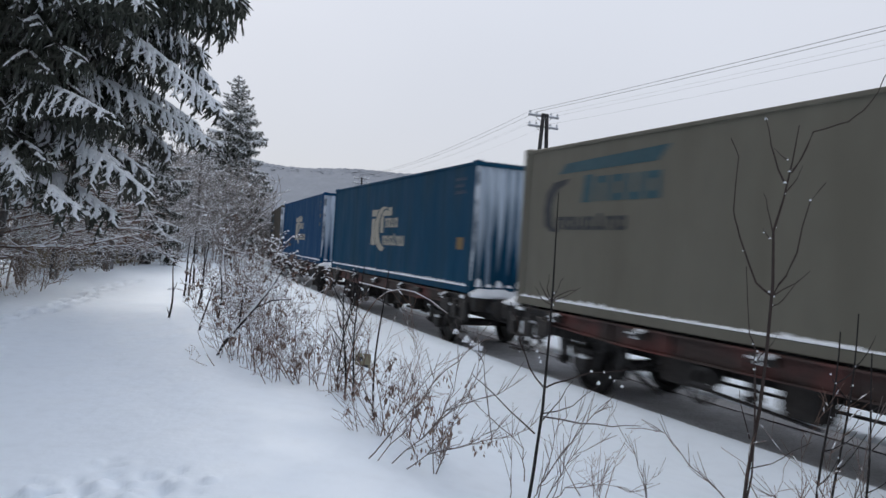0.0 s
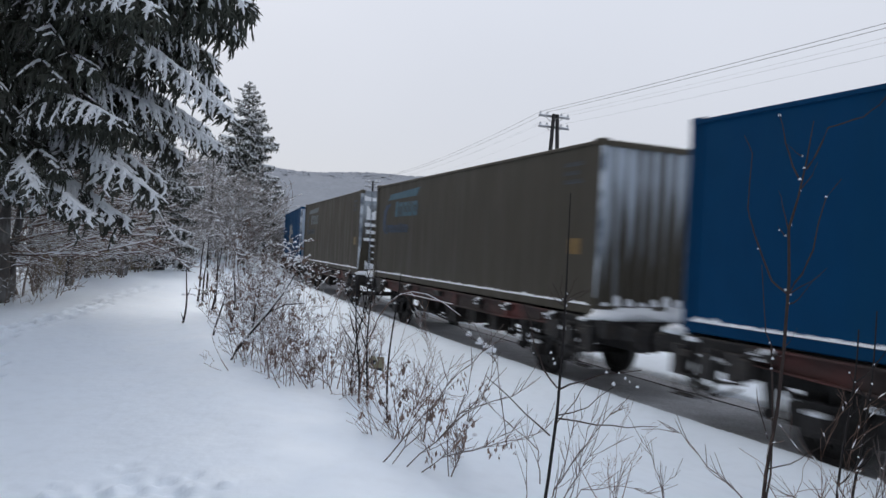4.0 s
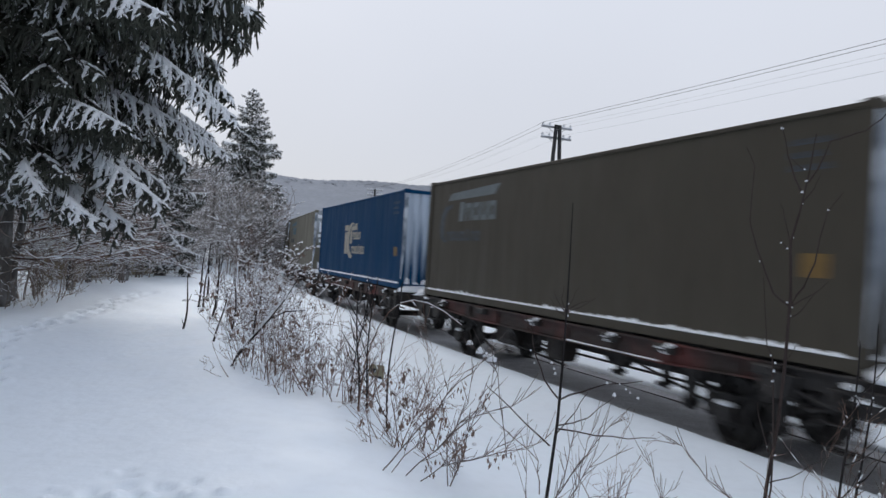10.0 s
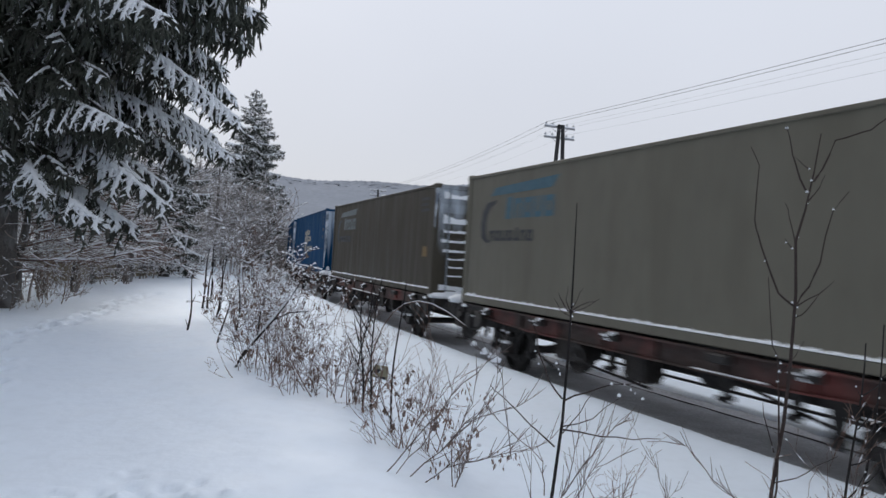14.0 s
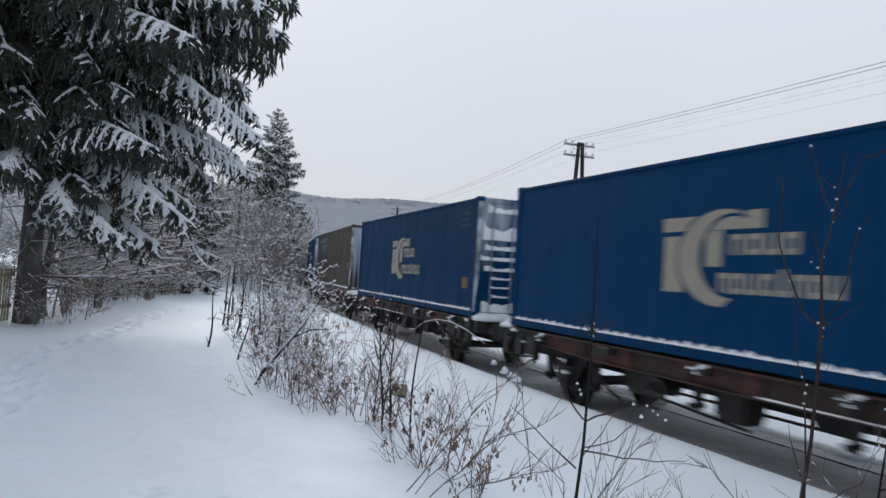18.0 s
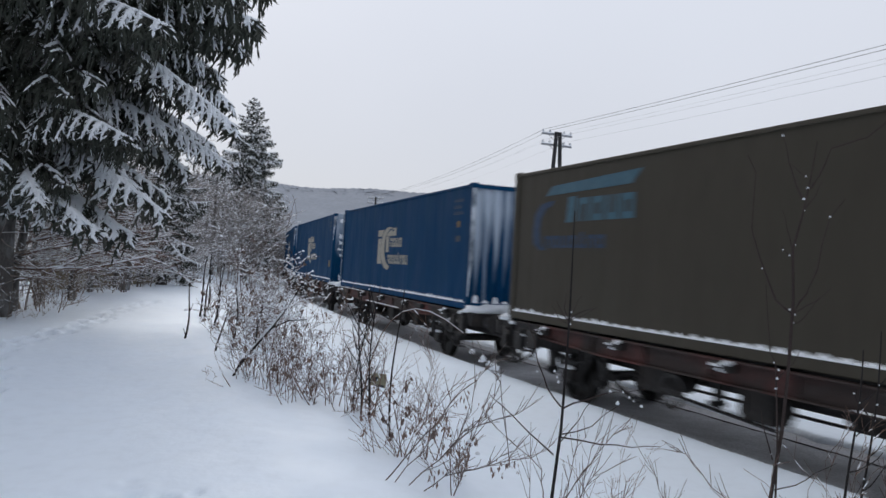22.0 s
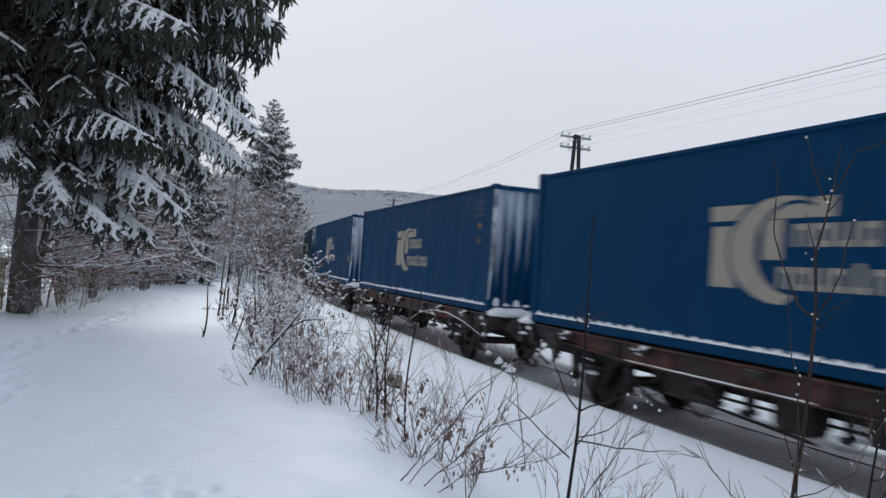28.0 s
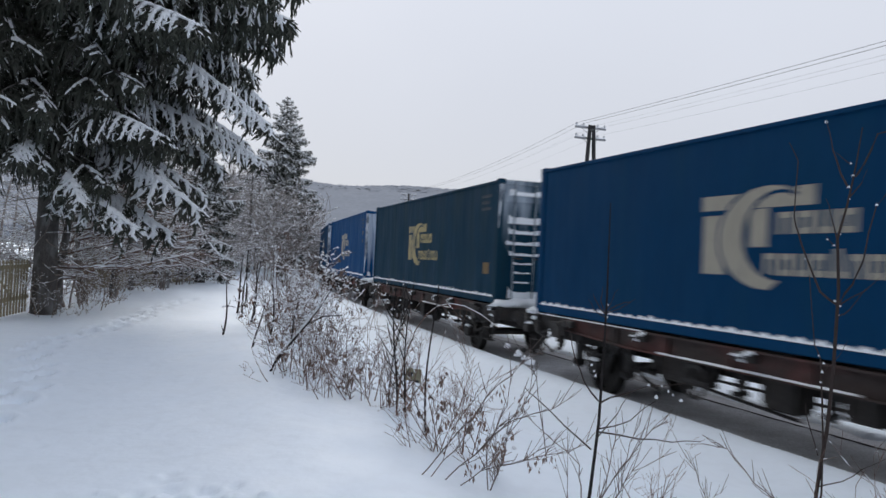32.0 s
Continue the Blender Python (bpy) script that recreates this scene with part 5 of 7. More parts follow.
def spruce(x, y, height, r, reach, seed, count, label, snowy=0.5):
    """A tall spruce: trunk and drooping boughs. reach: rows of height on the trunk and length of the boughs there."""
    q = random.Random(seed)
    t = thing("spruce_tree", label, "tree", pose(x, y, gz(x, y)))
    part("trunk", trunk_geo(height, r, seed), BARK, t, "scaly grey-brown bark", smooth=True)
    hs, ls = [h for h, _ in reach], [l for _, l in reach]
    turn = q.uniform(0, 360)
    for i in range(count):
        u = (i + q.random()) / count
        h = hs[0] + (hs[-1] - hs[0]) * u ** 1.3
        turn += 137.5 + q.uniform(-20, 20)
        want = float(np.interp(h, hs, ls)) * q.uniform(0.6, 1.04)
        ln, me, sn, dust = q.choice(SMALL_BOUGHS)
        k = want / ln
        b = part("bough", me, None, t, at=pose(0, 0, h, 0, 0, turn % 360) @ pose(0, 0, 0, 0, q.uniform(0, 20) - 12 * u, 0) @ pose(0, 0, 0, q.uniform(-24, 24)) @ Matrix.Diagonal((k, max(k, 0.6), max(k, 0.65), 1)))
        heavy = q.random() < (snowy if h < 5.6 else 0.4 * snowy)
        part("snow_load", sn if heavy else dust, None, b, "fresh snow lying on the bough", kind="stuff")
    return t


def great_spruce(x, y):
    """The old spruce over the path: a dark crown of hanging curtains, and single boughs bowed down under snow."""
    q = random.Random(71)
    t = thing("spruce_tree", "tall dark spruce with drooping snow-laden boughs beside the fence", "tree", pose(x, y, gz(x, y)))
    part("trunk", trunk_geo(23, 0.21, 71), BARK, t, "scaly grey-brown bark", smooth=True)
    foot = gz(x, y)
    deep = [spray_bough(100 + k, *spec) for k, spec in enumerate(((4.4, 1.25, 0.62, 0.16, False), (3.6, 1.2, 0.55, 0.10, False), (4.0, 1.3, 0.7, 0.22, False), (4.6, 1.2, 0.6, 0.12, False)))]
    laden = [spray_bough(120 + k, *spec) for k, spec in enumerate(((4.6, 0.75, 0.32, 0.86, True, 0.05, (0.4, 0.8)), (3.4, 0.7, 0.32, 0.74, True, 0.05, (0.4, 0.9)), (2.6, 0.65, 0.28, 0.8, True, 0.06, (0.4, 0.9))))]
    heavy = [spray_bough(130 + k, *spec) for k, spec in enumerate(((4.8, 1.1, 0.45, 0.5, True, 0.05, (0.5, 1.0)), (4.4, 1.1, 0.5, 0.4, True, 0.05, (0.5, 1.0))))]
    def hang(model, h, turn, want, dip, roll=None):
        ln, me, sn = model
        if roll is None:
            # a laden bough turns its upper side to the open path
            roll = 27 * math.sin(radians(turn + 57))
        k = want / ln
        b = part("bough", me, None, t, at=pose(0, 0, h - foot, 0, dip, turn) @ pose(0, 0, 0, roll) @ Matrix.Diagonal((k, max(k, 0.75), max(k, 0.8), 1)))
        part("snow_load", sn, None, b, "fresh snow lying on the bough", kind="stuff")
    turn = 0.0
    for i in range(92):
        h = 4.0 + 6.4 * ((i + q.random()) / 92) ** 1.15
        turn += 137.5 + q.uniform(-20, 20)
        a = (turn + 180) % 360 - 180
        reach = float(np.interp(h, (4.0, 5.0, 6.5, 8.0, 10.4), (2.5, 3.5, 4.2, 4.7, 4.6)))
        if a < -100 or a > 110:
            h += 0.8
        hang(q.choice(deep), h, turn, reach * q.uniform(0.6, 1.0), float(np.interp(h, (4, 7, 10), (24, 17, 8))) + q.uniform(-6, 6), q.uniform(-20, 20))
    for h, a, want, dip in ((3.7, -62, 1.9, 26), (3.9, -95, 2.2, 24), (4.3, -130, 2.6, 20), (3.5, -28, 2.2, 24), (4.5, -80, 2.6, 22), (4.6, -110, 2.8, 20), (3.5, -150, 2.0, 18), (4.0, 20, 2.8, 24)):
        hang(deep[int(h * 10) % 4], h, a, want, dip)
    for i in range(30):
        h = 10.6 + 10 * i / 30
        turn += 137.5
        hang(deep[i % 4], h, turn, 4.4 * (1 - i / 34) + 0.4, 6)
    # height over the path, turn, length and fall in degrees of the boughs that stand out
    for h, a, want, dip in ((6.57, 15, 4.98, 27), (7.36, 45, 5.2, 24), (5.02, 25, 4.5, 18), (5.5, 32, 4.3, 20)):
        hang(laden[0], h, a, want, dip)
    for h, a, want, dip in ((3.92, 0, 3.7, 26), (4.15, 35, 3.5, 24), (3.4, -42, 2.5, 27), (3.9, -72, 2.2, 24), (5.19, 40, 4.0, 26), (4.29, 20, 2.94, 30)):
        hang(laden[1], h, a, want, dip)
    for h, a, want, dip in ((2.93, -20, 2.73, 24), (3.13, 5, 2.88, 28), (4.0, -100, 2.0, 28)):
        hang(laden[2], h, a, want, dip)
    for h, a, want, dip in ((7.13, 8, 4.85, 8), (7.25, 20, 4.7, 14), (7.85, 30, 4.5, 6), (6.69, -30, 4.7, 16), (6.9, -48, 4.2, 14), (7.6, -8, 4.9, 12), (7.0, 40, 4.6, 16), (8.0, 10, 5.0, 8), (4.4, -30, 3.75, 14), (7.2, 3, 4.9, 10)):
        hang(heavy[int(h * 10) % 2], h, a, want, dip)
    # dead twigs on the bare foot of the trunk
    for i in range(26):
        a, h, ln = q.uniform(0, 6.28), q.uniform(0.6, 3.6), q.uniform(0.4, 1.5)
        d = Vector((math.cos(a), math.sin(a), q.uniform(-0.3, 0.2)))
        run = [Vector((0, 0, h)) + d * 0.14]
        for _ in range(4):
            d = (d + Vector((q.uniform(-0.25, 0.25), q.uniform(-0.25, 0.25), q.uniform(-0.25, 0.1)))).normalized()
            run.append(run[-1] + d * ln / 4)
        part("dead_twig", Geo().tube(run, [0.016, 0.013, 0.010, 0.007, 0.003], 4), TWIG_GREY, t, "dead leafless twig")
    return t


great_spruce(-9.3, 14.5)
spruce(-13.2, 24.6, 8, 0.16, ((2.6, 1.6), (3.6, 2.0), (6, 1.3), (7.5, 0.5)), 72, 34, "tall spruce with snowy boughs beside the path", 0.7)
spruce(-13.4, 17.3, 17, 0.22, ((4.2, 2.4), (6.0, 3.6), (12, 2.4), (16, 0.6)), 73, 44, "dark spruce with snowy boughs behind the fence")


def far_spruce(x, y, height, r, seed, gap, label, base=0.1):
    """A slim spruce seen whole: rings of boughs that sag and lift their tips, and a pointed top."""
    q = random.Random(seed)
    t = thing("spruce_tree", label, "tree", pose(x, y, gz(x, y)))
    part("trunk", trunk_geo(height, 0.2, seed), BARK, t, "dark straight trunk", smooth=True)
    h, turn = base * height, 0.0
    while h < 0.985 * height:
        u = (h / height - base) / (1 - base)
        count = 6 if u < 0.8 else 5
        turn += 41
        for k in range(count):
            want = (r * min(1, (1 - u) / 0.5) ** 0.75 + 0.12) * q.uniform(0.7, 1.2)
            ln, me, sn = TIER_BOUGHS[q.randrange(3)]
            f = want / ln
            b = part("bough", me, None, t, at=pose(0, 0, h + q.uniform(-0.16, 0.16), 0, 32 - 44 * u + q.uniform(-8, 8), (turn + k * 360 / count + q.uniform(-15, 15)) % 360) @ pose(0, 0, 0, q.uniform(-14, 14)) @ Matrix.Diagonal((f, max(f, 0.25) * 1.1, max(f, 0.3), 1)))
            part("snow_load", sn, None, b, "fresh snow lying on the bough", kind="stuff")
        h += gap * (1 - 0.45 * u) * q.uniform(0.85, 1.15)
    return t


TIER_BOUGHS = [spray_bough(150 + k, ln, wide, 0.2, 0.62, False, -0.06, (0.4, 0.8)) for k, (ln, wide) in enumerate(((2.6, 0.75), (2.3, 0.7), (2.8, 0.8)))]
far_spruce(-17.05, 57.3, 14.6, 2.75, 81, 0.56, "tall pointed spruce dusted with snow beyond the bend", 0.2)
far_spruce(-12.1, 29.4, 5.6, 1.6, 84, 0.5, "young spruce bowed with snow beside the path", 0.24)


# ---- bare woody growth ----
def branching(seed, height, spread, stems, depth=3, thin=0.011, kids=5, curve=0.35, leaf=0.0, snow=0.3, sides=4, foot=0.3, least=0.0024, lean=0.35, cover=1.0, rise=(-0.25, 0.7), clump=0.0):
    """A bare bush or young tree: forked crooked stems and twigs, withered leaves, and snow on the flatter twigs."""
    q = random.Random(seed)
    wood, leaves, white = Geo(), Geo(), Geo()
    def grow(p, d, ln, r, lev):
        pts, rad = [p], [r]
        n = 6 if lev == 0 else 4
        for i in range(n):
            d = (d + Vector((q.uniform(-1, 1), q.uniform(-1, 1), q.uniform(-0.7, 0.7))) * curve * (0.3 if lev == 0 else 0.6)).normalized()
            pts.append(pts[-1] + d * ln / n)
            rad.append(max(r * (1 - 0.8 * (i + 1) / n), least))
        wood.tube(pts, rad, sides if lev == 0 else 3, cap=False)
        for a, b, ra in zip(pts, pts[1:], rad):
            flat = 1 - abs((b - a).normalized().z)
            if q.random() < snow * (0.2 + 1.2 * flat):
                up = Vector((0, 0, ra * 0.8 + 0.002))
                white.tube([a + up, (a + b) / 2 + up * 1.4, b + up], [ra * 0.6 + 0.001 * cover, ra * 0.8 + 0.0055 * cover, ra * 0.5 + 0.001 * cover], 3)
        if clump and lev > 0 and q.random() < clump:
            pt, k = pts[q.randint(1, n)], q.uniform(0.012, 0.026)
            white.lump(pt.x, pt.y, pt.z - 0.3 * k, k * q.uniform(0.9, 1.6), k, k * q.uniform(0.9, 1.4), q, 5, 2)
        if lev < depth - 1:
            for _ in range(max(1, kids + q.randint(-2, 1))):
                i = q.randint(1, n)
                a = q.uniform(0, 2 * math.pi)
                out = (d * q.uniform(0.3, 1.0) + Vector((math.cos(a), math.sin(a), q.uniform(*rise))) * spread).normalized()
                grow(pts[i], out, ln * q.uniform(0.3, 0.62), max(rad[i] * 0.7, least), lev + 1)
        if leaf and lev == depth - 1:
            bunch = q.random() < leaf
            for pt in pts[1:]:
                for _ in range(2 if bunch else 0):
                    s = q.uniform(0.022, 0.052)
                    a = q.uniform(0, 6.28)
                    pt = pt + Vector((q.uniform(-0.02, 0.02), q.uniform(-0.02, 0.02), q.uniform(-0.03, 0.0)))
                    u = Vector((math.cos(a), math.sin(a), q.uniform(-0.4, 0.4))) * s * 0.4
                    e = pt + Vector((q.uniform(-0.03, 0.03), q.uniform(-0.03, 0.03), -s * 1.4))
                    mid = (pt + e) / 2
                    bend = Vector((-u.y, u.x, 0)) * 0.6
                    leaves.add([pt, mid + u, e, mid - u, mid + bend], [(0, 1, 4), (1, 2, 4), (2, 3, 4), (3, 0, 4)])
    for _ in range(stems):
        a = q.uniform(0, 2 * math.pi)
        k = q.uniform(0, 1) ** 0.5 * foot
        b = a + q.uniform(-1.2, 1.2)
        d = Vector((math.cos(b) * lean * q.random(), math.sin(b) * lean * q.random(), 1)).normalized()
        grow(Vector((math.cos(a) * k, math.sin(a) * k, -0.15)), d, height * q.uniform(0.45, 1.0), thin * q.uniform(0.6, 1.1), 0)
    return wood, leaves, white


def bush_set(kind, specs, material):
    out = []
    for s in specs:
        w, lv, sn = branching(*s[0], **s[1])
        out.append((w.mesh(kind + "_wood", material), lv.mesh(kind + "_leaves", LEAF) if lv.f else None, sn.mesh(kind + "_snow", SNOW_LUMP) if sn.f else None))
    return out


SHRUBS = bush_set("shrub", [
    ((11, 1.5, 0.8, 7), dict(cover=1.3, clump=0.3, depth=4, thin=0.010, kids=3, curve=0.5, leaf=0.07, snow=0.44, foot=0.45)),
    ((12, 1.2, 0.95, 7), dict(cover=1.3, clump=0.3, depth=4, thin=0.009, kids=3, curve=0.5, leaf=0.08, snow=0.48, foot=0.5, lean=0.6)),
    ((13, 1.7, 0.6, 8), dict(depth=3, thin=0.012, kids=6, leaf=0.0, snow=0.3, foot=0.25, lean=0.3)),
    ((14, 1.0, 1.1, 7), dict(cover=1.3, clump=0.3, depth=4, thin=0.008, kids=3, curve=0.5, leaf=0.08, snow=0.5, foot=0.55, lean=0.9)),
    ((15, 1.3, 0.6, 6), dict(depth=3, thin=0.010, kids=4, leaf=0.12, snow=0.3, foot=0.3, lean=0.8, curve=0.2)),
    ((16, 1.3, 0.5, 5), dict(depth=3, thin=0.009, kids=4, leaf=0.0, snow=0.15, foot=0.2, lean=0.7, curve=0.32)),
], TWIG)
BRUSHWOOD = bush_set("brushwood", [
    ((31, 1.4, 0.9, 6), dict(cover=1.2, depth=4, thin=0.012, kids=3, leaf=0.05, snow=0.58, foot=0.6, lean=0.7, least=0.004)),
    ((32, 1.2, 1.0, 6), dict(cover=1.2, depth=4, thin=0.011, kids=3, leaf=0.06, snow=0.6, foot=0.7, lean=0.8, least=0.004)),
    ((33, 1.8, 0.7, 6), dict(cover=1.2, depth=3, thin=0.014, kids=6, leaf=0.0, snow=0.5, foot=0.5, lean=0.4, least=0.005)),
], DRY_TWIG)
THICKETS = bush_set("thicket", [
    ((21, 3.6, 1.2, 6), dict(rise=(-0.5, 0.3), depth=4, thin=0.032, kids=4, snow=0.72, foot=0.7, lean=0.7, least=0.007, cover=1.5)),
    ((22, 2.9, 1.3, 7), dict(rise=(-0.5, 0.3), depth=4, thin=0.026, kids=4, snow=0.72, foot=0.9, lean=0.9, least=0.007, cover=1.5)),
    ((23, 4.8, 1.0, 3), dict(rise=(-0.4, 0.3), depth=4, thin=0.05, kids=5, snow=0.65, foot=0.3, lean=0.35, least=0.007, cover=1.5)),
], TWIG_GREY) + bush_set("far_thicket", [
    ((24, 4.2, 0.8, 5), dict(depth=3, thin=0.04, kids=11, snow=0.3, foot=0.6, lean=0.6, least=0.012, cover=1.5)),
    ((25, 5.0, 0.7, 4), dict(depth=3, thin=0.05, kids=12, snow=0.28, foot=0.5, lean=0.4, least=0.012, cover=1.5)),
], HAZED_TWIG)


def bush(name, label, model, x, y, size=1.0, turn=0.0, group="", tilt=0.0):
    w, lv, sn = model
    t = thing(name, label, "shrub" if name != "bare_tree" else "tree", pose(x, y, gz(x, y), tilt, 0, turn) @ Matrix.Diagonal((size, size, size, 1)), group)
    part("branchwork", w, None, t, kind="stuff")
    if lv:
        part("leaves", lv, None, t, "withered brown leaves", kind="stuff")
    if sn:
        part("snow_load", sn, None, t, "snow lying on the twigs", kind="stuff")
    return t


# ---- growth along the bank between path and line ----
_q = random.Random(17)
for x, y, k, size in ((-2.75, 9.6, 0, 0.85), (-2.4, 9.0, 1, 0.9), (-2.2, 8.5, 0, 0.7), (-3.0, 11.2, 1, 1.0), (-3.9, 14.5, 0, 1.0), (-3.9, 12.8, 0, 1.3), (-4.4, 14.2, 2, 1.25), (-4.3, 13.2, 1, 1.35), (-2.0, 8.9, 0, 0.75), (-3.6, 11.6, 1, 0.85), (-4.2, 13.6, 3, 1.0), (-4.9, 15.4, 0, 0.8), (-5.4, 17.2, 1, 0.9),
                      (-1.95, 8.0, 3, 0.85), (-1.5, 7.7, 1, 0.6), (-3.2, 12.4, 3, 0.9), (-6.2, 19.8, 0, 0.8), (-6.9, 22.4, 1, 0.9), (-2.1, 9.2, 1, 0.7), (-3.8, 13.0, 1, 0.9), (-4.6, 15.0, 0, 0.9), (-2.3, 8.7, 3, 0.9)):
    bush("shrub", "snow-flecked brown shrub with withered leaves on the bank", SHRUBS[k], x + (0.4 if y > 9 else 0), y, size, _q.uniform(0, 360), "shrubs on the bank")
for x, y, k, size in ((-2.15, 8.0, 5, 0.6), (-1.85, 7.5, 5, 0.6), (-1.6, 7.1, 5, 0.55), (-1.4, 7.4, 4, 0.6), (-1.95, 8.2, 4, 0.6), (-1.25, 7.3, 5, 0.85), (-0.45, 6.8, 5, 0.8), (-0.95, 7.1, 5, 0.72), (-0.85, 7.3, 2, 0.58), (-0.9, 7.7, 5, 0.75), (-0.3, 7.6, 5, 0.7)):
    bush("shrub", "bare brown multi-stemmed shrub on the bank", SHRUBS[k], x, y, size, _q.uniform(0, 360), "shrubs on the bank")
for x, y, k, size in ((-0.2, 5.75, 4, 0.7), (0.12, 5.4, 4, 0.6), (1.25, 5.3, 5, 0.5), (2.75, 5.2, 5, 0.8), (-0.42, 5.6, 4, 0.6), (3.3, 5.4, 5, 0.8)):
    bush("shrub", "sparse leafless shrub on the snowy slope", SHRUBS[k], x, y, size, _q.uniform(0, 360), "shrubs on the slope")
for x, y, k, size in ((-9.05, 14.15, 2, 0.5), (-9.5, 14.05, 0, 0.5), (-8.85, 14.7, 1, 0.5), (-9.0, 15.8, 5, 0.8), (-9.6, 16.4, 1, 0.8), (-9.9, 17.6, 0, 0.8), (-9.4, 17.0, 3, 0.7), (-10.5, 19.2, 0, 0.8), (-11.4, 22.0, 0, 1.0), (-12.0, 24.0, 1, 1.3), (-12.6, 26.5, 0, 1.3), (-12.9, 29.0, 0, 1.4), (-13.4, 32.0, 1, 1.4)):
    bush("shrub", "dry brown undergrowth at the foot of the spruce", BRUSHWOOD[k % 3], x, y, size, _q.uniform(0, 360), "undergrowth below the spruces")


def sapling(x, y, height, r, lean, seed, twigs, label, material=STEM, crown=0, spread=0.9, fork=0.75, steep=0.6):
    """A thin young tree: one stem that leans a little, side twigs that rise, buds of snow in the forks."""
    q = random.Random(seed)
    t = thing("sapling", label, "young tree", pose(x, y, gz(x, y)))
    stem, pts, rad = Geo(), [], []
    for i in range(11):
        u = i / 10
        pts.append(Vector((lean * height * u + 0.03 * math.sin(u * 5 + seed), 0.02 * math.sin(u * 4), -0.15 + (height + 0.15) * u)))
        rad.append(r * (1 - 0.72 * u) + 0.002)
    stem.tube(pts, rad, 6)
    part("stem", stem, material, t)
    def rise(p, a, ln, up):
        d = Vector((math.cos(a), math.sin(a), up)).normalized()
        out = [p]
        for k in range(5):
            d = (d + Vector((q.uniform(-0.15, 0.15), q.uniform(-0.15, 0.15), 0.16))).normalized()
            out.append(out[-1] + d * ln / 5)
        return out
    white = Geo()
    for k in range(twigs + crown):
        u = 0.18 + 0.74 * k / max(1, twigs) if k < twigs else fork + q.uniform(-0.01, 0.01)
        i = u * 10
        p = pts[int(i)].lerp(pts[min(10, int(i) + 1)], i % 1)
        # twigs lie mostly across the view
        a = q.choice((0, math.pi)) + q.uniform(-0.6, 0.6)
        run = rise(p, a, height * q.uniform(0.13, 0.24) * spread, steep * q.uniform(0.5, 1.5) if k < twigs else q.uniform(0.8, 1.8))
        part("twig", Geo().tube(run, [k * min(1, r / 0.016) for k in (0.0095, 0.0085, 0.0075, 0.0065, 0.005, 0.003)], 4), material, t)
        if q.random() < 0.6:
            white.lump(p.x + 0.004, p.y, p.z + 0.003, 0.009, 0.009, 0.013, q, 6, 2)
        if q.random() < 0.22:
            e = run[-1]
            white.lump(e.x, e.y, e.z, 0.008, 0.008, 0.012, q, 6, 2)
    part("fork_snow", white, SNOW_LUMP, t, "small clots of snow in the forks", kind="stuff")
    return t


def shaped_sapling(x, y, turn, label, stem, radii, branches, beads, bark=STEM):
    """A young tree whose stem and branches lie mostly in one upright plane; rows of sideways and height."""
    q = random.Random(int(x * 100))
    t = thing("sapling", label, "young tree", pose(x, y, 0, 0, 0, turn))
    part("stem", Geo().tube([(u, 0.02 * math.sin(w * 3), w) for u, w in stem], radii, 7), bark, t)
    for k, (r, row) in enumerate(branches):
        side = q.uniform(-0.35, 0.35)
        reach = row[0][0]
        pts = []
        for (a, b), (c, d) in zip(row, row[1:]):
            for v in (0, 0.5):
                pts.append((a + (c - a) * v + q.uniform(-0.008, 0.008) * (v > 0), side * abs(a + (c - a) * v - reach), b + (d - b) * v + q.uniform(-0.008, 0.008) * (v > 0)))
        pts.append((row[-1][0], side * abs(row[-1][0] - reach), row[-1][1]))
        n = len(pts)
        part("twig", Geo().tube(pts, [r * (1 - 0.65 * i / (n - 1)) for i in range(n)], 5), BROWN_STEM, t)
    white = Geo()
    for u, w, r in beads:
        r *= 0.75
        for _ in range(2):
            white.lump(u + q.uniform(-0.4, 0.4) * r, q.uniform(-0.4, 0.4) * r, w - r * 0.4, r * q.uniform(0.6, 1), r * 0.8, r * q.uniform(1.0, 1.8), q, 7, 3)
    part("fork_snow", white, SNOW_LUMP, t, "small clots of snow in the forks", kind="stuff")
    return t


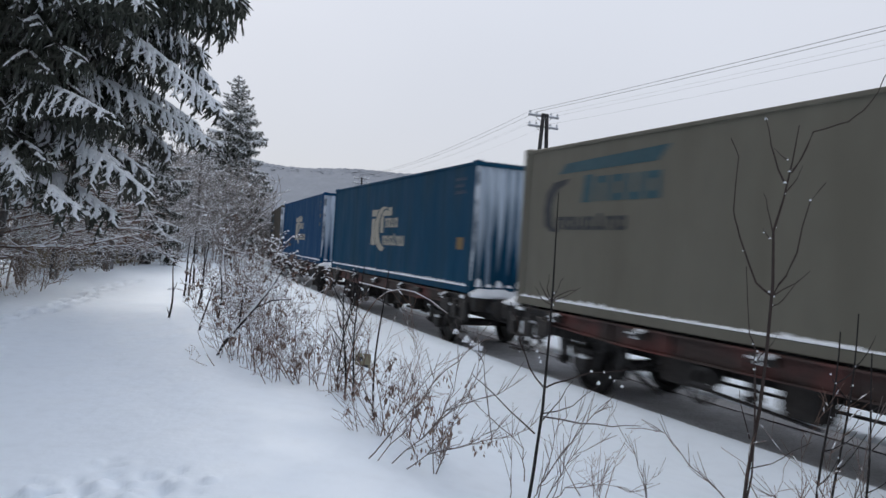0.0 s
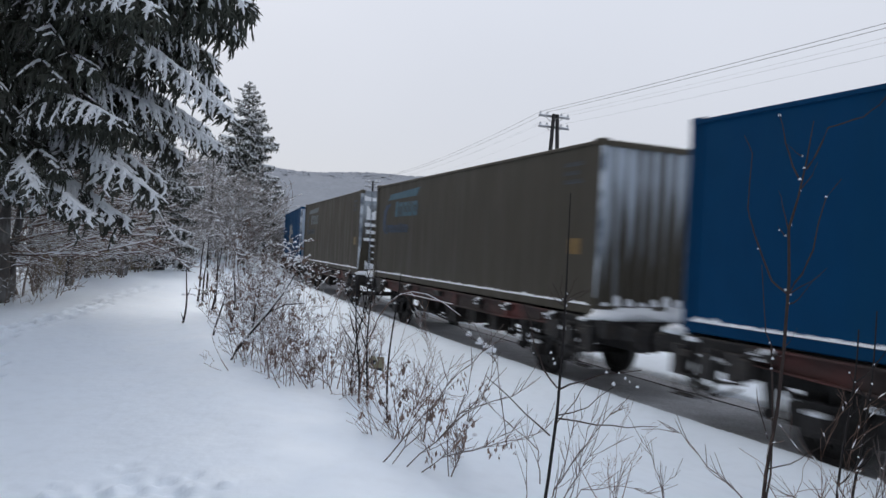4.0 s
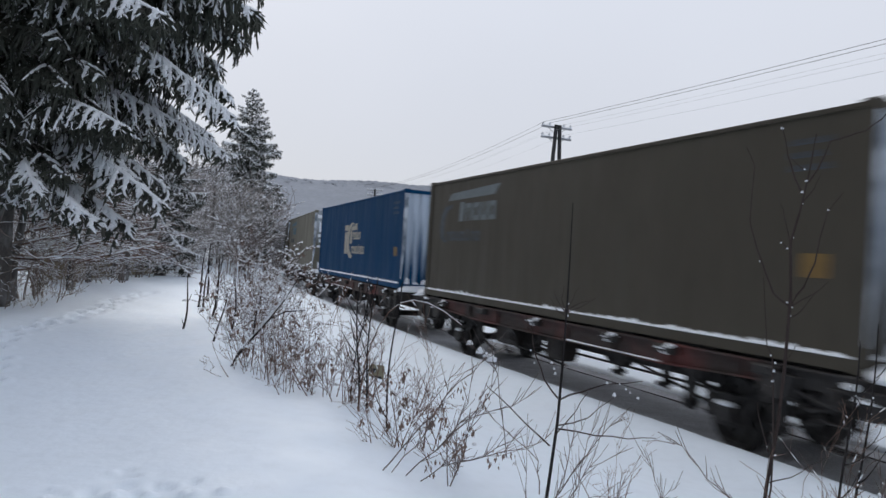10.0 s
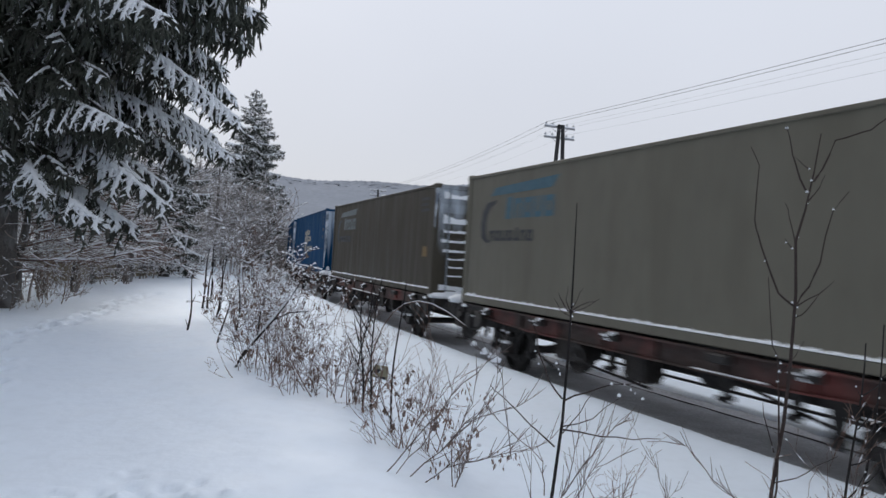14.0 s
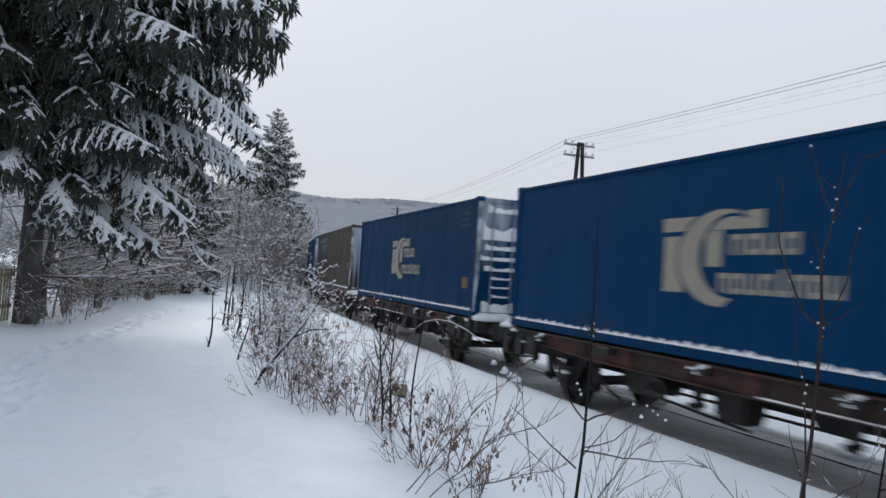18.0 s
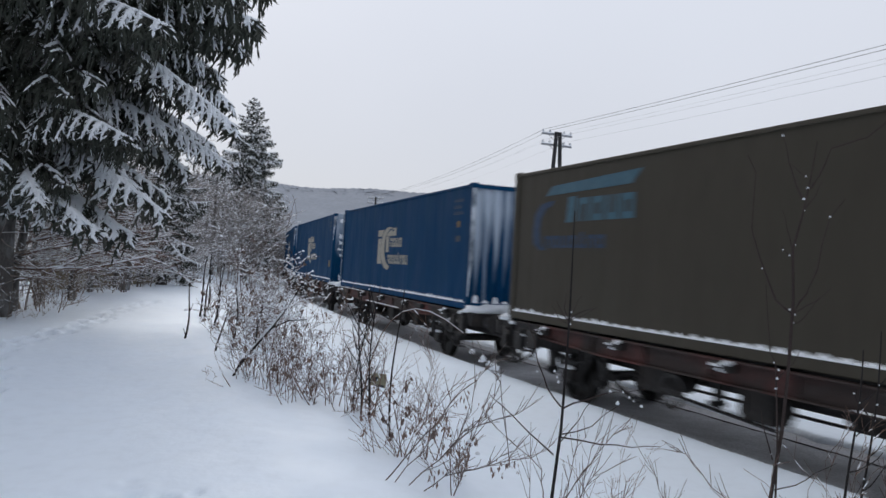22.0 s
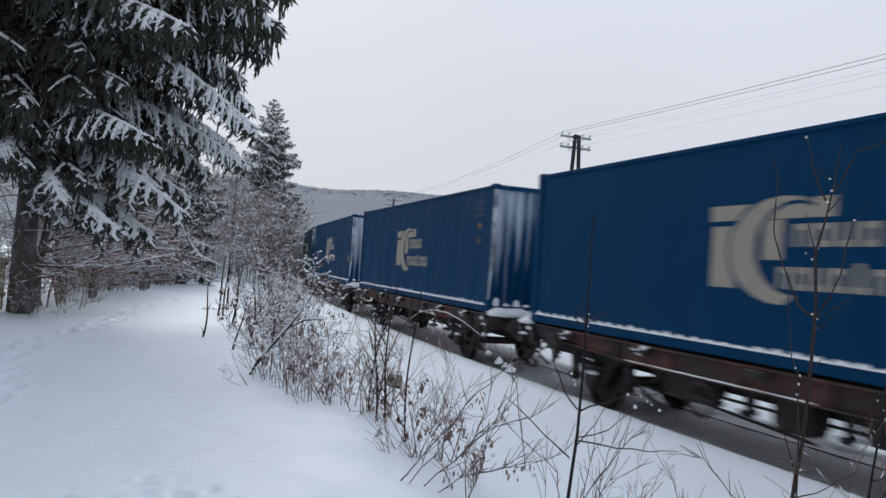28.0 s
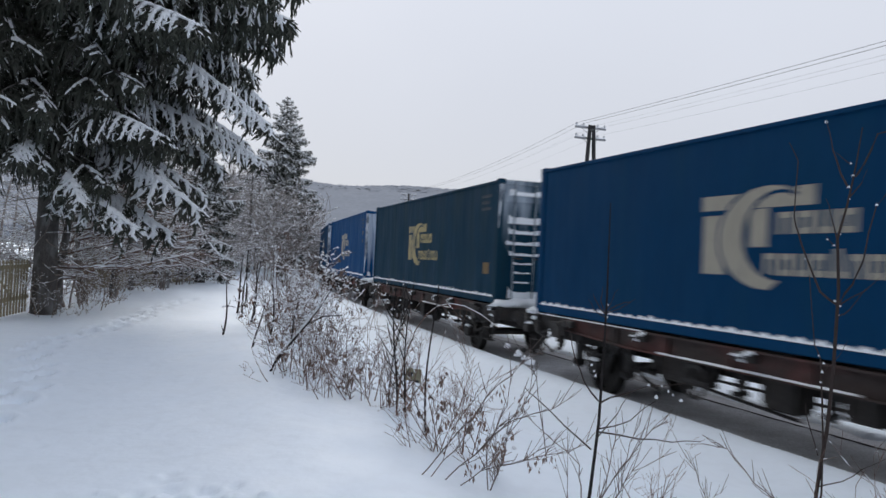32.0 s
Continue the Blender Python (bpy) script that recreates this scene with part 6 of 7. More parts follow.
shaped_sapling(0.70, 4.79, -9, "slim dark sapling with a whorl of upright twigs",
               ((-0.05, -0.5), (0.01, 0.1), (0.045, 0.55), (0.057, 1.05), (0.06, 1.36), (0.055, 2)), (0.0125, 0.0115, 0.010, 0.0075, 0.0065, 0.003),
               ((0.007, ((0.047, 0.69), (0.194, 0.75), (0.351, 0.81), (0.589, 0.84))), (0.006, ((0.037, 0.7), (-0.06, 0.82), (-0.129, 0.98), (-0.157, 1.12), (-0.214, 1.25))),
                (0.006, ((0.048, 0.5), (0.298, 0.49), (0.498, 0.5), (0.666, 0.53))), (0.006, ((0.004, 0.38), (-0.172, 0.5), (-0.381, 0.66), (-0.464, 0.72))),
                (0.005, ((0.031, 0.45), (0.161, 0.62), (0.234, 0.75))), (0.005, ((0.047, 0.52), (0.242, 0.6), (0.394, 0.75))),
                (0.005, ((0.055, 1.27), (0.122, 1.33), (0.21, 1.36))), (0.005, ((0.055, 1.27), (0.001, 1.34), (-0.03, 1.4))), (0.004, ((0.054, 1.29), (0.1, 1.38), (0.13, 1.44))),
                (0.004, ((0.055, 1.27), (0.143, 1.31), (0.24, 1.38))), (0.004, ((0.054, 1.28), (0.02, 1.36), (0.03, 1.45))), (0.004, ((0.056, 1.25), (-0.016, 1.29), (-0.06, 1.36)))),
               ((0.4, 0.755, 0.022), (0.47, 0.80, 0.012), (0.55, 0.75, 0.016), (0.35, 0.83, 0.014), (0.43, 0.83, 0.010), (0.5, 0.78, 0.010), (-0.13, 0.92, 0.012), (-0.02, 0.93, 0.013), (0.01, 0.86, 0.016), (0.0, 0.89, 0.010), (-0.16, 1.0, 0.010), (0.065, 1.25, 0.014), (0.06, 1.2, 0.01), (0.07, 1.33, 0.012)))
shaped_sapling(2.35, 5.08, -25, "tall brown sapling with rising twigs and snow in its forks",
               ((-0.1, -0.5), (-0.07, 0.11), (-0.02, 0.57), (0.0, 0.98), (0.01, 1.49), (-0.01, 1.85), (0.04, 2.08), (0.08, 2.34), (0.11, 2.61)), (0.0135, 0.013, 0.0125, 0.0115, 0.0105, 0.009, 0.007, 0.0055, 0.003),
               ((0.007, ((0.04, 2.2), (-0.04, 2.4), (-0.07, 2.51), (-0.11, 2.66))), (0.004, ((0.05, 2.36), (0.0, 2.4), (-0.05, 2.45))), (0.008, ((0.02, 1.41), (0.09, 1.54), (0.15, 1.71), (0.21, 2.07), (0.3, 2.21))),
                (0.007, ((0.08, 2.27), (0.13, 2.36), (0.2, 2.56), (0.32, 2.6), (0.41, 2.63), (0.5, 2.71), (0.58, 2.84), (0.64, 3.0), (0.69, 3.3))), (0.005, ((0.05, 2.13), (0.12, 2.23), (0.15, 2.32))), (0.008, ((0.0, 1.4), (-0.1, 1.48), (-0.2, 1.73), (-0.25, 1.88), (-0.28, 1.99), (-0.27, 2.38), (-0.33, 2.51))),
                (0.005, ((0.01, 1.32), (0.08, 1.37), (0.17, 1.52))), (0.005, ((0.01, 1.39), (0.16, 1.5), (0.24, 1.59))), (0.005, ((-0.01, 1.83), (-0.06, 2.02), (-0.09, 2.12))), (0.004, ((-0.03, 1.80), (-0.08, 1.87))),
                (0.008, ((-0.09, -0.2), (-0.04, 0.11), (-0.06, 0.75), (-0.08, 1.02), (-0.12, 1.11), (-0.17, 1.59))), (0.005, ((-0.07, 0.36), (-0.13, 0.55), (-0.16, 0.7))), (0.004, ((-0.07, 0.91), (0.03, 1.05), (0.08, 1.16))), (0.005, ((-0.06, 0.15), (0.08, 0.2), (0.2, 0.3), (0.33, 0.38)))),
               ((0.05, 2.36, 0.009), (0.065, 2.28, 0.014), (0.045, 2.2, 0.015), (0.05, 2.12, 0.010), (0.0, 1.88, 0.014), (-0.03, 1.80, 0.010), (-0.07, 1.84, 0.009), (-0.01, 1.42, 0.016), (0.02, 1.39, 0.012), (0.015, 1.33, 0.011), (-0.11, 2.65, 0.014), (0.21, 2.08, 0.011), (-0.07, 0.93, 0.014), (-0.06, 0.99, 0.012), (-0.07, 0.86, 0.012), (-0.09, 1.04, 0.010), (-0.08, 0.4, 0.010), (-0.2, 1.7, 0.008)), BROWN_STEM)
sapling(-0.5, 6.2, 1.3, 0.010, 0.02, 34, 1, "thin straight bare sapling in the snow")
for i, (x, y, h) in enumerate(((-0.9, 7.16, 1.2), (-0.8, 7.05, 1.3), (-0.98, 7.35, 1.1))):
    sapling(x, y, h, 0.010, 0.05 * (i % 3 - 0.4), 70 + i, 9, "dark bare stem among the shrubs on the bank", STEM if i < 3 else BROWN_STEM, spread=1.3, steep=1.3)
sapling(2.98, 5.4, 1.6, 0.010, 0.02, 35, 5, "thin bare sapling with rising twigs")
sapling(3.35, 5.9, 1.8, 0.010, 0.06, 36, 5, "thin leaning sapling with long twigs")
sapling(3.25, 5.3, 1.5, 0.009, 0.0, 37, 4, "thin bare sapling with rising twigs")
for i, (x, y, h, lean) in enumerate(((-4.52, 12.0, 0.95, 0.09), (-5.8, 16.2, 1.35, 0.11), (-5.72, 16.3, 1.1, 0.12), (-5.45, 16.45, 1.25, 0.06), (-3.5, 10.6, 0.8, 0.18), (-3.3, 10.8, 0.95, 0.0), (-4.9, 14.6, 1.2, 0.1), (-6.2, 17.9, 1.5, 0.05))):
    sapling(x, y, h, 0.0014 * math.hypot(x, y), lean, 50 + i, 2, "bare upright stick beside the path", STEM, spread=0.8, steep=1.2)


def wand_bush(x, y, turn, label, wands, clusters=(), clots=(), lift=0.0, bark=PALE_TWIG):
    """A shrub of long thin wands, rows of sideways and height, with side twigs, hanging leaves and clots of snow."""
    q = random.Random(int(abs(x) * 977 + abs(y) * 31))
    t = thing("shrub", label, "shrub", pose(x, y, gz(x, y) + lift, 0, 0, turn), "shrubs on the slope")
    for r, row in wands:
        back = q.uniform(-0.25, 0.25)
        pts = []
        for (a, b), (c, d) in zip(row, row[1:]):
            for v in (0, 0.34, 0.67):
                w = 0.012 * (v > 0)
                pts.append(Vector((a + (c - a) * v + q.uniform(-w, w), back * (a - row[0][0]) + q.uniform(-w, w), b + (d - b) * v + q.uniform(-w, w))))
        pts.append(Vector((row[-1][0], back * (row[-1][0] - row[0][0]), row[-1][1])))
        n = len(pts)
        wand = part("wand", Geo().tube(pts, [0.72 * r * (1 - 0.7 * i / (n - 1)) for i in range(n)], 5), bark, t)
        side = Geo()
        for i in range(2, n - 1):
            for _ in range(q.choice((1, 1, 2, 2))):
                d = (pts[i + 1] - pts[i]).normalized()
                d = (d + Vector((q.uniform(-0.7, 0.7), q.uniform(-0.5, 0.5), q.uniform(0.0, 0.7)))).normalized()
                e = pts[i] + d * q.uniform(0.08, 0.26)
                side.tube([pts[i], pts[i].lerp(e, 0.5) + Vector((0, 0, q.uniform(-0.015, 0.015))), e], [r * 0.45, r * 0.35, 0.0016], 3, cap=False)
        if side.f:
            part("spray", side, bark, wand, kind="stuff")
    leaves = Geo()
    for u, w in clusters:
        for _ in range(14):
            p = Vector((u + q.uniform(-0.05, 0.05), q.uniform(-0.06, 0.06), w + q.uniform(-0.07, 0.05)))
            s = q.uniform(0.014, 0.03)
            a = q.uniform(0, 6.28)
            k = Vector((math.cos(a), math.sin(a), q.uniform(-0.3, 0.3))) * s * 0.3
            e = p + Vector((q.uniform(-0.02, 0.02), q.uniform(-0.02, 0.02), -s * 1.7))
            m = (p + e) / 2
            leaves.add([p, m + k, e, m - k, m + Vector((-k.y, k.x, 0)) * 0.7], [(0, 1, 4), (1, 2, 4), (2, 3, 4), (3, 0, 4)])
    if clusters:
        part("leaves", leaves, LEAF, t, "withered brown leaves", kind="stuff")
    white = Geo()
    for u, w, r in clots:
        white.lump(u, 0, w - r * 0.5, r, r * 0.8, r * 1.3, q, 7, 3)
    if clots:
        part("snow_load", white, SNOW_LUMP, t, "clots of snow on the twigs", kind="stuff")
    return t


wand_bush(-0.45, 4.95, 0, "sparse brown shrub with withered hanging leaves on the slope",
          ((0.0075, ((-0.04, -0.1), (0.29, 0.31), (0.53, 0.62), (0.76, 0.84))), (0.006, ((0.02, -0.1), (0.27, 0.19), (0.43, 0.47), (0.49, 0.76))), (0.007, ((0.08, -0.12), (0.41, 0.16), (0.72, 0.51), (0.8, 0.8))),
           (0.0075, ((0.5, -0.12), (0.58, 0.12), (0.62, 0.31), (0.72, 0.64))), (0.006, ((0.57, 0.1), (0.8, 0.16), (1.03, 0.21), (1.19, 0.33))), (0.006, ((0.5, -0.1), (0.47, 0.2), (0.6, 0.5), (0.62, 0.72))), (0.007, ((0.4, 0.16), (0.55, 0.36), (0.9, 0.5), (1.05, 0.62)))),
          ((0.36, 0.5), (0.4, 0.42), (0.56, 0.2), (0.38, 0.08), (0.79, 0.16), (0.9, 0.19), (0.52, 0.6), (0.7, 0.55), (0.45, 0.3)), ((0.45, 0.5, 0.02), (0.6, 0.3, 0.018), (0.66, 0.22, 0.016), (0.3, 0.3, 0.014)))
wand_bush(0.70, 4.75, -9, "bunch of thin bare twigs round the sapling's foot",
          ((0.007, ((0.02, 0.0), (0.05, 0.085), (0.18, 0.32), (0.33, 0.55), (0.46, 0.68))), (0.006, ((0.1, 0.0), (0.14, 0.085), (0.26, 0.32), (0.49, 0.47))), (0.006, ((0.05, 0.0), (0.08, 0.16), (0.13, 0.42), (0.22, 0.63))),
           (0.006, ((0.12, -0.05), (0.22, 0.085), (0.47, 0.12), (0.72, 0.085))), (0.005, ((0.42, -0.1), (0.44, 0.085), (0.49, 0.27))), (0.006, ((-0.05, 0.1), (-0.07, 0.32), (-0.31, 0.52), (-0.47, 0.68))),
           (0.005, ((-0.14, -0.1), (-0.14, 0.085), (-0.14, 0.52))), (0.006, ((-0.9, 0.05), (-0.72, 0.2), (-0.44, 0.29), (-0.16, 0.47))), (0.005, ((0.14, 0.0), (0.2, 0.2), (0.24, 0.5), (0.3, 0.66)))), lift=0.05)
wand_bush(2.3, 5.0, -25, "arching bare twigs beside the taller sapling",
          ((0.008, ((-0.05, 0.0), (-0.23, 0.2), (-0.44, 0.35), (-0.62, 0.56), (-0.69, 0.56))), (0.006, ((-0.7, -0.1), (-0.74, 0.11), (-0.83, 0.35), (-0.92, 0.47))), (0.005, ((-0.72, 0.0), (-0.74, 0.14), (-0.62, 0.29))),
           (0.008, ((-0.07, 0.05), (0.15, 0.14), (0.33, 0.23), (0.45, 0.29))), (0.005, ((0.2, 0.15), (0.14, 0.22), (0.08, 0.23))), (0.007, ((0.55, -0.1), (0.6, 0.3), (0.66, 0.7), (0.75, 1.0))), (0.007, ((0.64, -0.1), (0.64, 0.35), (0.6, 0.62)))),
          (), ((0.44, 0.3, 0.012), (0.62, 0.45, 0.016)), lift=0.1)
wand_bush(0.42, 6.1, 0, "thin twig tipped with clots of snow", ((0.006, ((0.12, -0.45), (0.0, 0.25), (-0.12, 0.42), (-0.28, 0.5))),), (), ((-0.26, 0.5, 0.03), (-0.16, 0.44, 0.04), (-0.06, 0.38, 0.045), (-0.11, 0.41, 0.03)), lift=0.47)


def leaning_stem():
    t = thing("fallen_branch", "slanting dark bare stem leaning over the shrubs", "branch", pose(-2.61, 8.52, gz(-2.61, 8.52), 0, 0, 12))
    run = [(0, 0, -0.05), (0.09, 0, 0.14), (0.25, 0.02, 0.36), (0.42, 0.0, 0.58), (0.56, -0.02, 0.78), (0.68, 0.0, 0.98), (0.75, 0.02, 1.12)]
    part("branchwork", Geo().tube(run, [0.024, 0.023, 0.021, 0.018, 0.014, 0.009, 0.005], 6), STEM, t)
    part("twig", Geo().tube([(0.42, 0, 0.58), (0.62, 0.05, 0.68), (0.85, 0.08, 0.7)], [0.012, 0.009, 0.004], 5), STEM, t)
    part("twig", Geo().tube([(0.25, 0.02, 0.36), (0.27, -0.05, 0.62), (0.33, -0.1, 0.9)], [0.011, 0.008, 0.004], 5), STEM, t)
    part("snow_load", Geo().tube([(x, y, z + 0.02) for x, y, z in run[1:6]], [0.010, 0.020, 0.024, 0.018, 0.007], 6), SNOW_LUMP, t, "snow along the stem")


leaning_stem()


def arching_twig(x, y, h, reach, seed, label):
    q = random.Random(seed)
    t = thing("shrub", label, "shrub", pose(x, y, gz(x, y)), "shrubs on the bank")
    pts = [Vector((reach * u * u, 0.1 * u, h * math.sin(u * 2.2) / math.sin(1.57) - 0.05)) for u in [i / 10 for i in range(11)]]
    part("branchwork", Geo().tube(pts, [0.007 * (1 - 0.6 * i / 10) for i in range(11)], 5), TWIG, t)
    up = Vector((0, 0, 0.006))
    part("snow_load", Geo().tube([p + up for p in pts[5:]], [0.001, 0.004, 0.003, 0.005, 0.004, 0.002], 5), SNOW_LUMP, t, "snow along the arching twig")


arching_twig(-0.85, 6.95, 1.12, 0.95, 3, "arching twig tipped with snow")


def track_marker():
    t = thing("track_marker", "small weathered yellowish marker board on a post in the snow", "sign", pose(-1.02, 10.2, gz(-1.02, 10.2) - 0.46, 0, 0, 2))
    part("post", Geo().box(-0.035, 0.035, -0.035, 0.035, -0.3, 0.62, 0.006), FENCE, t)
    part("board", Geo().prism([(-0.11, 0.46), (0.11, 0.44), (0.11, 0.64), (-0.11, 0.66)], -0.06, -0.036), PLATE, t)
    part("lettering", Geo().prism([(-0.08, 0.54), (0.0, 0.54), (0.0, 0.6), (-0.08, 0.6)], -0.064, -0.0605).prism([(-0.07, 0.43), (0.08, 0.43), (0.08, 0.49), (-0.07, 0.49)], -0.064, -0.0605), INK, t, "dark unreadable marks")
    part("snow_cap", Geo().lump(0, -0.02, 0.66, 0.14, 0.05, 0.05, random.Random(2), 8, 2), SNOW_LUMP, t)


track_marker()


# ---- thickets, bare trees and fence on the far side of the path ----
for i in range(20):
    u = i / 19
    x, y = -11.0 - 6.0 * u + _q.uniform(-1.0, 1.2), 20.5 + 26 * u + _q.uniform(-1.2, 1.2)
    bush("bare_tree" if i % 3 == 2 else "thicket", "tangled bare bushes laden with snow", THICKETS[i % 3], x, y, _q.uniform(0.6, 0.95), _q.uniform(0, 360), "bare growth beside the path")
for x, y, k in ((-12.6, 13.2, 1), (-13.6, 14.6, 0), (-12.4, 15.8, 1), (-14.4, 16.4, 0), (-11.6, 16.8, 1), (-15.6, 18.5, 1), (-11.2, 18.4, 0), (-14.6, 13.6, 1), (-11.6, 14.6, 1), (-12.9, 16.6, 1), (-13.2, 12.2, 0), (-15.2, 15.2, 1), (-16.5, 17.0, 0)):
    bush("thicket", "tangled bare bushes behind the fence", THICKETS[k], x, y, _q.uniform(0.6, 0.8), _q.uniform(0, 360), "bare growth beside the path")
for i in range(16):
    x, y = -13.5 - _q.uniform(0, 7), 20 + _q.uniform(0, 30)
    bush("bare_tree", "leafless snowy tree among the thicket", THICKETS[(4 if i % 2 else 3) if y > 35 else (2 if i % 2 else 0)], x, y, _q.uniform(0.9, 1.5), _q.uniform(0, 360), "bare growth beside the path")
for i in range(30):
    x, y = -20.0 + _q.uniform(-8, 1.2), 50 + _q.uniform(0, 26)
    bush("bare_tree", "leafless snowy tree at the bend", THICKETS[3 + i % 2], x, y, _q.uniform(0.9, 1.6), _q.uniform(0, 360), "bare trees at the bend")


for x, y, k, size in ((-9.5, 15.6, 2, 0.7), (-9.7, 16.6, 2, 0.75), (-11.0, 20.5, 2, 1.0)):
    bush("bare_tree", "slim dark young tree beside the spruce", THICKETS[k], x, y, size, _q.uniform(0, 360), "bare growth beside the path")


for x, y, k, turn in ((-13.9, 20.6, 0, 40), (-14.7, 21.4, 1, 130), (-15.2, 22.6, 0, 220), (-16.5, 24.4, 1, 310), (-17.2, 25.2, 0, 80)):
    bush("thicket", "tangled bare bushes behind the fence", THICKETS[k], x, y, 0.75, turn, "bare growth beside the path")


for i in range(12):
    y = 60 + 1.8 * i
    bush("thicket", "low snowy bushes beyond the bend", THICKETS[3 + i % 2], -0.243 * y + _q.uniform(-1.2, 1.2), y, _q.uniform(0.45, 0.7), _q.uniform(0, 360), "bare trees at the bend")


def roadside_tree(x, y, height, r, seed, side, label):
    """A bare dark-stemmed tree with long, nearly level branches that carry lines of snow; side: the turn towards which most of them reach."""
    q = random.Random(seed)
    t = thing("bare_tree", label, "tree", pose(x, y, gz(x, y)), "bare growth beside the path")
    stem = [Vector((0, 0, -0.3))]
    for i in range(8):
        stem.append(stem[-1] + Vector((q.uniform(-0.12, 0.12), q.uniform(-0.12, 0.12), (height + 0.3) / 8)))
    part("trunk", Geo().tube(stem, [r * (1.15 - 0.11 * i) for i in range(9)], 9), BARK, t, "dark cracked bark", smooth=True)
    white = Geo()
    for k in range(13):
        u = 1.6 + 5.8 * k / 13
        p = stem[int(u)].lerp(stem[int(u) + 1], u % 1)
        a = radians(side + q.gauss(0, 45))
        ln = q.uniform(1.3, 3.2) * (1 - 0.05 * k)
        d = Vector((math.cos(a), math.sin(a), q.uniform(0.05, 0.4)))
        run = [p]
        for i in range(7):
            d = (d + Vector((q.uniform(-0.2, 0.2), q.uniform(-0.2, 0.2), q.uniform(-0.2, 0.12)))).normalized()
            run.append(run[-1] + d * ln / 7)
        limb = part("limb", Geo().tube(run, [0.026 - 0.003 * i for i in range(8)], 5), TWIG, t)
        sprays = Geo()
        for i in range(1, 8):
            if q.random() < 0.85:
                white.tube([run[i - 1] + Vector((0, 0, 0.028)), (run[i - 1] + run[i]) / 2 + Vector((0, 0, 0.034)), run[i] + Vector((0, 0, 0.024))], [0.016, 0.028, 0.016], 4)
            for _ in range(3):
                b = a + q.choice((-1, 1)) * q.uniform(0.4, 1.2)
                e = run[i] + Vector((math.cos(b), math.sin(b), q.uniform(-0.35, 0.4))) * q.uniform(0.25, 0.75)
                m = (run[i] + e) / 2 + Vector((q.uniform(-0.05, 0.05), q.uniform(-0.05, 0.05), q.uniform(-0.04, 0.06)))
                sprays.tube([run[i], m, e], [0.010, 0.008, 0.005], 3, cap=False)
                if q.random() < 0.45:
                    white.tube([run[i] + Vector((0, 0, 0.014)), m + Vector((0, 0, 0.016)), e + Vector((0, 0, 0.01))], [0.009, 0.013, 0.006], 3)
        part("twig_spray", sprays, TWIG, limb, kind="stuff")
    part("snow_load", white, SNOW_LUMP, t, "snow lying along the branches", kind="stuff")
    return t


for x, y, h, r, side in ((-9.55, 15.3, 4.4, 0.10, 20), (-10.2, 17.4, 4.0, 0.07, 35), (-10.3, 19.2, 4.6, 0.09, 30), (-11.3, 22.0, 4.4, 0.08, 20), (-11.35, 24.3, 5.0, 0.17, 60), (-12.4, 26.0, 4.8, 0.09, 10)):
    roadside_tree(x, y, h, r, int(y * 10), side, "bare dark-stemmed tree with level snow-lined branches beside the path")


def larch(x, y, height, seed, label):
    """A bare larch: straight trunk with many thin level branches holding snow."""
    q = random.Random(seed)
    t = thing("bare_larch", label, "tree", pose(x, y, gz(x, y)))
    part("trunk", trunk_geo(height, 0.13, seed), BARK, t, "thin dark trunk", smooth=True)
    wood, white = Geo(), Geo()
    for i in range(110):
        u = 0.14 + 0.84 * i / 110
        a = i * 2.4 + q.uniform(-0.4, 0.4)
        ln = 2.3 * (1 - u) ** 0.8 * q.uniform(0.6, 1.1) + 0.2
        p = Vector((0, 0, height * u - 0.3))
        run = [p]
        d = Vector((math.cos(a), math.sin(a), q.uniform(-0.15, 0.15)))
        for k in range(5):
            d = (d + Vector((q.uniform(-0.2, 0.2), q.uniform(-0.2, 0.2), 0.03))).normalized()
            run.append(run[-1] + d * ln / 5)
        wood.tube(run, [0.018, 0.015, 0.012, 0.009, 0.006, 0.003], 3, cap=False)
        for k in range(1, 6):
            for _ in range(3):
                b = a + q.choice((-1, 1)) * q.uniform(0.5, 1.3)
                e = run[k] + Vector((math.cos(b), math.sin(b), q.uniform(-0.6, 0.25))) * ln * q.uniform(0.12, 0.32)
                wood.tube([run[k], e], [0.007, 0.003], 3, cap=False)
                if q.random() < 0.4:
                    white.tube([run[k] + Vector((0, 0, 0.015)), e + Vector((0, 0, 0.012))], [0.010, 0.005], 3)
            if q.random() < 0.7:
                white.tube([run[k - 1] + Vector((0, 0, 0.02)), run[k] + Vector((0, 0, 0.02))], [0.013, 0.010], 4)
    part("branchwork", wood, HAZED_TWIG, t)
    part("snow_load", white, SNOW_LUMP, t, "snow on the level branches")
    return t


larch(-15.6, 45.5, 8.2, 91, "slender bare larch with snow on its branches beside the path")
larch(-16.6, 50.0, 8.8, 92, "bare larch with snow on its branches near the bend")
larch(-17.6, 47.5, 7.4, 93, "slender bare larch among the thicket")


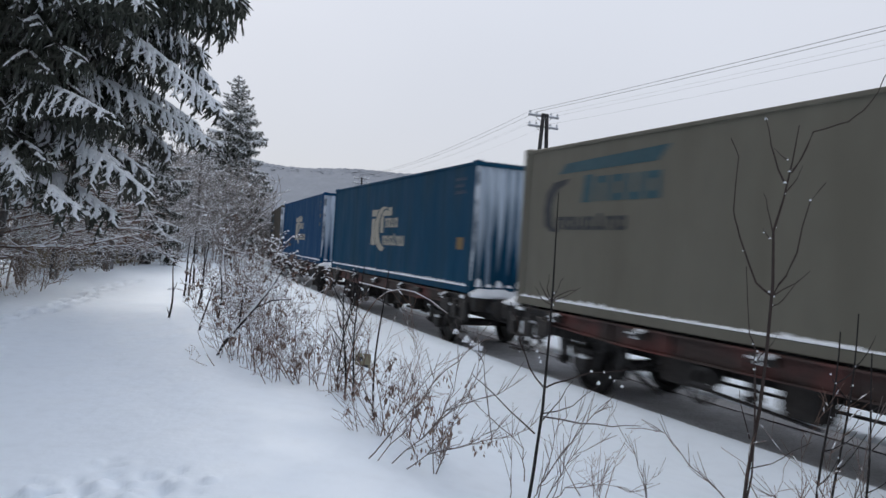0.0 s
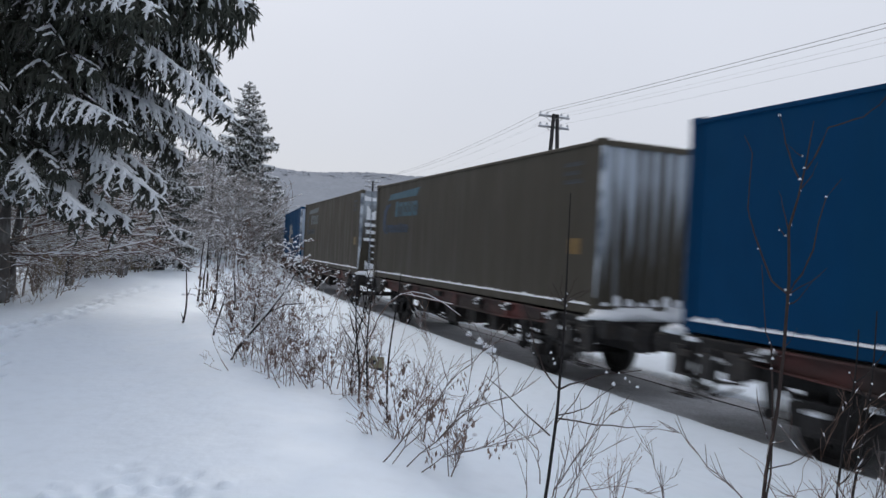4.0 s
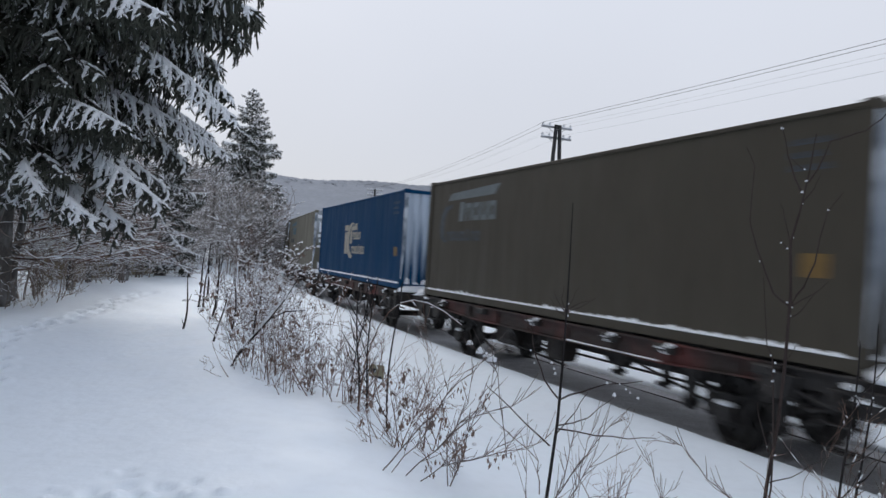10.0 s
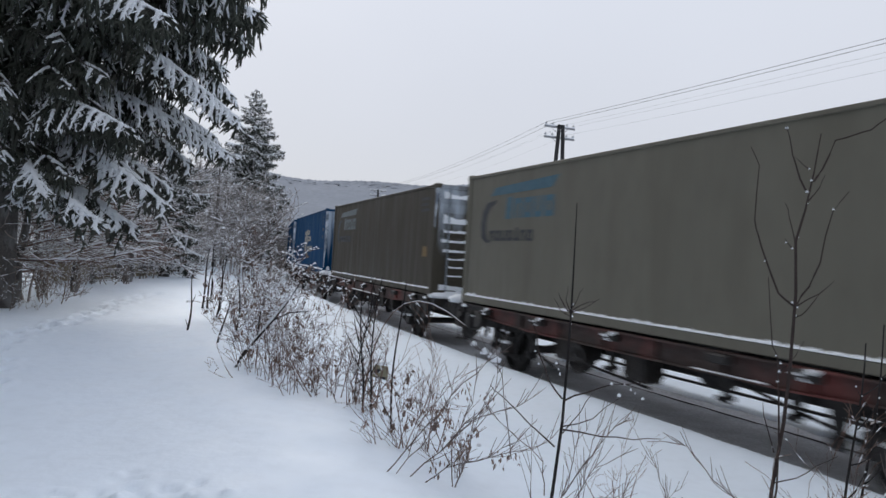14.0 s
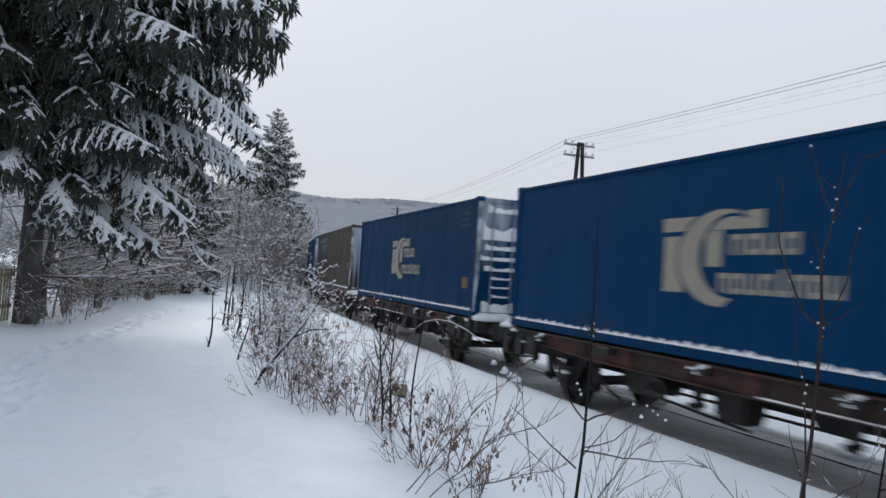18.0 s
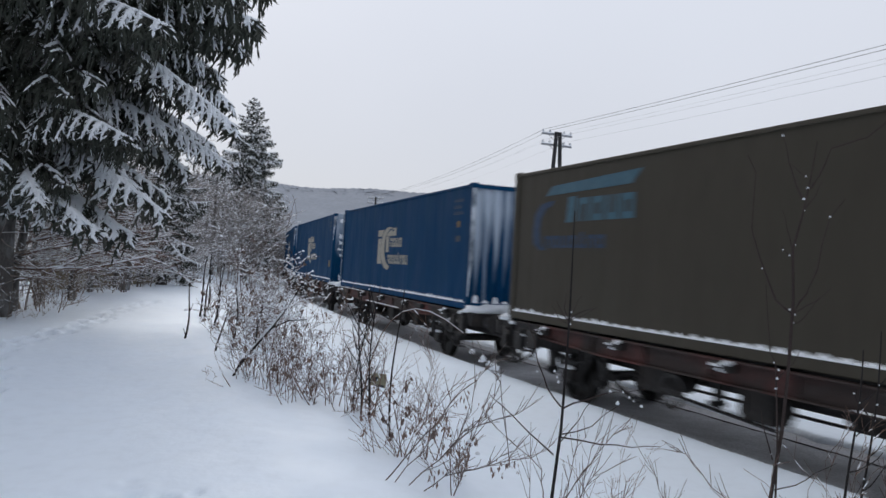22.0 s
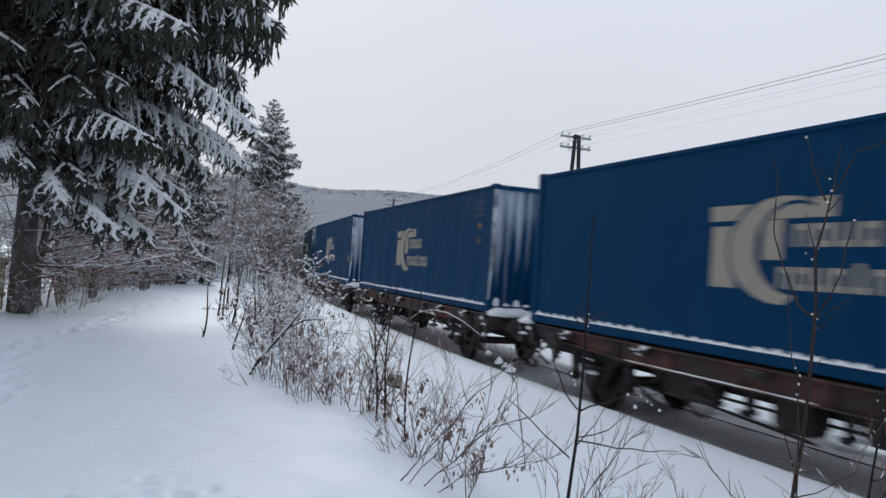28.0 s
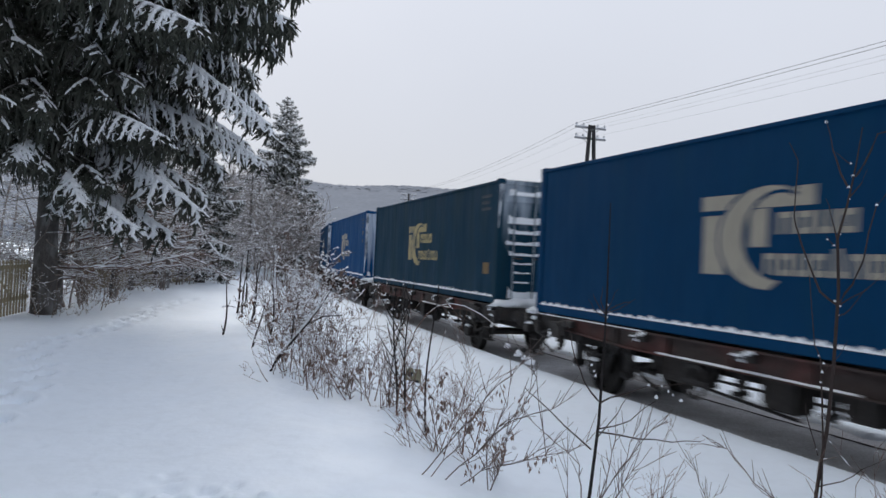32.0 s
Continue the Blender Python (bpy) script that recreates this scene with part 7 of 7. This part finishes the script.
def fence(x0, y0, x1, y1, h, label, pitch=0.095):
    """A wooden picket fence panel with rails, pickets and a diagonal brace."""
    ln = math.hypot(x1 - x0, y1 - y0)
    t = thing("picket_fence", label, "fence", pose(x0, y0, min(gz(x0, y0), gz(x1, y1)), 0, 0, math.degrees(math.atan2(y1 - y0, x1 - x0))), "fence panels beside the wood")
    slat = Geo().prism([(-0.028, 0.02), (0.028, 0.02), (0.028, h - 0.04), (0.0, h), (-0.028, h - 0.04)], -0.012, 0.012).mesh("slat", FENCE)
    post = Geo().box(-0.05, 0.05, -0.05, 0.05, -0.3, h + 0.1, 0.01).mesh("post", FENCE)
    for k in range(int(ln / pitch)):
        part("slat", slat, None, t, at=pose(0.08 + k * pitch, -0.035, 0, 0, _q.uniform(-1.5, 1.5), 0))
    for k in range(int(ln / 2.4) + 1):
        part("post", post, None, t, at=pose(k * 2.4, 0.06, 0))
    for z in (0.28, h - 0.18):
        part("fence_rail", Geo().box(0, ln, -0.02, 0.02, z, z + 0.08), FENCE, t)
    part("brace", Geo().tube([(0.3, -0.02, h - 0.1), (1.5, -0.02, 0.3)], 0.025, 4), FENCE, t)
    part("snow_cap", snow_ridge(0, ln, 0, h - 0.1, _q, 0.03, 0.035, 0.12), SNOW_LUMP, t, "snow along the top rail")
    return t


fence(-9.0, 12.2, -9.66, 14.5, 1.1, "weathered wooden picket fence with braces in the snow", 0.16)
fence(-12.2, 21.0, -12.8, 27.5, 1.3, "weathered wooden picket fence behind the thicket")
fence(-12.8, 27.5, -14.2, 36.0, 1.3, "weathered wooden picket fence behind the thicket")


# ---- telegraph line beyond the track ----
def telegraph_pole(x, y, height, turn, double, label):
    t = thing("telegraph_pole", label, "utility pole", pose(x, y, gz(x, y), 0, 0, turn))
    top = height
    if double:
        part("pole", Geo().tube([(-0.62, 0.0, -0.5), (-0.10, 0, top)], [0.14, 0.1], 8), POLE, t)
        part("pole", Geo().tube([(0.62, 0.0, -0.5), (0.10, 0, top)], [0.14, 0.1], 8), POLE, t)
    else:
        part("pole", Geo().tube([(0, 0, -0.5), (0, 0, top)], [0.14, 0.1], 8), POLE, t)
    for z in (top - 0.12, top - 0.68):
        arm = part("crossarm", Geo().box(-0.9, 0.9, 0.09, 0.17, z - 0.05, z + 0.05, 0.01), ARM, t, "frosted wooden crossarm")
        part("snow_cap", Geo().box(-0.88, 0.88, 0.095, 0.165, z + 0.051, z + 0.085, 0.02), SNOW_LUMP, arm)
        for u in (-0.82, -0.42, 0.42, 0.82):
            part("insulator", Geo().tube([(u, 0.13, z + 0.05), (u, 0.13, z + 0.13)], 0.012, 5).tube([(u, 0.13, z + 0.11), (u, 0.13, z + 0.15), (u, 0.13, z + 0.21), (u, 0.13, z + 0.235)], [0.066, 0.07, 0.05, 0.028], 8), GLASS_W, arm, "white porcelain insulator")
    for z in (top - 0.45, top - 0.95):
        for sg in (1, -1):
            part("brace", Geo().tube([(0.12 * sg, 0.12, z), (0.55 * sg, 0.12, z + 0.32)], 0.012, 4), POLE, t)
    return t


POLES = [(26.5, -6.8, 9.4), (4.9, 37.7, 9.4), (-9.7, 81.8, 9.5), (-17.0, 128.0, 9.0)]
for k, (x, y, h) in enumerate(POLES):
    nx, ny, _ = POLES[min(k + 1, 3)]
    px, py, _ = POLES[max(k - 1, 0)]
    telegraph_pole(x, y, h, math.degrees(math.atan2(ny - py, nx - px)) - 90, k == 1, "dark twin telegraph pole with two frosted crossarms" if k == 1 else "dark telegraph pole with two frosted crossarms")


def wires():
    for z_off, offs in ((-0.12 + 0.2, (-0.82, -0.42, 0.42)), (-0.68 + 0.2, (-0.82, 0.42))):
        for o in offs:
            g, pts = Geo(), []
            for k in range(3):
                (ax, ay, ah), (bx, by, bh) = POLES[k], POLES[k + 1]
                a = math.atan2(by - ay, bx - ax)
                cx, cy = math.sin(a) * o, -math.cos(a) * o
                za, zb = gz(ax, ay) + ah + z_off, gz(bx, by) + bh + z_off
                for i in range(16 if k < 2 else 17):
                    u = i / 16
                    pts.append((ax + (bx - ax) * u + cx, ay + (by - ay) * u + cy, za + (zb - za) * u - (0.32, 0.62, 0.5)[k] * 4 * u * (1 - u)))
            dark = z_off > 0 and o < 0
            g.tube(pts, 0.010 if dark else 0.0045, 4)
            tagged(part("overhead_wire", g, WIRE if dark else THIN_WIRE), "thin frosted telegraph wire strung between the poles", "wire", "telegraph wires")


wires()


# ---- wooded ridge behind the valley ----
def far_woods():
    """Leafless woods on the ridge: a close canopy with single crowns that rise out of it."""
    q = np.random.RandomState(9)
    g = Geo()
    ang, rad = np.radians(np.arange(-48, 42.1, 0.3)), 192 * 1.016 ** np.arange(0, 79)
    rr, aa = np.meshgrid(rad, ang, indexing="ij")
    x, y = rr * np.sin(aa), rr * np.cos(aa)
    z = ground_z(x, y) + 3.4 + q.uniform(-0.3, 0.3, x.shape)
    z[0] -= 3.7
    z[-1] -= 3.7
    n, m = x.shape
    g.v = np.stack([x, y, z], -1).reshape(-1, 3).tolist()
    g.f = [(i * m + j, i * m + j + 1, (i + 1) * m + j + 1, (i + 1) * m + j) for i in range(n - 1) for j in range(m - 1)]
    r = 470 + 180 * q.uniform(0, 1, 6000) ** 0.8
    a = np.radians(q.uniform(-47.5, 41.5, 6000))
    x, y = r * np.sin(a), r * np.cos(a)
    for px, py, pz in zip(x, y, ground_z(x, y)):
        h, w = q.uniform(3.7, 4.5), q.uniform(1.8, 3.6)
        base = len(g.v)
        g.v.append((px, py, pz + h))
        g.v += [(px + w * q.uniform(0.6, 1.1) * math.cos(i * 1.047), py + w * q.uniform(0.6, 1.1) * math.sin(i * 1.047), pz + q.uniform(2.9, 3.4)) for i in range(6)]
        g.f += [(base, base + 1 + i, base + 1 + (i + 1) % 6) for i in range(6)]
    g.m = [0] * len(g.f)
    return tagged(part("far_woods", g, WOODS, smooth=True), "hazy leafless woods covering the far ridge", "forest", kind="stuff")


far_woods()


def woods_behind():
    """A dark wood added out of view, on the slope to the left of and behind the camera; it closes the place there and
    keeps light off the near containers and snow.
    """
    q = np.random.RandomState(4)
    n = 2200
    a = np.radians(q.uniform(-215, -58, n))
    r = 12 + 100 * q.uniform(0, 1, n) ** 1.3
    x, y = r * np.sin(a), r * np.cos(a)
    keep = (side_of_line(x, y) > 16) & ((r > 25) | (np.degrees(a) < -112)) & (np.degrees(a) < -52 - 300 / r)
    x, y = x[keep], y[keep]
    z = ground_z(x, y)
    g = Geo()
    for px, py, pz in zip(x, y, z):
        h = q.uniform(12, 20)
        for lev in range(4):
            b = len(g.v)
            w = 2.6 * (1 - lev * 0.22) * q.uniform(0.8, 1.1)
            z0, z1 = pz + h * (0.06 + 0.2 * lev), pz + h * (0.42 + 0.2 * lev)
            g.v.append((px, py, z1))
            g.v += [(px + w * q.uniform(0.6, 1.1) * math.cos(i * 1.047), py + w * q.uniform(0.6, 1.1) * math.sin(i * 1.047), z0 + q.uniform(-0.3, 0.3)) for i in range(6)]
            g.f += [(b, b + 1 + i, b + 1 + (i + 1) % 6) for i in range(6)]
    g.m = [0] * len(g.f)
    return tagged(part("spruce_woods", g, UNSEEN_WOODS), "dense dark spruce wood closing the slope beside the path", "forest", kind="stuff")


woods_behind()


# ---- what moves ----
def motions():
    times = [i * 0.5 for i in range(65)]
    lift = Matrix.Translation((0, 0, DECK))
    for i, car, box in TRAIN:
        walk(car, [(t, car_pose(i, t)) for t in times])
        walk(box, [(t, car_pose(i, t) @ lift) for t in times])
    spins = [(k * 0.08, -travel(k * 0.08) / WHEEL_R) for k in range(401)]
    for ws in WHEELSETS:
        p = ws.matrix_basis.translation.copy()
        walk(ws, [(t, Matrix.Translation(p) @ Matrix.Rotation(a, 4, "Y")) for t, a in spins])


motions()
